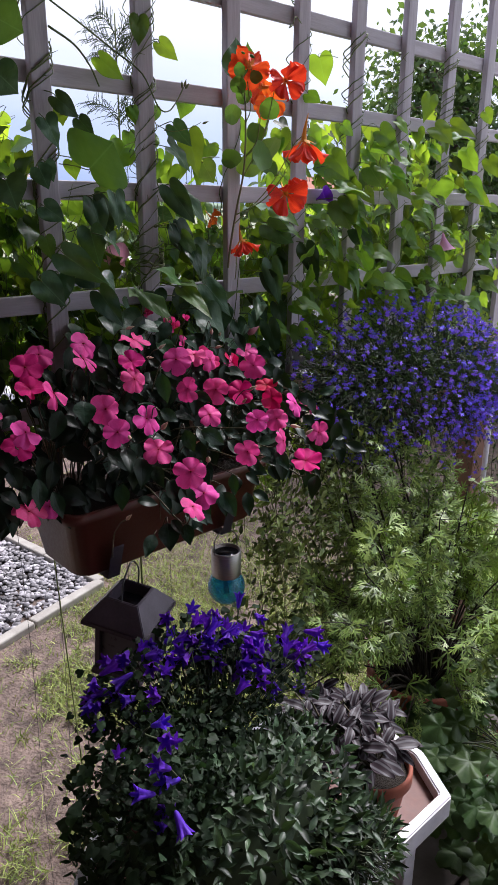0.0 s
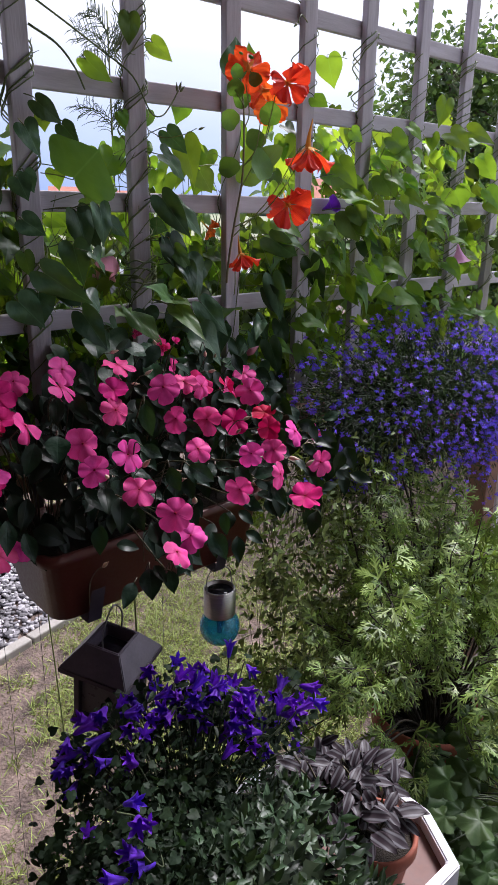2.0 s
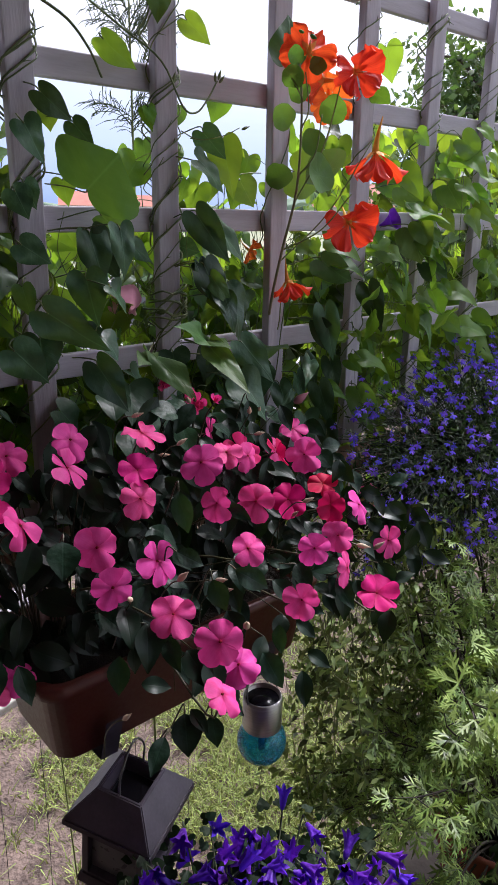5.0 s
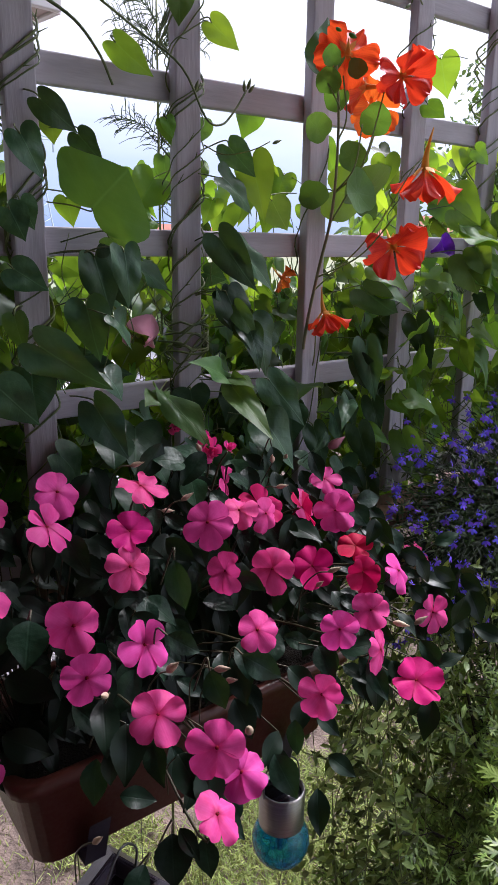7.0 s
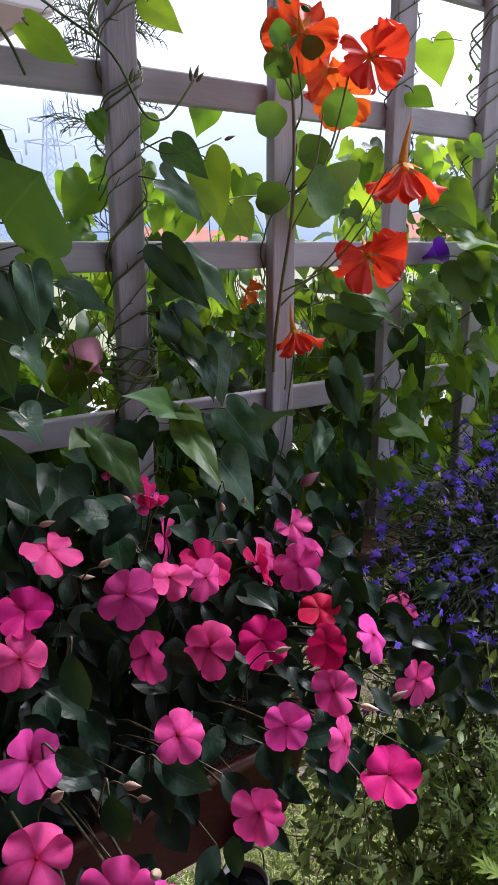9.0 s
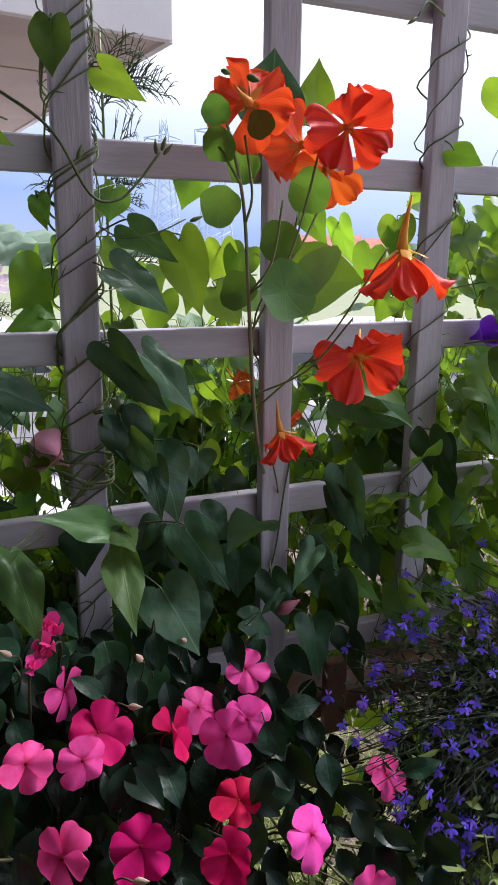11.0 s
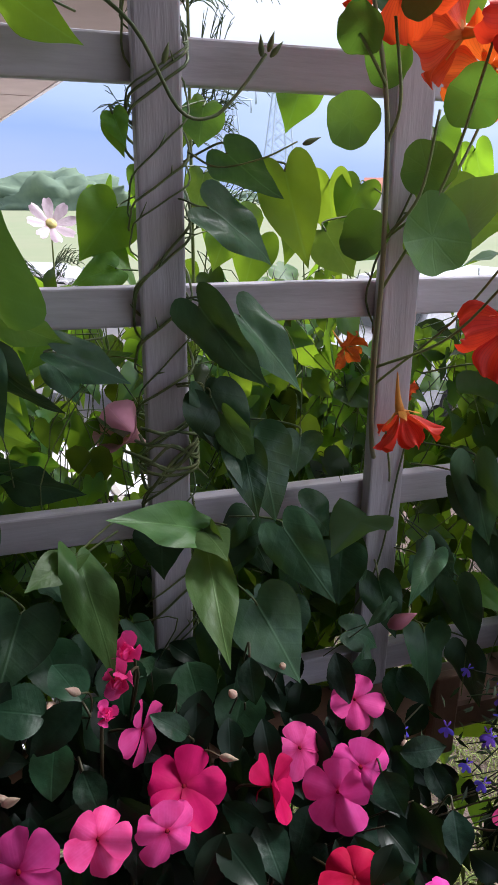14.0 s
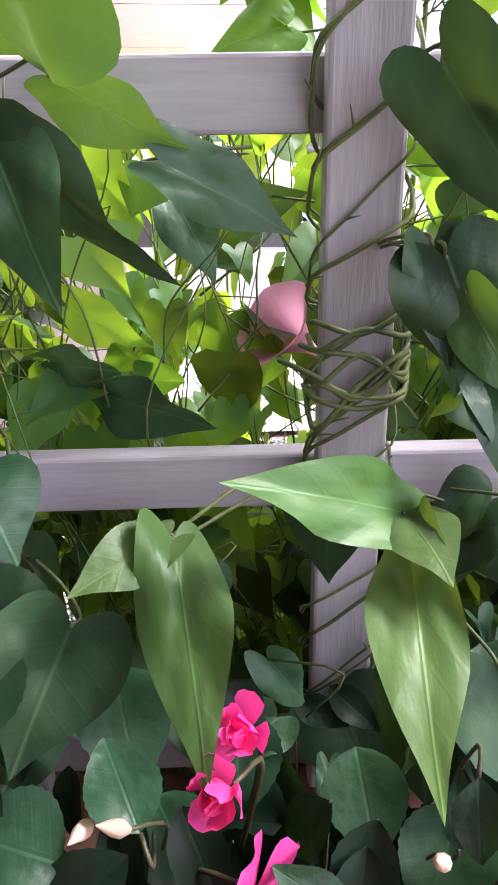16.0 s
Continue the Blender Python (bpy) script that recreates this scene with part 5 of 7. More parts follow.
# shoots that wind round the uprights
for x, z0, z1, strands, pitch, seed in ((0.932, 1.06, 2.3, 4, 0.15, 1), (1.174, 1.06, 2.4, 5, 0.12, 2), (1.420, 1.1, 1.70, 1, 0.30, 3), (1.662, 1.1, 2.05, 2, 0.14, 4), (1.884, 1.1, 1.95, 3, 0.10, 5),
                                        (2.112, 1.1, 1.93, 3, 0.09, 6), (2.340, 1.1, 1.97, 4, 0.08, 7), (2.567, 1.1, 1.85, 3, 0.1, 8), (0.684, 1.06, 1.9, 2, 0.15, 9)):
    r = random.Random(seed)
    for s in range(strands):
        ph, pt = r.random() * 6.3, pitch * r.uniform(0.85, 1.35)
        pts, z = [], z0
        while z < z1:
            w = ph + (z - z0) / pt * 6.283 + 0.5 * math.sin(z * 17 + s) + 0.9 * math.sin(z * 7.3 + s * 2.1)
            c, sn = math.cos(w), math.sin(w)
            k = 1 / max((abs(c) ** 4 + abs(sn) ** 4) ** 0.25, 0.8)
            at_rail = max(0.0, 1 - max(0.0, min(abs(z - q) for q in (1.062, 1.301, 1.529, 1.744, 1.953, 2.165, 2.375)) - 0.022) / 0.02)
            deep = 1.408 + (0.0145 + (0.022 if sn > 0 else 0)) * sn * k
            pts.append(Vector((x + 0.0275 * c * k, deep + (min(deep, 1.4148) - deep) * at_rail, z)))
            z += pt / 26
        stems.tube(pts, r.uniform(0.0009, 0.0019), 5)
        for q in pts[9::13]:
            out = Vector((r.gauss(0, 0.6), r.uniform(-0.9, -0.2), r.gauss(0.5, 0.5))).normalized()
            stems.tube([q, q + out * 0.004, q + out * r.uniform(0.007, 0.016)], 0.0013, 4, 0.3)
# the knotted bundle on one upright, and loose shoots
for k in range(9):
    r = random.Random(60 + k)
    z = 1.385 + r.gauss(0, 0.014)
    stems.tube(smooth_line([(1.145 + r.gauss(0, 0.006), 1.42, z), (1.15, 1.387, z + r.gauss(0, 0.008)), (1.174, 1.384, z + r.gauss(0.004, 0.008)), (1.2, 1.388, z + r.gauss(0.008, 0.008)), (1.206, 1.42, z + 0.012)], 4), 0.0018, 5)
stems.tube(smooth_line([(0.95, 1.39, 1.82), (1.0, 1.385, 1.795), (1.03, 1.38, 1.76), (1.045, 1.375, 1.725)], 5), 0.0024, 5, 0.7)
stems.tube(smooth_line([(0.958, 1.402, 1.87), (1.03, 1.40, 1.835), (1.10, 1.40, 1.80), (1.15, 1.375, 1.76), (1.185, 1.37, 1.70), (1.215, 1.375, 1.695), (1.24, 1.38, 1.715), (1.268, 1.388, 1.748)], 5), 0.0019, 5, 0.8)
stems.tube(smooth_line([(1.198, 1.395, 1.668), (1.22, 1.375, 1.655), (1.255, 1.355, 1.662), (1.285, 1.35, 1.676)], 5), 0.0011, 5, 0.7)
stems.tube(smooth_line([(1.64, 1.39, 1.93), (1.60, 1.37, 1.935), (1.58, 1.36, 1.915)], 5), 0.0015, 5, 0.8)
for k in range(560):
    r = random.Random(200 + k)
    x, z = r.uniform(0.6, 2.7) if k % 3 else r.uniform(0.8, 1.5), r.uniform(0.9, 1.4)
    a = Vector((x, r.uniform(1.445, 1.62), z))
    b = a + Vector((r.gauss(0, 0.06), r.gauss(0, 0.03), min(r.uniform(0.10, 0.32), 1.545 - z)))
    stems.tube(smooth_line([a, a.lerp(b, 0.35) + Vector((r.gauss(0, 0.018), 0, 0)), a.lerp(b, 0.7) + Vector((r.gauss(0, 0.018), 0, 0)), b], 4), r.uniform(0.0006, 0.0013), 4, 0.6)
part("shoot_tangle", stems.done("shoot_tangle"), vine_stem, glory, "thin green and brown twining shoots", kind="stuff")

# buds of the vine
def spindle(q, tip, length, radius):
    """A plump pointed bud along tip."""
    verts, faces = [], []
    a = tip.orthogonal().normalized()
    b = tip.cross(a)
    for v, w in ((0.0, 0.35), (0.15, 0.8), (0.35, 1.0), (0.6, 0.75), (0.85, 0.3), (1.0, 0.05)):
        verts += [q + tip * (length * v) + (a * math.cos(1.047 * k) + b * math.sin(1.047 * k)) * radius * w for k in range(6)]
    for j in range(5):
        faces += [(j * 6 + k, j * 6 + (k + 1) % 6, j * 6 + 6 + (k + 1) % 6, j * 6 + 6 + k) for k in range(6)]
    return verts, faces + [tuple(range(30, 36))]


for x, y, z, tx, tz in ((1.270, 1.388, 1.750, 0.3, 1), (1.264, 1.388, 1.746, -0.1, 1), (1.29, 1.35, 1.674, 0.8, 0.3), (1.176, 1.384, 1.735, 0.3, 1), (1.577, 1.36, 1.912, -0.6, -0.4), (1.272, 1.388, 1.746, 0.7, 0.8)):
    tip = Vector((tx, -0.1, tz)).normalized()
    q = Vector((x, y, z))
    part("bud", mesh("bud", *spindle(q, tip, 0.017, 0.0028)), vine_stem, glory, "dark pointed bud")


def trumpet(p, toward, size, material, label):
    verts, faces, uvs = [], [], []
    prof = [(0.05, 0.0), (0.09, 0.2), (0.17, 0.42), (0.29, 0.64), (0.43, 0.84), (0.56, 0.97), (0.63, 1.0)]
    for rad, z in prof:
        for k in range(20):
            w = 2 * math.pi * k / 20
            rr = rad * (1 + 0.05 * math.cos(5 * w) * z)
            verts.append((rr * math.cos(w), rr * math.sin(w), z))
            uvs.append((0.3 * math.sin(2.5 * w), z))
    for j in range(len(prof) - 1):
        for k in range(20):
            faces.append((j * 20 + k, j * 20 + (k + 1) % 20, (j + 1) * 20 + (k + 1) % 20, (j + 1) * 20 + k))
    part("trumpet_flower", mesh("trumpet_flower", verts, faces, uvs), material, glory, label, orient(p, toward, (0, 0, 1), size))


trumpet((2.275, 1.34, 1.425), (0.1, -0.15, -0.9), 0.055, pale_trumpet, "pale pink closed trumpet flower")
trumpet((1.165, 1.500, 1.362), (-0.041, -0.025, 0.035), 0.051, glory_petal, "mauve trumpet flower seen from behind")
trumpet((1.75, 1.42, 1.52), (0.1, -0.5, 0.2), 0.04, purple_petal, "small violet trumpet flower")
part("bud", mesh("bud", *spindle(Vector((1.385, 1.30, 1.20)), Vector((0.75, -0.35, 0.55)).normalized(), 0.034, 0.0085)), folded_bud, glory, "folded mauve flower bud")

# ---- nasturtium ----
nast = thing("nasturtium", (1.42, 1.33, 1.02), "orange-red nasturtium with round leaves climbing in front of the trellis", "flower plant")
NAST = [nasturtium_flower(k, 26 if k == 4 else 0).done("flower") for k in range(5)]
for me in NAST:
    me.materials.append(orange_petal)
SPUR = spur_data().done("spur")
SPUR.materials.append(yellow_spur)
BLOOMS = (((1.303, 1.212, 1.772), (0.60, 0.70, 0.10), (0, 0, 1), 0.041), ((1.402, 1.205, 1.757), (-0.25, -0.80, -0.10), (0.35, 0, 1), 0.045), ((1.372, 1.245, 1.745), (-0.45, 0.55, 0.15), (0, 0, 1), 0.040),
          ((1.418, 1.275, 1.728), (-0.35, -0.75, -0.40), (0.05, -0.3, 1), 0.043), ((1.486, 1.225, 1.645), (0.10, -0.10, -1.0), (0.3, -0.9, 0.1), 0.060), ((1.455, 1.250, 1.530), (-0.35, -0.82, -0.25), (0.25, -0.2, 1), 0.053),
          ((1.408, 1.352, 1.422), (0.25, -0.30, -0.90), (0.3, -0.8, 0.1), 0.044), ((1.378, 1.430, 1.475), (0.3, -0.5, -0.3), (0, 0, 1), 0.026), ((1.47, 1.46, 1.405), (0.4, -0.5, -0.2), (0, 0, 1), 0.022))
for k, (p, toward, top, size) in enumerate(BLOOMS):
    m = orient(p, toward, top, size)
    fl = part("flower", NAST[4 if k in (4, 6) else k % 4], None, nast, "bright orange-red flower", m)
    part("spur", SPUR, None, fl, "yellow-orange spur", m)
nst = Pile()
main = smooth_line([(1.47, 1.46, 1.08), (1.45, 1.45, 1.28), (1.396, 1.385, 1.373), (1.352, 1.310, 1.481), (1.319, 1.245, 1.579), (1.302, 1.222, 1.687), (1.277, 1.205, 1.758)], 5)
nst.tube(main, 0.0034, 8, 0.45)
for z, b in ((1.56, (1.38, 1.21, 1.755)), (1.60, (1.405, 1.25, 1.7)), (1.67, (1.3, 1.215, 1.745)), (1.45, (1.475, 1.235, 1.648)), (1.48, (1.43, 1.225, 1.575)), (1.28, (1.395, 1.355, 1.4)), (1.70, (1.277, 1.22, 1.735)), (1.59, (1.34, 1.215, 1.69))):
    a = min(main, key=lambda q: abs(q.z - z))
    part("stalk", mesh("stalk", *tube_data(smooth_line([a, a.lerp(Vector(b), 0.5) + Vector((0.004, -0.008, -0.012)), b], 6), 0.0014, 6, 0.8)), green_stem, nast)
part("stem", nst.done("stem"), knee_stem, nast, "reddish-green fleshy stem")
ROUND = [made("leaf", round_leaf(k), nasturtium_leaf_mat) for k in range(4)]
for k, (x, y, z, s) in enumerate(((1.288, 1.250, 1.685, 0.040), (1.352, 1.245, 1.652, 0.042), (1.351, 1.228, 1.603, 0.062), (1.277, 1.217, 1.737, 0.034), (1.308, 1.236, 1.722, 0.034), (1.31, 1.20, 1.752, 0.026), (1.268, 1.205, 1.762, 0.026),
                                  (1.375, 1.225, 1.70, 0.044), (1.405, 1.262, 1.615, 0.080), (1.33, 1.30, 1.60, 0.045))):
    rr = random.Random(k)
    part("leaf", ROUND[k % 4], None, nast, m=orient((x, y, z), facing((x, y, z), 0.3, rr, 0.1), (0.2, 0, 1), s))
for x, y, z, s in ((1.297, 1.205, 1.792, 0.008), (1.272, 1.203, 1.794, 0.006)):
    part("bud", lathe("bud", [(0.0, 0.0), (0.16, 0.1), (0.28, 0.4), (0.22, 0.75), (0.06, 1.0), (0.0, 1.02)], 10), nasturtium_leaf_mat, nast, "green nasturtium bud", orient((x, y, z), (0.8, -0.2, -0.25), (0, 0, 1), s * 1.5))
hl = heart_leaf(77, 1.0, 0.2, 0.2)
part("leaf", made("leaf", hl, glory_leaf), None, glory, m=orient((1.375, 1.33, 1.785), (-0.3, -0.9, 0.2), (0.1, 0, 1), 0.075))

# ---- feathery cosmos outside the trellis ----
cosmos = thing("cosmos", (1.27, 1.66, GROUND), "tall cosmos plant with feathery leaves behind the trellis", "flower plant")
cs, cl = Pile(), Pile()
cs.tube(smooth_line([(1.28, 1.66, GROUND), (1.27, 1.65, 0.6), (1.26, 1.64, 1.4), (1.255, 1.63, 1.93)], 5), 0.0035, 6, 0.5)
cs.tube(smooth_line([(1.13, 1.85, GROUND), (1.10, 1.94, 1.2), (1.098, 1.905, 1.58)], 5), 0.0025, 6, 0.5)


def feather(p, d, size, seed):
    rr = random.Random(seed)
    d = Vector(d).normalized()
    side = d.cross(Vector((0, 0.6, 1))).normalized()
    axis = smooth_line([Vector(p), Vector(p) + d * size * 0.5 + Vector((0, 0, 0.01)), Vector(p) + d * size + Vector((0, 0, -0.015))], 5)
    cl.tube(axis, 0.0011, 4, 0.5)
    for j, q in enumerate(axis[1:-1]):
        for sgn in (-1, 1):
            ln = size * 0.45 * (1 - 0.05 * j) * rr.uniform(0.7, 1.15)
            e = q + (d * 0.7 + side * sgn * rr.uniform(0.5, 0.95) + Vector((rr.gauss(0, 0.15), rr.gauss(0, 0.15), rr.gauss(0.05, 0.12)))) * ln
            mid = (q + e) / 2 + Vector((0, 0, 0.004))
            cl.tube([q, mid, e], 0.0008, 4, 0.5)
            f = e + (e - mid).normalized().lerp(side * sgn, 0.5) * ln * 0.4
            cl.tube([mid, (mid + f) / 2 + Vector((0, 0, 0.003)), f], 0.0007, 4, 0.5)


for k in range(26):
    rr = random.Random(300 + k)
    z = (1.86, 1.84, 1.87, 1.70, 1.69, 1.59)[k % 6] + rr.gauss(0, 0.018)
    ang = rr.uniform(-0.5, 6.3)
    feather((1.255, 1.635, z), (math.cos(ang), 0.5 * math.sin(ang), rr.uniform(0.1, 0.9)), rr.uniform(0.06, 0.10), 400 + k)
for k in range(6):
    feather((1.09, 1.96, 1.46 + 0.01 * k), (math.cos(k * 1.3), 0.3, 0.4), 0.06, 500 + k)
part("stem", cs.done("stem"), green_stem, cosmos)
part("foliage", cl.done("foliage"), feather_green, cosmos, "fine thread-like leaves", kind="stuff")
cf = Pile()
for k in range(8):
    cf.add(*petal(0.42, 0.9, 0.05, 0.2, 0.03, k, 4, 4), Matrix.Rotation(k * math.pi / 4, 4, "Z") @ Matrix.Rotation(radians(14), 4, "X"))
cm = orient((1.098, 1.90, 1.588), (0.2, -0.75, 0.55), (0, 0, 1), 0.044)
cfl = part("flower", cf.done("flower"), cosmos_petal, cosmos, "pale pink open cosmos flower", cm)
part("disc", lathe("disc", [(0.2, 0.0), (0.2, 0.06), (0.12, 0.12), (0.0, 0.14)], 12), yellow_eye, cfl, "yellow flower centre", cm)

# ---- balcony box with pink impatiens ----
planter = thing("balcony_box", (1.04, 1.24, 0.795), "long terracotta-brown plastic balcony box hanging from the railing", "planter box")


def trough(x0, x1, y0, y1, z0, z1, flare=0.022, wall=0.006):
    """A tapered open trough with rounded corners and a turned rim."""
    def ring(x0, x1, y0, y1, z, rad=0.03, n=5):
        out = []
        for cx, cy, a0 in ((x1 - rad, y1 - rad, 0), (x0 + rad, y1 - rad, 90), (x0 + rad, y0 + rad, 180), (x1 - rad, y0 + rad, 270)):
            for k in range(n):
                a = radians(a0 + 90 * k / (n - 1))
                out.append((cx + rad * math.cos(a), cy + rad * math.sin(a), z))
        return out
    f, w, h = flare, wall, z1 - z0
    levels = [ring(x0 + 0.01, x1 - 0.01, y0 + 0.01, y1 - 0.01, z0), ring(x0, x1, y0, y1, z0 + 0.008), ring(x0 - f * 0.8, x1 + f * 0.8, y0 - f * 0.8, y1 + f * 0.8, z1 - 0.022),
              ring(x0 - f - 0.006, x1 + f + 0.006, y0 - f - 0.006, y1 + f + 0.006, z1 - 0.018), ring(x0 - f - 0.008, x1 + f + 0.008, y0 - f - 0.008, y1 + f + 0.008, z1),
              ring(x0 - f + w, x1 + f - w, y0 - f + w, y1 + f - w, z1), ring(x0 + w, x1 - w, y0 + w, y1 - w, z0 + w)]
    n = len(levels[0])
    verts = [v for lv in levels for v in lv]
    faces = [tuple(range(n - 1, -1, -1))]
    for j in range(len(levels) - 1):
        faces += [(j * n + k, j * n + (k + 1) % n, (j + 1) * n + (k + 1) % n, (j + 1) * n + k) for k in range(n)]
    faces.append(tuple((len(levels) - 1) * n + k for k in range(n)))
    return mesh("trough", verts, faces)


part("trough", trough(0.80, 1.265, 1.146, 1.315, 0.795, 0.945), terracotta_plastic, planter)
part("soil", block("soil", 0.80, 1.265, 1.15, 1.31, 0.88, 0.925, 0.006), soil, planter, "dark potting soil")
for x in (0.868, 1.168):
    line = [(x, 1.34, 1.0), (x, 1.345, 0.9), (x, 1.325, 0.79), (x, 1.23, 0.785), (x, 1.135, 0.787), (x, 1.120, 0.84), (x, 1.112, 0.865)]
    bm = bmesh.new()
    prev = None
    for q in line:
        a, b = bm.verts.new((q[0] - 0.014, q[1], q[2])), bm.verts.new((q[0] + 0.014, q[1], q[2]))
        if prev:
            bm.faces.new((prev[0], prev[1], b, a))
        prev = (a, b)
    bmesh.ops.solidify(bm, geom=bm.faces[:], thickness=0.005)
    part("bracket", from_bm("bracket", bm), black_plastic, planter, "black bracket strap")

impatiens = thing("impatiens", (1.04, 1.24, 0.93), "mound of dark-leaved impatiens full of pink flowers in the balcony box", "flower plant")
FLOWERS_FRONT = ((0.875, 1.207, 1.251, 0), (0.84, 1.15, 1.235, 4), (0.959, 1.162, 1.254, 3), (0.900, 1.077, 1.202, 0), (0.831, 1.066, 1.161, 0), (0.822, 1.017, 1.132, 0), (0.886, 1.022, 1.142, 0), (0.869, 0.965, 1.103, 0), (0.922, 0.945, 1.055, 0),
                 (0.960, 0.955, 1.000, 0), (0.909, 0.925, 0.998, 4), (1.020, 1.074, 1.165, 0), (1.082, 1.065, 1.154, 0), (1.004, 0.991, 1.134, 7), (1.131, 1.158, 1.195, 8), (1.202, 1.154, 1.179, 11), (1.258, 1.144, 1.165, 0), (1.313, 1.229, 1.178, 0))
FLOWERS_BACK = ((1.148, 1.067, 1.139, 1), (1.225, 1.053, 1.115, 1), (1.112, 0.976, 1.106, 7), (1.056, 0.942, 1.062, 0), (1.245, 0.966, 0.991, 10), (1.199, 0.990, 1.041, 5), (1.211, 1.020, 1.079, 0), (1.322, 1.076, 1.081, 5), (1.384, 1.056, 1.004, 5),
                (1.473, 1.167, 1.031, 5), (1.010, 1.097, 1.220, 0), (1.061, 1.106, 1.221, 7), (1.109, 1.115, 1.203, 7), (1.106, 1.204, 1.218, 9), (1.104, 1.247, 1.261, 6), (1.080, 1.288, 1.282, 6), (0.917, 1.108, 1.226, 2), (1.291, 1.17, 1.158, 0), (1.251, 1.094, 1.130, 1), (1.096, 1.219, 1.260, 6))
FLOWERS_LEFT = ((0.761, 1.220, 1.220, 2), (0.70, 1.11, 1.135, 0), (0.745, 1.17, 1.19, 2), (0.70, 1.15, 1.10, 2), (0.693, 1.112, 0.990, 0), (0.747, 1.142, 0.975, 0), (0.76, 1.117, 1.192, 0), (0.80, 1.24, 1.235, 2), (1.075, 1.149, 1.284, 6), (0.67, 1.2, 1.16, 0), (1.245, 1.20, 1.165, 5))
PINKS = [impatiens_flower(k).done("flower") for k in range(5)]
ROSES = [impatiens_flower(k + 9).done("flower") for k in range(2)]
for me in PINKS:
    me.materials.append(pink_petal)
for me in ROSES:
    me.materials.append(rose_petal)
DEEPS = [impatiens_flower(k + 20).done("flower") for k in range(3)]
for me in DEEPS:
    me.materials.append(deep_pink_petal)
EYE_ME = lathe("eye", [(0.075, 0.0), (0.06, 0.045), (0.03, 0.065), (0.0, 0.07)], 8)
EYE_ME.materials.append(eye_mat)
ROSETTE = Pile()
for k in range(13):
    ROSETTE.add(*petal(0.55 - 0.02 * k, 0.7 - 0.035 * k, 0.25 + 0.03 * k, 0.1, 0.03, k, 4, 4), Matrix.Rotation(k * 2.4, 4, "Z") @ Matrix.Rotation(radians(10 + 5 * k), 4, "X"))
ROSETTE_ME = ROSETTE.done("flower")
ROSETTE_ME.materials.append(pink_petal)
sprigs = Pile()
IMP = [oval_leaf(k, 0.52 + 0.06 * (k % 3), 0.15 + 0.1 * (k % 3), 0.3, 4, 18, teeth=0.022) for k in range(5)]
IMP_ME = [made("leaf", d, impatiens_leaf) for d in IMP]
BROAD_ME = [made("leaf", oval_leaf(70 + k, 0.86, 0.2, 0.22, 6, 22, 0.8, teeth=0.018), broad_leaf) for k in range(3)]
faces_out = []
all_flowers = FLOWERS_FRONT + FLOWERS_BACK + FLOWERS_LEFT
for k, (x, y, z, style) in enumerate(all_flowers):
    r = random.Random(900 + k)
    p = Vector((x, y, z))
    view = Vector((0.62, 0.40, 1.53)) if y < 1.1 else Vector((0.88, 0.50, 1.78))
    n = facing(p, 0.24, r, 0.05, view)
    if style in (3, 4):
        n = n + Vector((0.2, 0, 1.1)) if style == 3 else n + Vector((0.9, 0.2, 0.6))
    if style in (5, 11):
        n = n + Vector((1.1, -0.5, 0.1))
    if style == 9:
        n = Vector((1.0, -0.48, 0.2))
    top = Vector((r.gauss(0, 0.35), 0, 1))
    size = 0.0232 if style == 7 else 0.035 if style == 10 else 0.0315 if style == 8 else r.uniform(0.0248, 0.0300)
    if style == 6:
        part("flower", ROSETTE_ME, None, impatiens, "double rose-like pink flower", orient(p, n, top, 0.0155 if y < 1.16 else 0.020 if y > 1.26 else 0.027))
    else:
        m = orient(p, n, top, size)
        fl = part("flower", (ROSES[k % 2] if style in (1, 8, 11) else DEEPS[k % 3] if style == 10 or (style == 2 and k % 3) else PINKS[k % 5]), None, impatiens, "deep crimson-pink flower" if style in (1, 8, 11) else "", m)
        part("eye", EYE_ME, None, fl, "", m)
    root = Vector((min(1.3, max(0.8, 0.9 * x + 0.1)), 1.23, 0.93))
    nn = n.normalized()
    faces_out.append((p, (view - p).normalized()))
    faces_out.append((p, (Vector((1.05, 0.76, 1.61)) - p).normalized()))
    sprigs.tube(smooth_line([p - nn * 0.004, p - nn * 0.03 + Vector((0, 0.005, -0.012)), p.lerp(root, 0.5) + Vector((0, 0.02, 0.03)), root], 4), 0.0012, 5, 1.7)

# leaves round and behind the flowers, none right before a flower's face
def covers(p):
    for f, n in faces_out:
        d = p - f
        ahead = d.dot(n)
        if -0.012 < ahead < 0.16 and (d - n * ahead).length < 0.038:
            return True
    return False


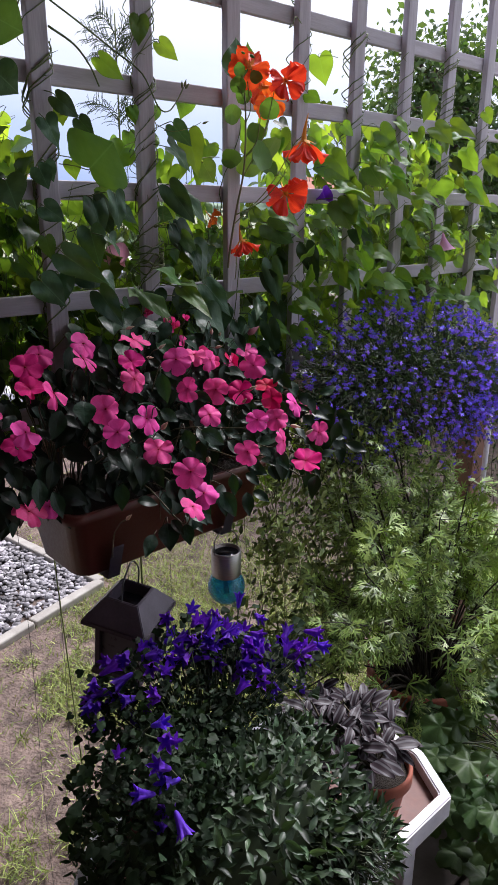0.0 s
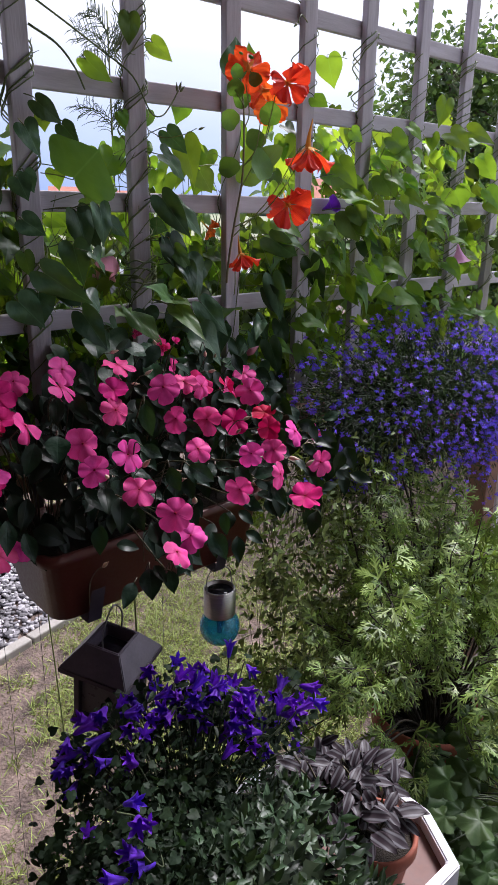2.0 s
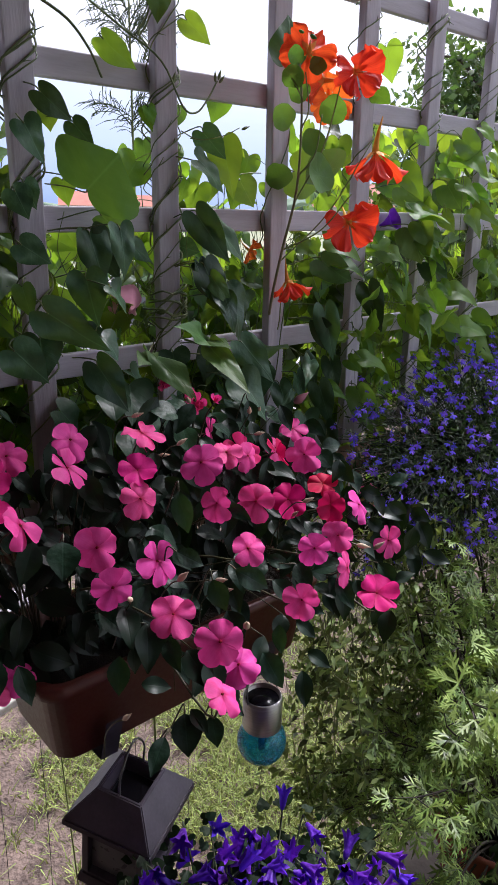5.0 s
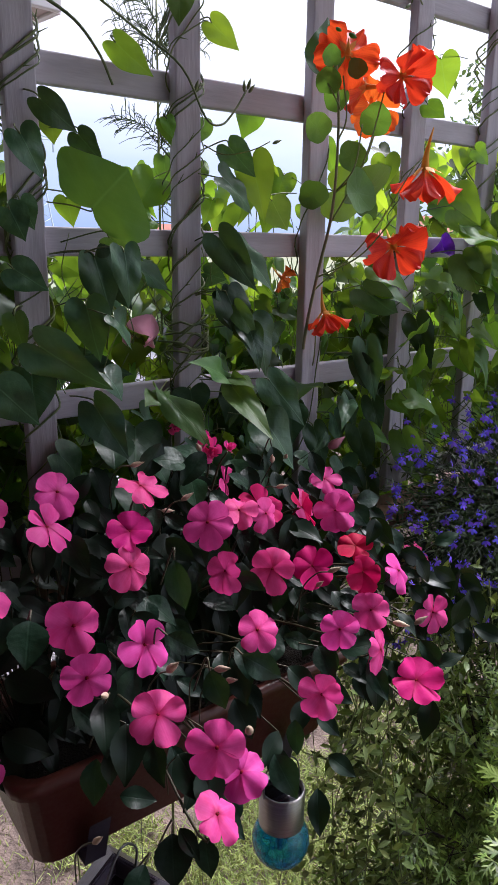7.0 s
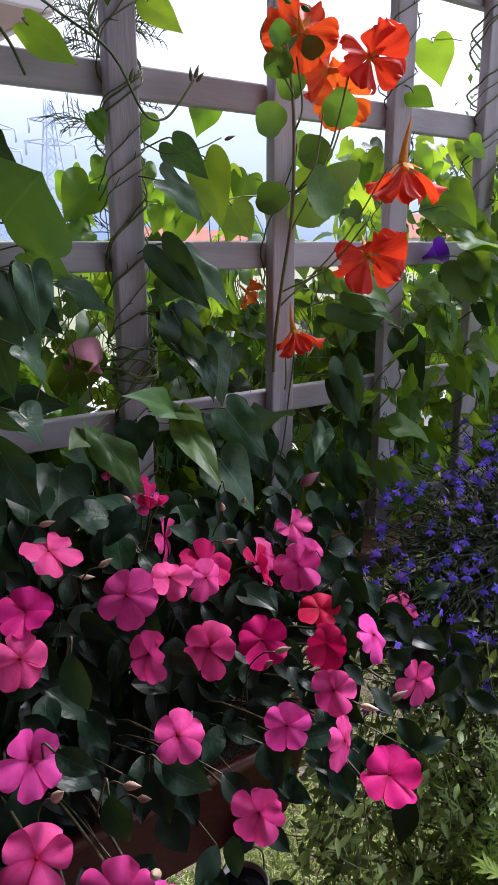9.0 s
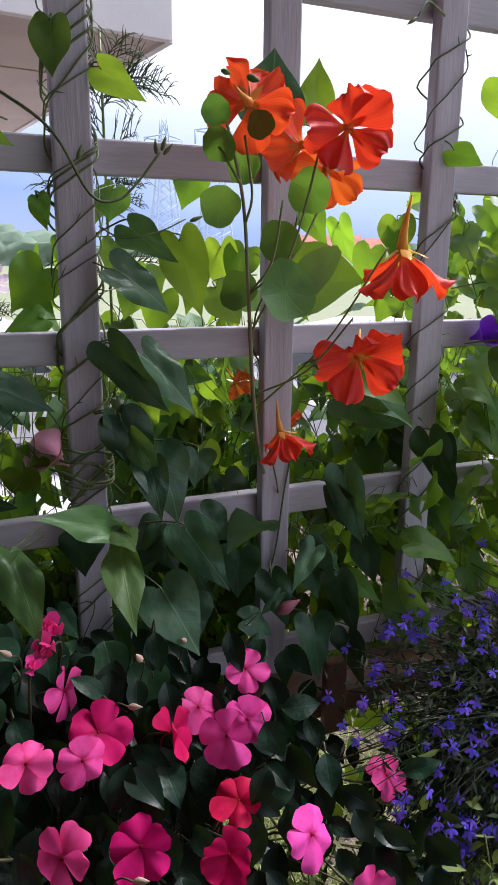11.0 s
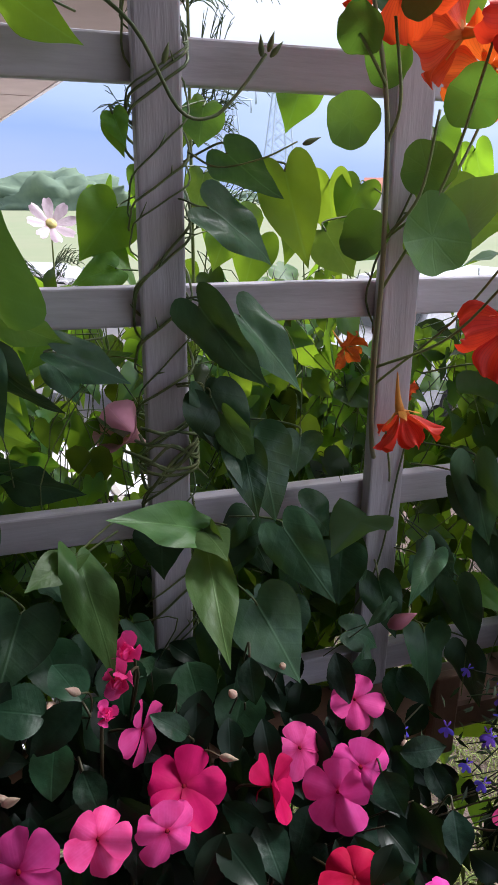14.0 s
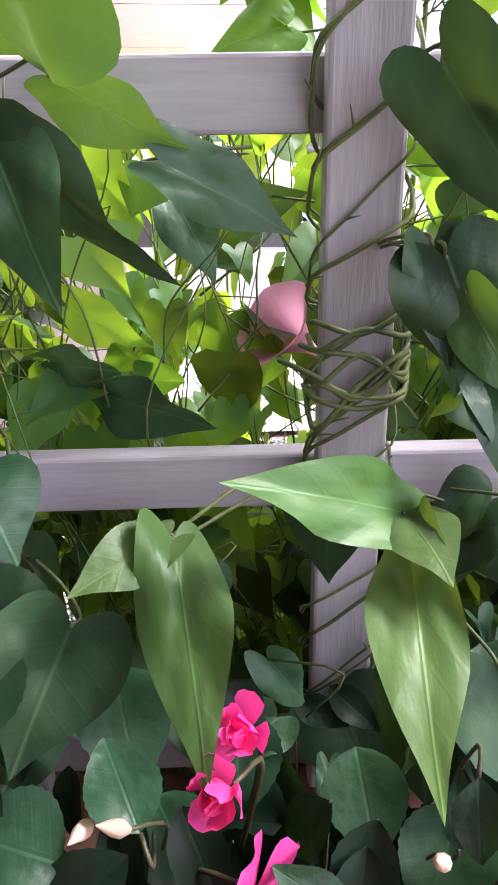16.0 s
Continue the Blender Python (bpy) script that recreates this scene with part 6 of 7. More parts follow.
rest = Pile()
r = random.Random(77)
tally = 0
for k in range(560):
    a, b = r.choice(all_flowers), r.choice(all_flowers)
    u = r.random() * 0.5
    p = Vector(a[:3]).lerp(Vector(b[:3]), u if (Vector(a[:3]) - Vector(b[:3])).length < 0.22 else 0.0)
    away = (p - Vector((0.6, 0.35, 1.5))).normalized()
    p = p + away * r.uniform(0.022, 0.11) + Vector((r.gauss(0, 0.035), r.gauss(0, 0.025), r.gauss(-0.012, 0.03)))
    if p.z < 0.95 or p.y > 1.345 or (p.z > 1.2 and p.y > 1.24) or covers(p):
        continue
    n = facing(p, 0.3, r, 0.45, Vector((0.6, 0.35, 1.5)))
    tip = Vector((r.gauss(0, 0.6), r.gauss(-0.5, 0.4), -0.75 + r.gauss(0, 0.35)))
    m = orient(p, n, tip, r.uniform(0.034, 0.057))
    if tally < 280 and k % 2 == 0:
        tally += 1
        part("leaf", IMP_ME[k % 5], None, impatiens, m=m)
    else:
        rest.add(*IMP[k % 5], m)
    if k % 3 == 0:
        root = Vector((min(1.25, max(0.82, p.x)), 1.23, 0.93))
        sprigs.tube(smooth_line([m.translation, p.lerp(root, 0.5) + Vector((0, 0.01, 0.02)), root], 3), 0.0008, 4, 2.0)
for k in range(130):
    p = Vector((r.uniform(0.66, 1.16), r.uniform(1.12, 1.23), 0))
    p.z = r.uniform(0.955, 1.14) if p.x < 0.98 else r.uniform(1.0, 1.12)
    if covers(p):
        continue
    rest.add(*IMP[k % 5], orient(p, facing(p, 0.3, r, 0.3, Vector((0.6, 0.35, 1.5))), (r.gauss(0, 0.5), r.gauss(-0.4, 0.3), -0.9), r.uniform(0.04, 0.066)))
for k in range(120):
    p = Vector((r.uniform(0.82, 1.30), r.uniform(1.20, 1.345), r.uniform(1.03, 1.235)))
    if covers(p):
        continue
    rest.add(*IMP[k % 5], orient(p, facing(p, 0.35, r, 0.25, Vector((0.9, 0.5, 1.6))), (r.gauss(0, 0.6), r.gauss(-0.4, 0.3), -0.8), r.uniform(0.04, 0.062)))
for k in range(64):
    p = Vector((r.uniform(1.18, 1.48), r.uniform(1.02, 1.30), 0))
    p.z = 1.12 - 0.35 * max(0, p.x - 1.25) - 0.25 * max(0, 1.15 - p.y) + r.gauss(-0.03, 0.03)
    if covers(p):
        continue
    rest.add(*IMP[k % 5], orient(p, facing(p, 0.4, r, 0.4, Vector((0.6, 0.35, 1.5))), (r.gauss(0.3, 0.5), r.gauss(-0.4, 0.3), -0.8), r.uniform(0.035, 0.06)))
# outer leaves that hang over the box and some that show against the lattice
for x, y, z, s, tx, tz in ((0.70, 1.08, 1.04, 0.055, -0.2, -1), (0.735, 1.10, 1.00, 0.05, 0.1, -1), (0.93, 1.05, 0.965, 0.05, 0.1, -1), (0.975, 1.03, 0.915, 0.055, 0.3, -1), (1.0, 1.03, 0.91, 0.05, 0.6, -0.8),
                           (1.19, 1.0, 1.0, 0.05, 0.4, -1), (1.06, 1.18, 1.255, 0.055, -0.5, -0.4), (1.01, 1.2, 1.27, 0.06, -0.6, -0.6), (1.03, 1.2, 1.232, 0.06, 0.2, -1), (1.30, 1.25, 1.2, 0.05, 0.3, -1), (1.47, 1.13, 1.045, 0.045, 0.6, 0.1)):
    part("leaf", IMP_ME[int(s * 1000) % 5], None, impatiens, m=orient((x, y, z + 0.02), facing((x, y, z), 0.2, r, 0.2), (tx, -0.1, tz), s))
for x, y, z, s, tx in ((0.985, 1.29, 1.262, 0.062, -0.2), (1.035, 1.30, 1.235, 0.058, 0.1), (1.235, 1.31, 1.235, 0.066, 0.5), (1.245, 1.30, 1.212, 0.055, 0.3), (1.10, 1.30, 1.205, 0.055, 0.0), (0.99, 1.25, 1.21, 0.06, -0.3), (1.16, 1.27, 1.205, 0.05, 0.2), (1.06, 1.25, 1.20, 0.05, 0.4), (1.21, 1.25, 1.185, 0.055, -0.3)):
    if not covers(Vector((x, y, z))):
        part("leaf", BROAD_ME[int(x * 100) % 3], None, impatiens, "broad round green leaf", orient((x, y, z + 0.02), facing((x, y, z), 0.2, r, 0.35, Vector((1.08, 0.95, 1.55))), (tx, -0.15, -1), s))
# single large leaves among the flowers
def garden_leaf(group, base, tip, width, turn, side, k=[0]):
    """A leaf of the impatiens from its stalk to its tip, of that width."""
    k[0] += 1
    base, tip = Vector(base), Vector(tip)
    axis = tip - base
    size = axis.length
    axis.normalize()
    n = side - (base + tip) / 2
    n = Matrix.Rotation(radians(turn), 3, axis) @ (n - n.dot(axis) * axis).normalized()
    wide = 0.86 if group is BROAD_ME else 0.64
    part("leaf", group[k[0] % len(group)], None, impatiens, m=orient(base, n, axis, size) @ Matrix.Diagonal((width / (size * wide), 1, 1, 1)))
    sprigs.tube(smooth_line([base, base - axis * 0.012 - n * 0.006, base + Vector((0, 0.03, -0.04))], 4), 0.0011, 5)


garden_leaf(BROAD_ME, (1.034, 1.185, 1.265), (0.995, 1.190, 1.279), 0.043, 10, CLOSE)
garden_leaf(BROAD_ME, (1.061, 1.200, 1.260), (1.042, 1.235, 1.278), 0.032, 10, CLOSE)
garden_leaf(BROAD_ME, (1.039, 1.180, 1.245), (1.030, 1.150, 1.220), 0.035, 20, CLOSE)
garden_leaf(IMP_ME, (1.056, 1.160, 1.230), (1.065, 1.130, 1.212), 0.027, 10, CLOSE)
garden_leaf(IMP_ME, (1.203, 1.230, 1.201), (1.202, 1.235, 1.243), 0.021, 15, CLOSE)
garden_leaf(BROAD_ME, (1.144, 1.200, 1.205), (1.117, 1.200, 1.233), 0.021, 10, CLOSE)
garden_leaf(IMP_ME, (1.187, 1.140, 1.158), (1.195, 1.100, 1.145), 0.033, -15, CLOSE)
garden_leaf(IMP_ME, (1.367, 1.180, 1.135), (1.376, 1.150, 1.107), 0.029, 0, MIDDLE)
garden_leaf(IMP_ME, (1.307, 1.160, 1.157), (1.314, 1.130, 1.135), 0.036, 10, MIDDLE)
garden_leaf(IMP_ME, (1.371, 1.140, 1.114), (1.365, 1.110, 1.084), 0.036, -10, MIDDLE)
garden_leaf(IMP_ME, (1.207, 1.230, 1.248), (1.206, 1.210, 1.210), 0.027, 10, MIDDLE)
garden_leaf(IMP_ME, (0.932, 1.040, 1.215), (0.930, 1.020, 1.164), 0.027, 10, FAR_SIDE)
garden_leaf(IMP_ME, (0.930, 0.970, 1.124), (0.935, 0.950, 1.088), 0.032, 10, FAR_SIDE)
garden_leaf(IMP_ME, (0.992, 1.000, 1.104), (1.026, 0.970, 1.077), 0.034, 0, FAR_SIDE)
garden_leaf(IMP_ME, (0.900, 1.000, 1.159), (0.926, 0.980, 1.140), 0.028, 0, FAR_SIDE)
garden_leaf(IMP_ME, (0.786, 1.060, 1.184), (0.770, 1.030, 1.157), 0.042, 0, FAR_SIDE)
garden_leaf(IMP_ME, (0.879, 0.960, 0.964), (0.864, 0.930, 0.930), 0.038, 0, FAR_SIDE)
garden_leaf(IMP_ME, (0.905, 0.940, 0.961), (0.898, 0.920, 0.929), 0.030, 10, FAR_SIDE)
garden_leaf(IMP_ME, (0.854, 0.980, 1.075), (0.849, 0.970, 1.053), 0.029, 0, FAR_SIDE)
garden_leaf(IMP_ME, (0.843, 0.950, 0.956), (0.810, 0.930, 0.934), 0.030, 0, FAR_SIDE)
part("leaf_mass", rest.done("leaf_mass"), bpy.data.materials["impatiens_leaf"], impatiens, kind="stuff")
part("stem_tangle", sprigs.done("stem_tangle"), red_stem, impatiens, "thin reddish-green stems", kind="stuff")
bud_stalks = Pile()
BUD_ME = lathe("bud", [(0.0, 0.0), (0.09, 0.08), (0.19, 0.32), (0.17, 0.55), (0.08, 0.82), (0.02, 1.0), (0.0, 1.02)], 9)
BUD_ME.materials.append(bud_mat)
for k, (x, y, z) in enumerate(((0.96, 1.19, 1.272), (1.0, 1.14, 1.235), (0.99, 1.17, 1.215), (0.955, 1.0, 1.10), (0.965, 0.995, 1.085), (0.95, 0.93, 1.07), (1.13, 1.02, 1.155), (1.14, 1.05, 1.12), (1.23, 1.0, 1.065), (1.36, 1.21, 1.135), (1.245, 1.245, 1.22), (1.185, 1.2, 1.235),
                               (0.83, 0.99, 1.125), (0.89, 0.985, 1.13), (0.92, 0.99, 1.02), (0.80, 0.97, 0.99), (1.04, 1.21, 1.255), (1.06, 1.19, 1.275), (1.16, 1.16, 1.215), (1.4, 1.11, 1.05), (1.31, 1.03, 1.02))):
    rr = random.Random(k)
    aim = Vector((rr.gauss(0.2, 0.5), -0.5, rr.uniform(-0.2, 0.9))).normalized()
    q = Vector((x, y, z))
    part("bud", BUD_ME, None, impatiens, "pale pink bud", orient(q, aim, (1, 0, 0), rr.uniform(0.016, 0.024)))
    bud_stalks.tube(smooth_line([q + aim * 0.001, q - aim * 0.012 + Vector((0, 0.004, 0)), q - aim * 0.015 + Vector((0, 0.025, -0.03)), q + Vector((0, 0.05, -0.09))], 4), 0.0009, 5)
part("stalk_tangle", bud_stalks.done("stalk_tangle"), red_stem, impatiens, kind="stuff")

# ---- lobelia box farther along the railing ----
lob_box = thing("balcony_box", (2.03, 1.24, 0.83), "dark brown balcony box under the blue lobelia", "planter box")
part("trough", trough(1.78, 2.28, 1.16, 1.32, 0.84, 0.98), terracotta_plastic, lob_box)
part("soil", block("soil", 1.785, 2.275, 1.165, 1.315, 0.90, 0.955, 0.006), soil, lob_box, "dark potting soil")
lobelia = thing("lobelia", (2.03, 1.24, 0.95), "bushy trailing lobelia with many small blue-violet flowers", "flower plant")
green, blue = Pile(), Pile()
five = Pile()
for k, (ang, w, ln) in enumerate(((0, 0.5, 0.9), (48, 0.5, 0.85), (-48, 0.5, 0.85), (150, 0.24, 0.6), (-150, 0.24, 0.6))):
    five.add(*petal(w, ln, -0.1, 0.0, 0.03, k, 2, 2), Matrix.Rotation(radians(180 + ang), 4, "Z"))
LOB = five.done("flower")
LOB.materials.append(blue_petal)
r = random.Random(5)
placed = 0
for k in range(3600):
    u, v = r.uniform(-1, 1), r.random()
    cx = 1.97 + 0.53 * u + r.gauss(0, 0.03)
    env = math.sqrt(max(0.2, 1 - 0.72 * u * u))
    ang = radians(r.uniform(-75, 160))
    rad = 0.9 + r.gauss(0, 0.09) if r.random() < 0.75 else r.uniform(0.3, 0.9)
    p = Vector((cx, 1.22 - 0.19 * env * math.cos(ang * 0.75) * rad, 1.03 + 0.25 * env * math.sin(ang * 0.55 - 0.3) * rad))
    p.z -= 0.08 * (1 - env) + (0.16 * r.random() if u > 0.0 and v > 0.55 else 0)
    if p.y > 1.375:
        continue
    root = Vector((min(2.27, max(1.79, 2.04 + 0.3 * u)), 1.24, 0.96))
    mid = p.lerp(root, 0.45) + Vector((r.gauss(0, 0.02), r.gauss(0, 0.02), 0.035))
    if k % 2 == 0:
        green.tube(smooth_line([root, mid, p], 3), 0.0011, 3, 0.6)
    for j in range(3):
        q = p.lerp(mid, 0.15 + 0.3 * j) + Vector((r.gauss(0, 0.012), r.gauss(0, 0.012), r.gauss(0, 0.012)))
        d = Vector((r.gauss(0, 1), r.gauss(-0.4, 1), r.gauss(0.1, 0.8)))
        green.add(*leaf_quad(1, 0.22, 0.15), [(0, 0), (-0.1, 0.4), (0.1, 0.4), (0, 1)], orient(q, (r.gauss(0, 1), -0.6, 0.6), d, r.uniform(0.012, 0.022)))
    bloom = (0.85 if u > 0.15 else 0.36) * (1.25 if noise.noise(p * 16) > -0.05 else 0.3)
    if rad > 0.72 and r.random() < bloom:
        n = facing(p, 0.45, r, 0.25)
        m = orient(p, n, (r.gauss(0, 0.4), 0, 1), r.uniform(0.0088, 0.0122))
        if placed < 290:
            placed += 1
            part("flower", LOB, None, lobelia, m=m)
        else:
            blue.add(five.v, five.f, five.u, m)
for k in range(3200):
    q = Vector((r.uniform(1.56, 1.90), r.uniform(1.08, 1.33), 0))
    q.z = r.uniform(0.80, 1.00 + 0.35 * (q.x - 1.5))
    green.add(*leaf_quad(1, 0.24, 0.15), [(0, 0), (-0.1, 0.4), (0.1, 0.4), (0, 1)], orient(q, (r.gauss(0, 1), -0.6, 0.6), (r.gauss(0, 1), r.gauss(-0.4, 1), r.gauss(0.1, 0.8)), r.uniform(0.014, 0.026)))
    if k % 5 == 0:
        green.tube(smooth_line([(1.82, 1.24, 0.96), q.lerp(Vector((1.82, 1.24, 0.97)), 0.5) + Vector((0, 0, 0.03)), q], 3), 0.001, 3, 0.6)
part("foliage", green.done("foliage"), lobelia_green, lobelia, "fine dark green stems and narrow leaves", kind="stuff")
part("flower_mass", blue.done("flower_mass"), blue_rest, lobelia, "small blue-violet flowers", kind="stuff")

# ---- solar lights hanging under the box ----
lamp = thing("solar_ball_light", (1.164, 1.13, 0.61), "hanging solar light with a cracked blue glass ball and steel cap", "garden light")
lm = Matrix.Translation((1.164, 1.13, 0.655))
ball = lathe("glass_ball", [(0.0, -0.044)] + [(0.044 * math.cos(radians(a)), 0.044 * math.sin(radians(a))) for a in range(-80, 52, 11)] + [(0.027, 0.036), (0.025, 0.036)] + [(0.0428 * math.cos(radians(a)), 0.0428 * math.sin(radians(a))) for a in range(48, -84, -11)] + [(0.0, -0.0428)], 36)
part("glass_ball", ball, blue_glass, lamp, "cracked turquoise blue glass ball", lm)
part("cap", lathe("cap", [(0.026, 0.030), (0.034, 0.032), (0.0345, 0.034), (0.0345, 0.092), (0.033, 0.094), (0.031, 0.094), (0.030, 0.084), (0.0, 0.084)], 36), brushed_steel, lamp, "brushed steel cap", lm)
part("solar_cell", lathe("solar_cell", [(0.0, 0.087), (0.029, 0.087), (0.0295, 0.084)], 28), panel_glass, lamp, "black solar cell", lm)
hook = smooth_line([(-0.034, 0, 0.09), (-0.03, 0.004, 0.125), (0, 0.008, 0.142), (0.03, 0.004, 0.125), (0.034, 0, 0.09)], 6)
part("hanger", mesh("hanger", *tube_data(hook, 0.0013, 6)), wire_mat, lamp, "thin wire hanger", lm)
part("core", lathe("core", [(0.0, -0.02), (0.006, -0.018), (0.008, 0.03), (0.0, 0.032)], 10), white_paint, lamp, m=lm)

lantern = thing("solar_lantern", (0.872, 1.085, 0.56), "dark plastic hanging solar lantern with a sloping square roof", "garden light")
tl_m = Matrix.Translation((0.885, 1.108, 0.728)) @ Matrix.Rotation(radians(28), 4, "Z") @ Matrix.Rotation(radians(7), 4, "X") @ Matrix.Rotation(radians(-4), 4, "Y")


def frustum(name, w0, w1, z0, z1, bevel=0.003):
    bm = bmesh.new()
    lo = [bm.verts.new((sx * w0, sy * w0, z0)) for sx, sy in ((-1, -1), (1, -1), (1, 1), (-1, 1))]
    hi = [bm.verts.new((sx * w1, sy * w1, z1)) for sx, sy in ((-1, -1), (1, -1), (1, 1), (-1, 1))]
    bm.faces.new(lo[::-1])
    bm.faces.new(hi)
    for k in range(4):
        bm.faces.new((lo[k], lo[(k + 1) % 4], hi[(k + 1) % 4], hi[k]))
    bmesh.ops.bevel(bm, geom=bm.edges[:], offset=bevel, segments=2, affect="EDGES")
    return from_bm(name, bm)


bm = bmesh.new()
rings = [[bm.verts.new((sx * w, sy * w, z)) for sx, sy in ((-1, -1), (1, -1), (1, 1), (-1, 1))] for w, z in ((0.070, -0.012), (0.036, 0.032), (0.031, 0.032), (0.028, 0.006))]
for lo, hi in zip(rings, rings[1:]):
    for k in range(4):
        bm.faces.new((lo[k], lo[(k + 1) % 4], hi[(k + 1) % 4], hi[k]))
bm.faces.new(rings[0][::-1])
bm.faces.new(rings[3])
bmesh.ops.bevel(bm, geom=bm.edges[:], offset=0.0015, segments=2, affect="EDGES")
part("roof", from_bm("roof", bm), black_plastic, lantern, "dark sloping roof with a square recess", tl_m)
part("eave_rim", frustum("eave_rim", 0.072, 0.0705, -0.024, -0.0125, 0.002), black_plastic, lantern, m=tl_m)
part("solar_panel", block("solar_panel", -0.0265, 0.0265, -0.0265, 0.0265, 0.0062, 0.0085, 0.001), panel_glass, lantern, "small black solar panel", tl_m)
for sx in (-1, 1):
    for sy in (-1, 1):
        part("corner_post", block("corner_post", sx * 0.045 - 0.006, sx * 0.045 + 0.006, sy * 0.045 - 0.006, sy * 0.045 + 0.006, -0.135, -0.024, 0.002), black_plastic, lantern, m=tl_m)
part("glass_box", block("glass_box", -0.041, 0.041, -0.041, 0.041, -0.13, -0.026, 0.002), milky, lantern, "milky plastic panes", tl_m)
part("base", frustum("base", 0.058, 0.052, -0.155, -0.1355), black_plastic, lantern, m=tl_m)
part("handle", mesh("handle", *tube_data(smooth_line([(-0.0335, 0, 0.031), (-0.032, 0, 0.07), (0, 0, 0.105), (0.032, 0, 0.07), (0.0335, 0, 0.031)], 6), 0.0016, 6)), wire_mat, lantern, "bent wire handle", tl_m)

# ---- white plant table with pots ----
table = thing("plant_table", (0.98, 0.79, 0.0), "white painted octagonal plant table with a raised rim", "table")
outer = [(0.60, 0.68), (0.69, 0.575), (1.295, 0.575), (1.36, 0.69), (1.36, 0.90), (1.28, 1.0), (0.70, 1.0), (0.60, 0.90)]


def outline_frame(name, pts, inset, z0, z1):
    c = Vector((sum(p[0] for p in pts) / len(pts), sum(p[1] for p in pts) / len(pts)))
    inner = []
    n = len(pts)
    for k in range(n):
        a, b, d = Vector(pts[k - 1]), Vector(pts[k]), Vector(pts[(k + 1) % n])
        e1, e2 = (b - a).normalized(), (d - b).normalized()
        n1, n2 = Vector((-e1.y, e1.x)), Vector((-e2.y, e2.x))
        mid = (n1 + n2).normalized()
        inner.append(b + mid * inset / max(0.4, mid.dot(n1)))
    verts = [(p[0], p[1], z0) for p in pts] + [(p[0], p[1], z1) for p in pts] + [(p[0], p[1], z1) for p in inner] + [(p[0], p[1], z0) for p in inner]
    faces = []
    for k in range(n):
        j = (k + 1) % n
        faces += [(k, j, n + j, n + k), (n + k, n + j, 2 * n + j, 2 * n + k), (2 * n + k, 2 * n + j, 3 * n + j, 3 * n + k), (3 * n + k, 3 * n + j, j, k)]
    bm = bmesh.new()
    tmp = mesh(name, verts, faces, None, False)
    bm.from_mesh(tmp)
    bpy.data.meshes.remove(tmp)
    bmesh.ops.bevel(bm, geom=bm.edges[:], offset=0.003, segments=2, affect="EDGES")
    return from_bm(name, bm)


part("rim", outline_frame("rim", outer, 0.022, 0.30, 0.352), white_paint, table, "white raised rim")
tray = [(x * 0.965 + 0.035 * 0.98, y * 0.965 + 0.035 * 0.79) for x, y in outer]
part("tabletop", mesh("tabletop", [(x, y, 0.304) for x, y in tray] + [(x, y, 0.322) for x, y in tray], [tuple(range(7, -1, -1)), tuple(range(8, 16))] + [(k, (k + 1) % 8, 8 + (k + 1) % 8, 8 + k) for k in range(8)], None, False), tray_brown, table, "brown table board")
for x, y in ((1.27, 0.66), (1.27, 0.92), (0.68, 0.66), (0.68, 0.92)):
    part("leg", block("leg", x - 0.02, x + 0.02, y - 0.02, y + 0.02, 0.0, 0.30, 0.003), white_paint, table)
part("stretcher", block("stretcher", 1.262, 1.278, 0.68, 0.9, 0.10, 0.135, 0.003), white_paint, table)


def flower_pot(at, r0, r1, h, material, label):
    p = thing("flower_pot", at, label, "flower pot")
    m = Matrix.Translation(at)
    part("body", lathe("body", [(0.0, 0.0), (r0 * 0.9, 0.0), (r0, 0.006), (r1 * 0.93, h * 0.76), (r1 * 1.02, h * 0.765), (r1 * 1.05, h * 0.8), (r1 * 1.05, h * 0.97), (r1 * 1.02, h), (r1 * 0.96, h), (r1 * 0.93, h * 0.97), (r1 * 0.9, h * 0.85)], 40), material, p, m=m)
    part("soil", lathe("soil", [(0.0, h * 0.9), (r1 * 0.5, h * 0.91), (r1 * 0.92, h * 0.87)], 24), soil, p, "dark potting soil", m)
    return p


flower_pot(Vector((1.165, 0.68, 0.323)), 0.052, 0.072, 0.125, terracotta, "orange clay pot holding the striped trailing plant")
flower_pot(Vector((0.80, 0.80, 0.323)), 0.085, 0.115, 0.20, terracotta_plastic, "brown plastic pot hidden under the bellflower")

# silver-striped trailing plant
zebra = thing("tradescantia", (1.165, 0.68, 0.44), "purple-silver striped trailing tradescantia in a clay pot", "pot plant")
ZEB = [made("leaf", oval_leaf(30 + k, 0.50, 0.30, 0.16, 6, 9, 0.8), zebra_leaf) for k in range(4)]
zs = Pile()
r = random.Random(12)
for k in range(105):
    ang, rad = r.random() * 6.3, 0.105 * math.sqrt(r.random())
    p = Vector((1.14 + rad * 0.95 * math.cos(ang), 0.728 + rad * 0.9 * math.sin(ang), 0.487 + 0.06 * (1 - (rad / 0.12) ** 2) + r.gauss(0, 0.014)))
    tip = Vector((math.cos(ang) + r.gauss(0, 0.9), math.sin(ang) + r.gauss(0, 0.9), r.gauss(0.35, 0.5)))
    part("leaf", ZEB[k % 4], None, zebra, m=orient(p, facing(p, 0.5, r, 0.7), tip, r.uniform(0.038, 0.056)))
    if k % 3 == 0:
        zs.tube(smooth_line([(1.165, 0.68, 0.43), p.lerp(Vector((1.165, 0.68, 0.44)), 0.5) + Vector((0, 0, 0.02)), p], 3), 0.002, 5)
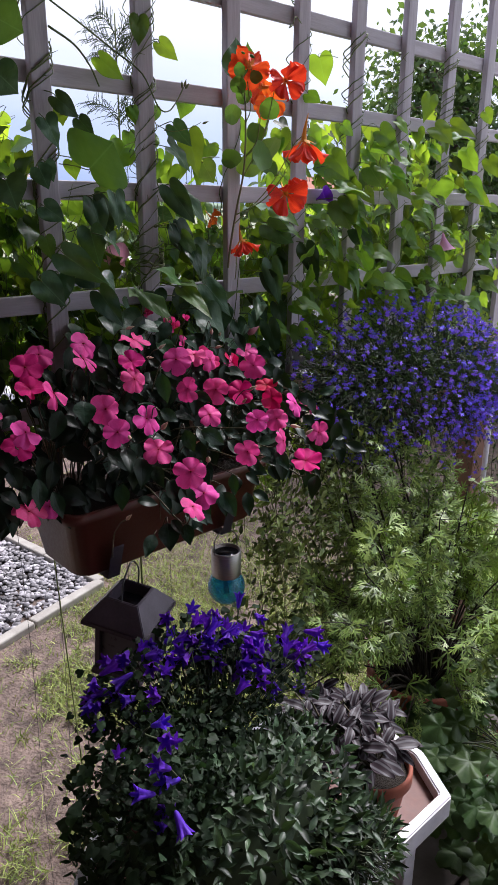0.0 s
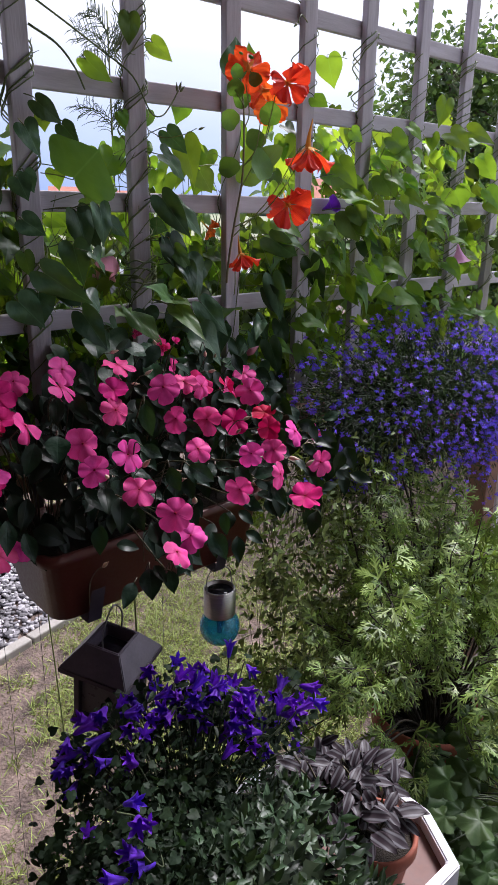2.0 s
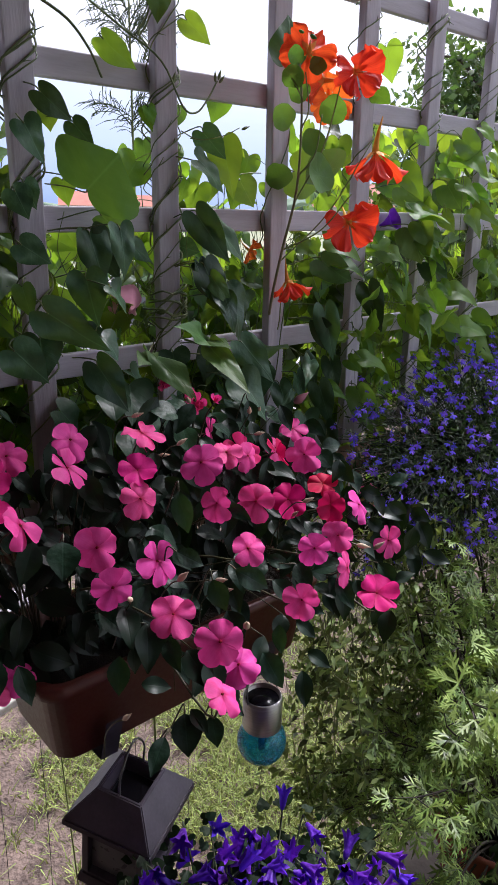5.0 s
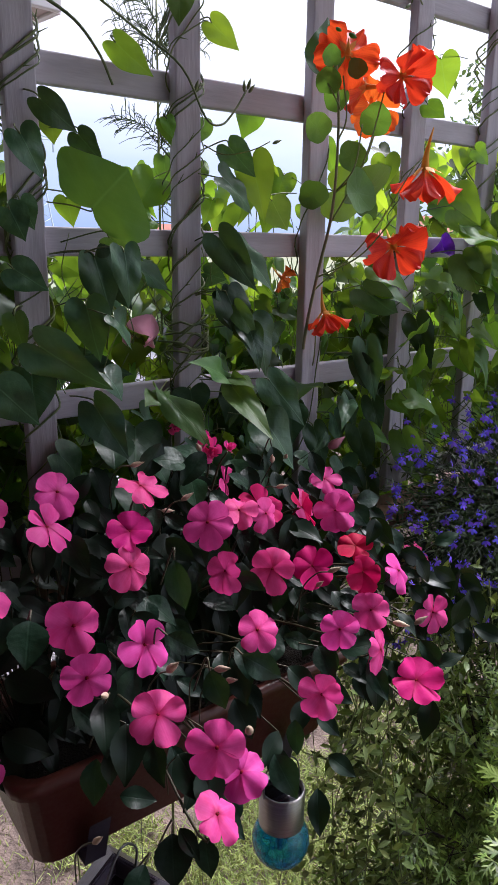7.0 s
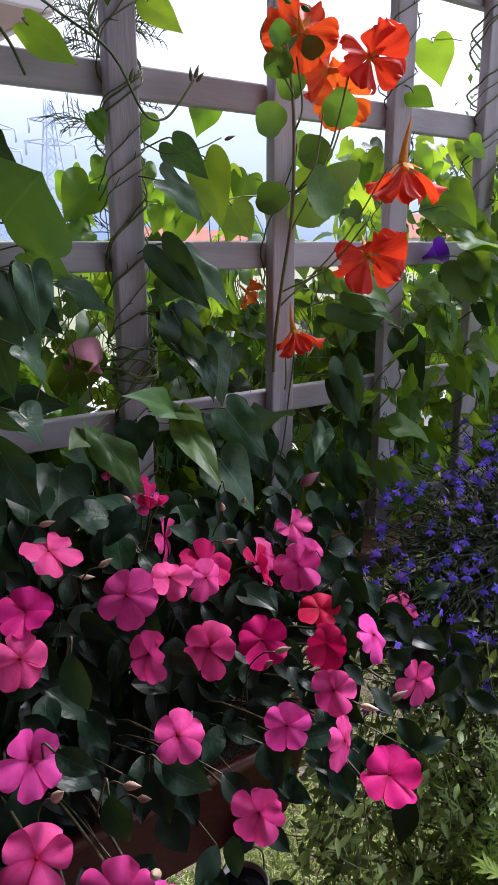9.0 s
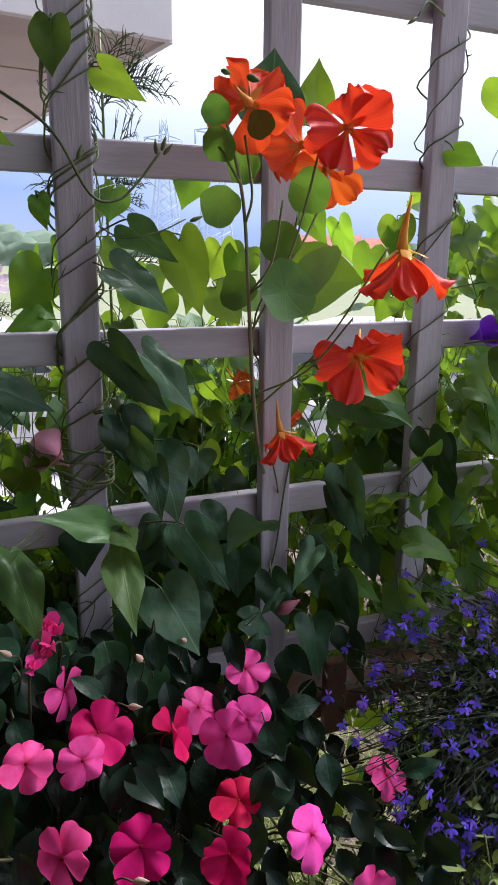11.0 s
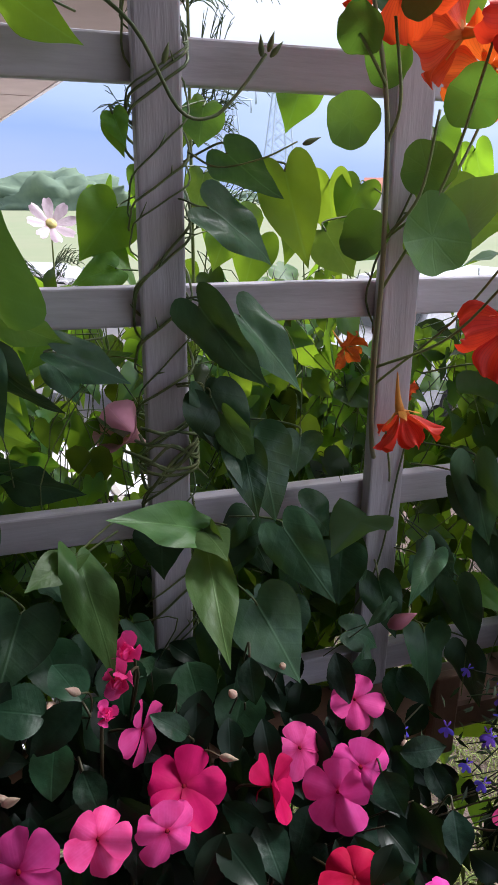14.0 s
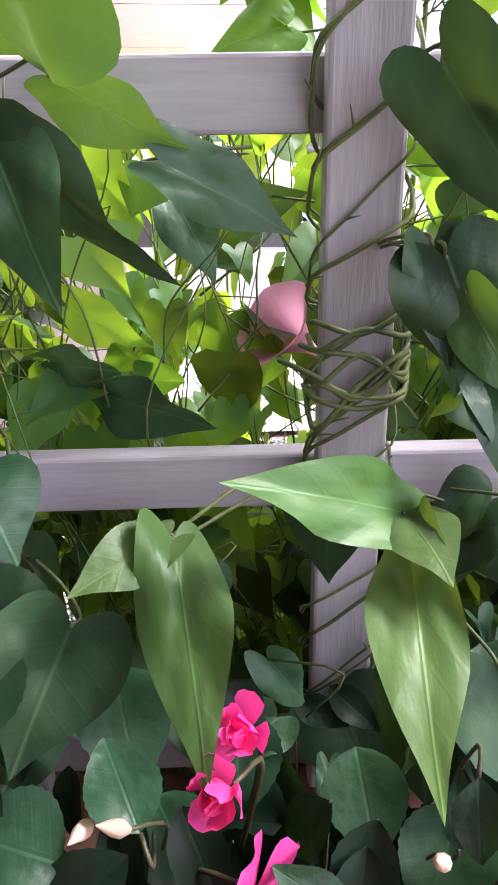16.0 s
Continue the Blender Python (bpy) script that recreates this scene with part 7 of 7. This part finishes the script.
for k in range(9):
    p = Vector((1.09 + r.gauss(0, 0.018), 0.80 + r.gauss(0, 0.03), 0.55 + r.gauss(0, 0.03)))
    part("leaf", ZEB[k % 4], None, zebra, m=orient(p, facing(p, 0.3, r, 0.6), (r.gauss(0, 1), r.gauss(0, 0.6), 0.5), 0.042))
    zs.tube([(1.15, 0.70, 0.43), (1.11, 0.76, 0.5), p], 0.002, 5)
for k in range(20):
    p = Vector((1.13 + r.gauss(0, 0.03), 0.735 + r.gauss(0, 0.03), 0.545 + r.gauss(0, 0.012)))
    part("leaf", ZEB[k % 4], None, zebra, m=orient(p, facing(p, 0.4, r, 0.6), (r.gauss(0, 1), r.gauss(-0.3, 0.8), 0.3), r.uniform(0.036, 0.05)))
part("stem_tangle", zs.done("stems"), red_stem, zebra, kind="stuff")

# purple bellflower
bells = thing("campanula", (0.82, 0.82, 0.52), "trailing bellflower with violet-purple bell flowers", "flower plant")
BELLS = [made("flower", bell_flower(k), purple_petal) for k in range(3)]
bs = Pile()
bell_spots = []
r = random.Random(21)
for k in range(84):
    t = r.random()
    bell_spots.append(Vector((0.73 + 0.36 * t + r.gauss(0, 0.02), 1.0 - 0.20 * t + r.gauss(0, 0.035), 0.655 + 0.07 * math.sin(3.0 * t) + r.gauss(0, 0.028))))
for k in range(9):
    bell_spots.append(Vector((0.705 + r.gauss(0, 0.014), 0.735 + r.gauss(0, 0.014), 0.745 - 0.021 * k)))
for q in ((0.966, 0.851, 0.745), (0.95, 0.87, 0.76), (0.745, 0.96, 0.672), (0.715, 0.98, 0.665), (0.72, 0.95, 0.64), (0.67, 0.83, 0.66), (0.70, 0.77, 0.745), (0.78, 0.86, 0.70), (0.90, 0.80, 0.68), (1.10, 0.818, 0.567), (1.03, 0.83, 0.62)):
    bell_spots.append(Vector(q))
for k, p in enumerate(bell_spots):
    n = Vector((r.gauss(-0.15, 0.6), r.gauss(-0.45, 0.5), r.gauss(0.35, 0.5)))
    part("flower", BELLS[k % 3], None, bells, m=orient(p, n, (0, 0, 1), r.uniform(0.025, 0.035)))
    root = Vector((0.82 + 0.3 * (p.x - 0.82), 0.82, 0.53))
    bs.tube(smooth_line([p, p - n.normalized() * 0.015 + Vector((0, 0, -0.01)), p.lerp(root, 0.5) + Vector((0, 0, 0.03)), root], 3), 0.0014, 4)
bl = Pile()
BELL_NARROW = oval_leaf(92, 0.34, 0.25, 0.3, 2, 4)
toothed = Pile()
toothed.add(*heart_leaf(91, 1.15, 0.15, 0.25, 2))
for k in range(2600):
    ang, rad = r.random() * 6.3, math.sqrt(r.random())
    p = Vector((0.79 + 0.19 * rad * math.cos(ang), 0.83 + 0.18 * rad * math.sin(ang), 0.645 - 0.11 * rad ** 2 + r.gauss(0, 0.035) - (r.random() * 0.34 if rad > 0.7 else 0)))
    shape = (toothed.v, toothed.f, toothed.u) if k % 2 else BELL_NARROW
    bl.add(*shape, orient(p, facing(p, 0.9, r, 0.6), (r.gauss(0, 1), r.gauss(-0.4, 1), -0.5), r.uniform(0.007, 0.017)))
for p in bell_spots:
    foot = Vector((0.82 + 0.3 * (p.x - 0.82), 0.82, 0.53))
    for j in range(9):
        q = p.lerp(foot, r.uniform(0.15, 0.75)) + Vector((r.gauss(0, 0.02), r.gauss(-0.015, 0.02), r.gauss(0.02, 0.02)))
        bl.add(*BELL_NARROW, orient(q, facing(q, 0.8, r, 0.6), (r.gauss(0, 1), r.gauss(-0.4, 1), 0.1), r.uniform(0.010, 0.022)))
    for j in range(7):
        q = p + Vector((r.gauss(0, 0.018), r.gauss(0.01, 0.018), r.uniform(-0.07, 0.005)))
        bl.add(toothed.v, toothed.f, toothed.u, orient(q, facing(q, 0.6, r, 0.6), (r.gauss(0, 1), r.gauss(-0.4, 1), 0.1), r.uniform(0.008, 0.018)))
for k in range(1300):
    w, rad = r.random() * 6.3, math.sqrt(r.random())
    q = Vector((0.70 + 0.10 * rad * math.cos(w), 0.83 + 0.17 * rad * math.sin(w), r.uniform(0.27, 0.60)))
    bl.add(*(BELL_NARROW if k % 2 else (toothed.v, toothed.f, toothed.u)), orient(q, facing(q, 0.9, r, 0.5), (r.gauss(0, 1), r.gauss(-0.4, 1), -0.3), r.uniform(0.010, 0.022)))
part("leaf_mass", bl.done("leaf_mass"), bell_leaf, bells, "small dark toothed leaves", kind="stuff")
part("stem_tangle", bs.done("stems"), vine_dark, bells, kind="stuff")

# grey-green cushion of narrow leaves
cushion = thing("cushion_plant", (0.86, 0.70, 0.40), "dense cushion of narrow grey-green leaves spilling over the table", "pot plant")
GREY = [oval_leaf(40 + k, 0.26 + 0.06 * k, 0.2, 0.4, 2, 5) for k in range(4)]
GREY_ME = [made("leaf", d, grey_green) for d in GREY]
gp, gs = Pile(), Pile()
near = 0
for k in range(2300):
    ang, el = r.uniform(2.2, 7.0), r.uniform(-0.6, 1.5)
    d = Vector((math.cos(ang) * math.cos(el), math.sin(ang) * math.cos(el), math.sin(el)))
    rad = r.uniform(0.8, 1.04)
    p = Vector((0.87 + 0.25 * d.x * rad, 0.73 + 0.17 * d.y * rad, 0.46 + 0.15 * d.z * rad))
    if k % 4 == 0:
        p = Vector((1.00 + 0.11 * d.x * rad, 0.615 + 0.085 * d.y * rad, 0.405 + 0.075 * d.z * rad))
    if p.z < 0.36 and p.y > 0.57:
        continue
    out = d + Vector((r.gauss(0, 0.5), r.gauss(0, 0.5), r.gauss(0.25, 0.5)))
    m = orient(p, facing(p, 0.9, r, 0.5), out, r.uniform(0.015, 0.036))
    if near < 290 and d.y < 0.3 and d.z > 0:
        near += 1
        part("leaf", GREY_ME[k % 4], None, cushion, m=m)
    else:
        gp.add(*GREY[k % 4], m)
    if k % 4 == 0:
        gs.tube([p, p - out.normalized() * 0.03, Vector((0.87, 0.73, 0.46)).lerp(p, 0.6)], 0.0011, 4)
part("leaf_mass", gp.done("leaf_mass"), grey_green_shaded, cushion, kind="stuff")
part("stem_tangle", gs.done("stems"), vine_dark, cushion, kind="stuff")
# dark lump that stands in for the shade between the leaves
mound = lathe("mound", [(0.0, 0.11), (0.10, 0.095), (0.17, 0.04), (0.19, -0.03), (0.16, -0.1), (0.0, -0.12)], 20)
part("heart", mound, lobelia_green, cushion, "dark core standing in for the shade inside the cushion", Matrix.Translation((0.86, 0.76, 0.48)) @ Matrix.Diagonal((1.1, 0.72, 1, 1)))

# ---- scented geranium ----
geranium = thing("scented_geranium", (1.75, 0.95, 0.0), "tall lemon-green scented geranium with finely cut leaves", "pot plant")
flower_pot(Vector((1.75, 0.95, 0.0)), 0.11, 0.145, 0.24, terracotta, "large orange clay pot under the scented geranium")
CUT = [cut_leaf(k) for k in range(5)]
CUT_ME = [made("leaf", d, lemon_leaf) for d in CUT]
gw, gl2 = Pile(), Pile()
r = random.Random(31)
near = 0
for k in range(104):
    ang = r.random() * 6.3
    reach = 0.12 + 0.40 * r.random()
    tipp = Vector((1.73 + reach * 1.05 * math.cos(ang), 0.96 + reach * 0.62 * math.sin(ang), r.uniform(0.02, 0.66) if reach > 0.3 else r.uniform(0.45, 0.78)))
    root = Vector((1.75 + 0.05 * math.cos(ang), 0.95 + 0.05 * math.sin(ang), 0.21))
    line = smooth_line([root, root.lerp(tipp, 0.5) + Vector((0, 0, 0.07)), tipp], 5)
    gw.tube(line, 0.0032, 6, 0.5)
    for q in line[5:]:
        for j in range(2):
            out = Vector((r.gauss(math.cos(ang), 0.8), r.gauss(math.sin(ang) - 0.3, 0.8), r.gauss(0.3, 0.6)))
            p = q + out.normalized() * r.uniform(0.02, 0.05)
            m = orient(p, facing(p, 0.7, r, 0.8), out + Vector((0, 0, -0.3)), r.uniform(0.038, 0.07))
            if near < 295 and p.y < 1.02:
                near += 1
                part("leaf", CUT_ME[k % 5], None, geranium, m=m)
            else:
                gl2.add(*CUT[k % 5], m)
            gw.tube([q, p], 0.0009, 4)
for tx, ty, tz in ((1.62, 1.09, 0.91), (1.60, 1.10, 0.90), (1.72, 1.10, 0.92), (1.52, 1.08, 0.82), (1.80, 1.12, 0.88), (1.56, 1.0, 0.74), (1.93, 1.1, 0.84), (1.68, 1.16, 0.80)):
    root, tipp = Vector((1.75 + r.gauss(0, 0.03), 0.95 + r.gauss(0, 0.03), 0.21)), Vector((tx, ty, tz))
    line = smooth_line([root, root.lerp(tipp, 0.35) + Vector((r.gauss(0, 0.03), 0.02, 0)), root.lerp(tipp, 0.7) + Vector((r.gauss(0, 0.03), 0.02, 0)), tipp], 6)
    gw.tube(line, 0.0062, 6, 0.4)
    for q in line[7:]:
        for j in range(2):
            out = Vector((r.gauss(0, 1), r.gauss(-0.4, 0.8), r.gauss(0.4, 0.4)))
            p = q + out.normalized() * r.uniform(0.02, 0.05)
            gl2.add(*CUT[j + 1], orient(p, facing(p, 0.7, r, 0.8), out + Vector((0, 0, -0.3)), r.uniform(0.038, 0.068)))
            gw.tube([q, p], 0.0009, 4)
part("leaf_mass", gl2.done("leaf_mass"), lemon_shaded, geranium, kind="stuff")
part("stem_tangle", gw.done("stems"), dark_bark, geranium, "brown branching stems", kind="stuff")

low = thing("zonal_geranium", (1.72, 0.62, 0.0), "low dark green geranium with lobed leaves beside the table", "pot plant")
flower_pot(Vector((1.72, 0.62, 0.0)), 0.08, 0.11, 0.15, terracotta, "clay pot with the low geranium")
SCALLOP = [made("leaf", lobed_leaf(50 + k), lemon_dark) for k in range(4)]
lw = Pile()
r = random.Random(61)
for k in range(290):
    ang, reach = r.random() * 6.3, 0.08 + 0.38 * math.sqrt(r.random())
    p = Vector((1.66 + reach * math.cos(ang), 0.62 + 0.75 * reach * math.sin(ang), 0.36 - 0.55 * reach + r.gauss(0, 0.05)))
    if p.x < 1.385 or p.z < 0.03:
        continue
    part("leaf", SCALLOP[k % 4], None, low, m=orient(p, facing(p, 0.4, r, 1.0), (math.cos(ang), math.sin(ang), -0.3), r.uniform(0.05, 0.08)))
    if k % 5 == 0:
        lw.tube(smooth_line([(1.72, 0.62, 0.14), p.lerp(Vector((1.72, 0.62, 0.14)), 0.5) + Vector((0, 0, 0.03)), p], 3), 0.0018, 5)
for k in range(55):
    p = Vector((r.uniform(1.39, 1.62), r.uniform(0.44, 0.72), r.uniform(0.07, 0.25)))
    part("leaf", SCALLOP[k % 4], None, low, m=orient(p, facing(p, 0.4, r, 1.0), (r.gauss(-0.5, 0.6), r.gauss(-0.3, 0.5), -0.2), r.uniform(0.05, 0.075)))
    if k % 5 == 0:
        lw.tube(smooth_line([(1.72, 0.62, 0.14), p.lerp(Vector((1.72, 0.62, 0.14)), 0.5) + Vector((0, 0, 0.03)), p], 3), 0.0016, 5)
part("stem_tangle", lw.done("stems"), vine_dark, low, kind="stuff")

# ---- trailing variegated plant on the strings and a dry curtain farther on ----
def curtain(name, label, x0, x1, y0, y1, top, low, strands, leaves, size, seed, leaf_mat, stem_mat):
    rr = random.Random(seed)
    c = thing(name, ((x0 + x1) / 2, (y0 + y1) / 2, low), label, "trailing plant")
    st, lf = Pile(), Pile()
    for k in range(strands):
        a = Vector((rr.uniform(x0, x1), rr.uniform(y0, y1), top + rr.gauss(0, 0.03)))
        b = Vector((a.x + rr.gauss(0.03, 0.06), a.y + rr.gauss(0, 0.04), low + rr.random() ** 2 * (top - low) * 0.7))
        line = smooth_line([a, a.lerp(b, 0.3) + Vector((rr.gauss(0, 0.05), rr.gauss(0, 0.03), rr.gauss(0, 0.05))), a.lerp(b, 0.6) + Vector((rr.gauss(0, 0.06), rr.gauss(0, 0.03), rr.gauss(0, 0.06))), b], 6)
        st.tube(line, 0.0011, 5, 0.6)
        for j in range(leaves):
            q = rr.choice(line) + Vector((rr.gauss(0, 0.012), rr.gauss(0, 0.012), rr.gauss(0, 0.02)))
            lf.add(*oval_leaf(j % 4, 0.40, 0.2, 0.3, 2, 3), orient(q, facing(q, 0.8, rr, 0.3), (rr.gauss(0, 1), rr.gauss(0, 0.5), rr.gauss(-0.5, 0.6)), size * rr.uniform(0.6, 1.3)))
    part("strand_tangle", st.done("strand_tangle"), stem_mat, c, kind="stuff")
    part("leaf_mass", lf.done("leaf_mass"), leaf_mat, c, kind="stuff")


curtain("trailing_plant", "pale variegated small-leaved trailer hanging below the boxes", 1.27, 1.74, 1.04, 1.24, 0.96, 0.22, 48, 58, 0.023, 51, trailing_leaf, green_stem)
curtain("dry_curtain", "half-dry small-leaved trailer hanging at the railing post", 2.72, 3.2, 1.22, 1.42, 0.99, 0.2, 40, 40, 0.018, 52, lobelia_green, bark)
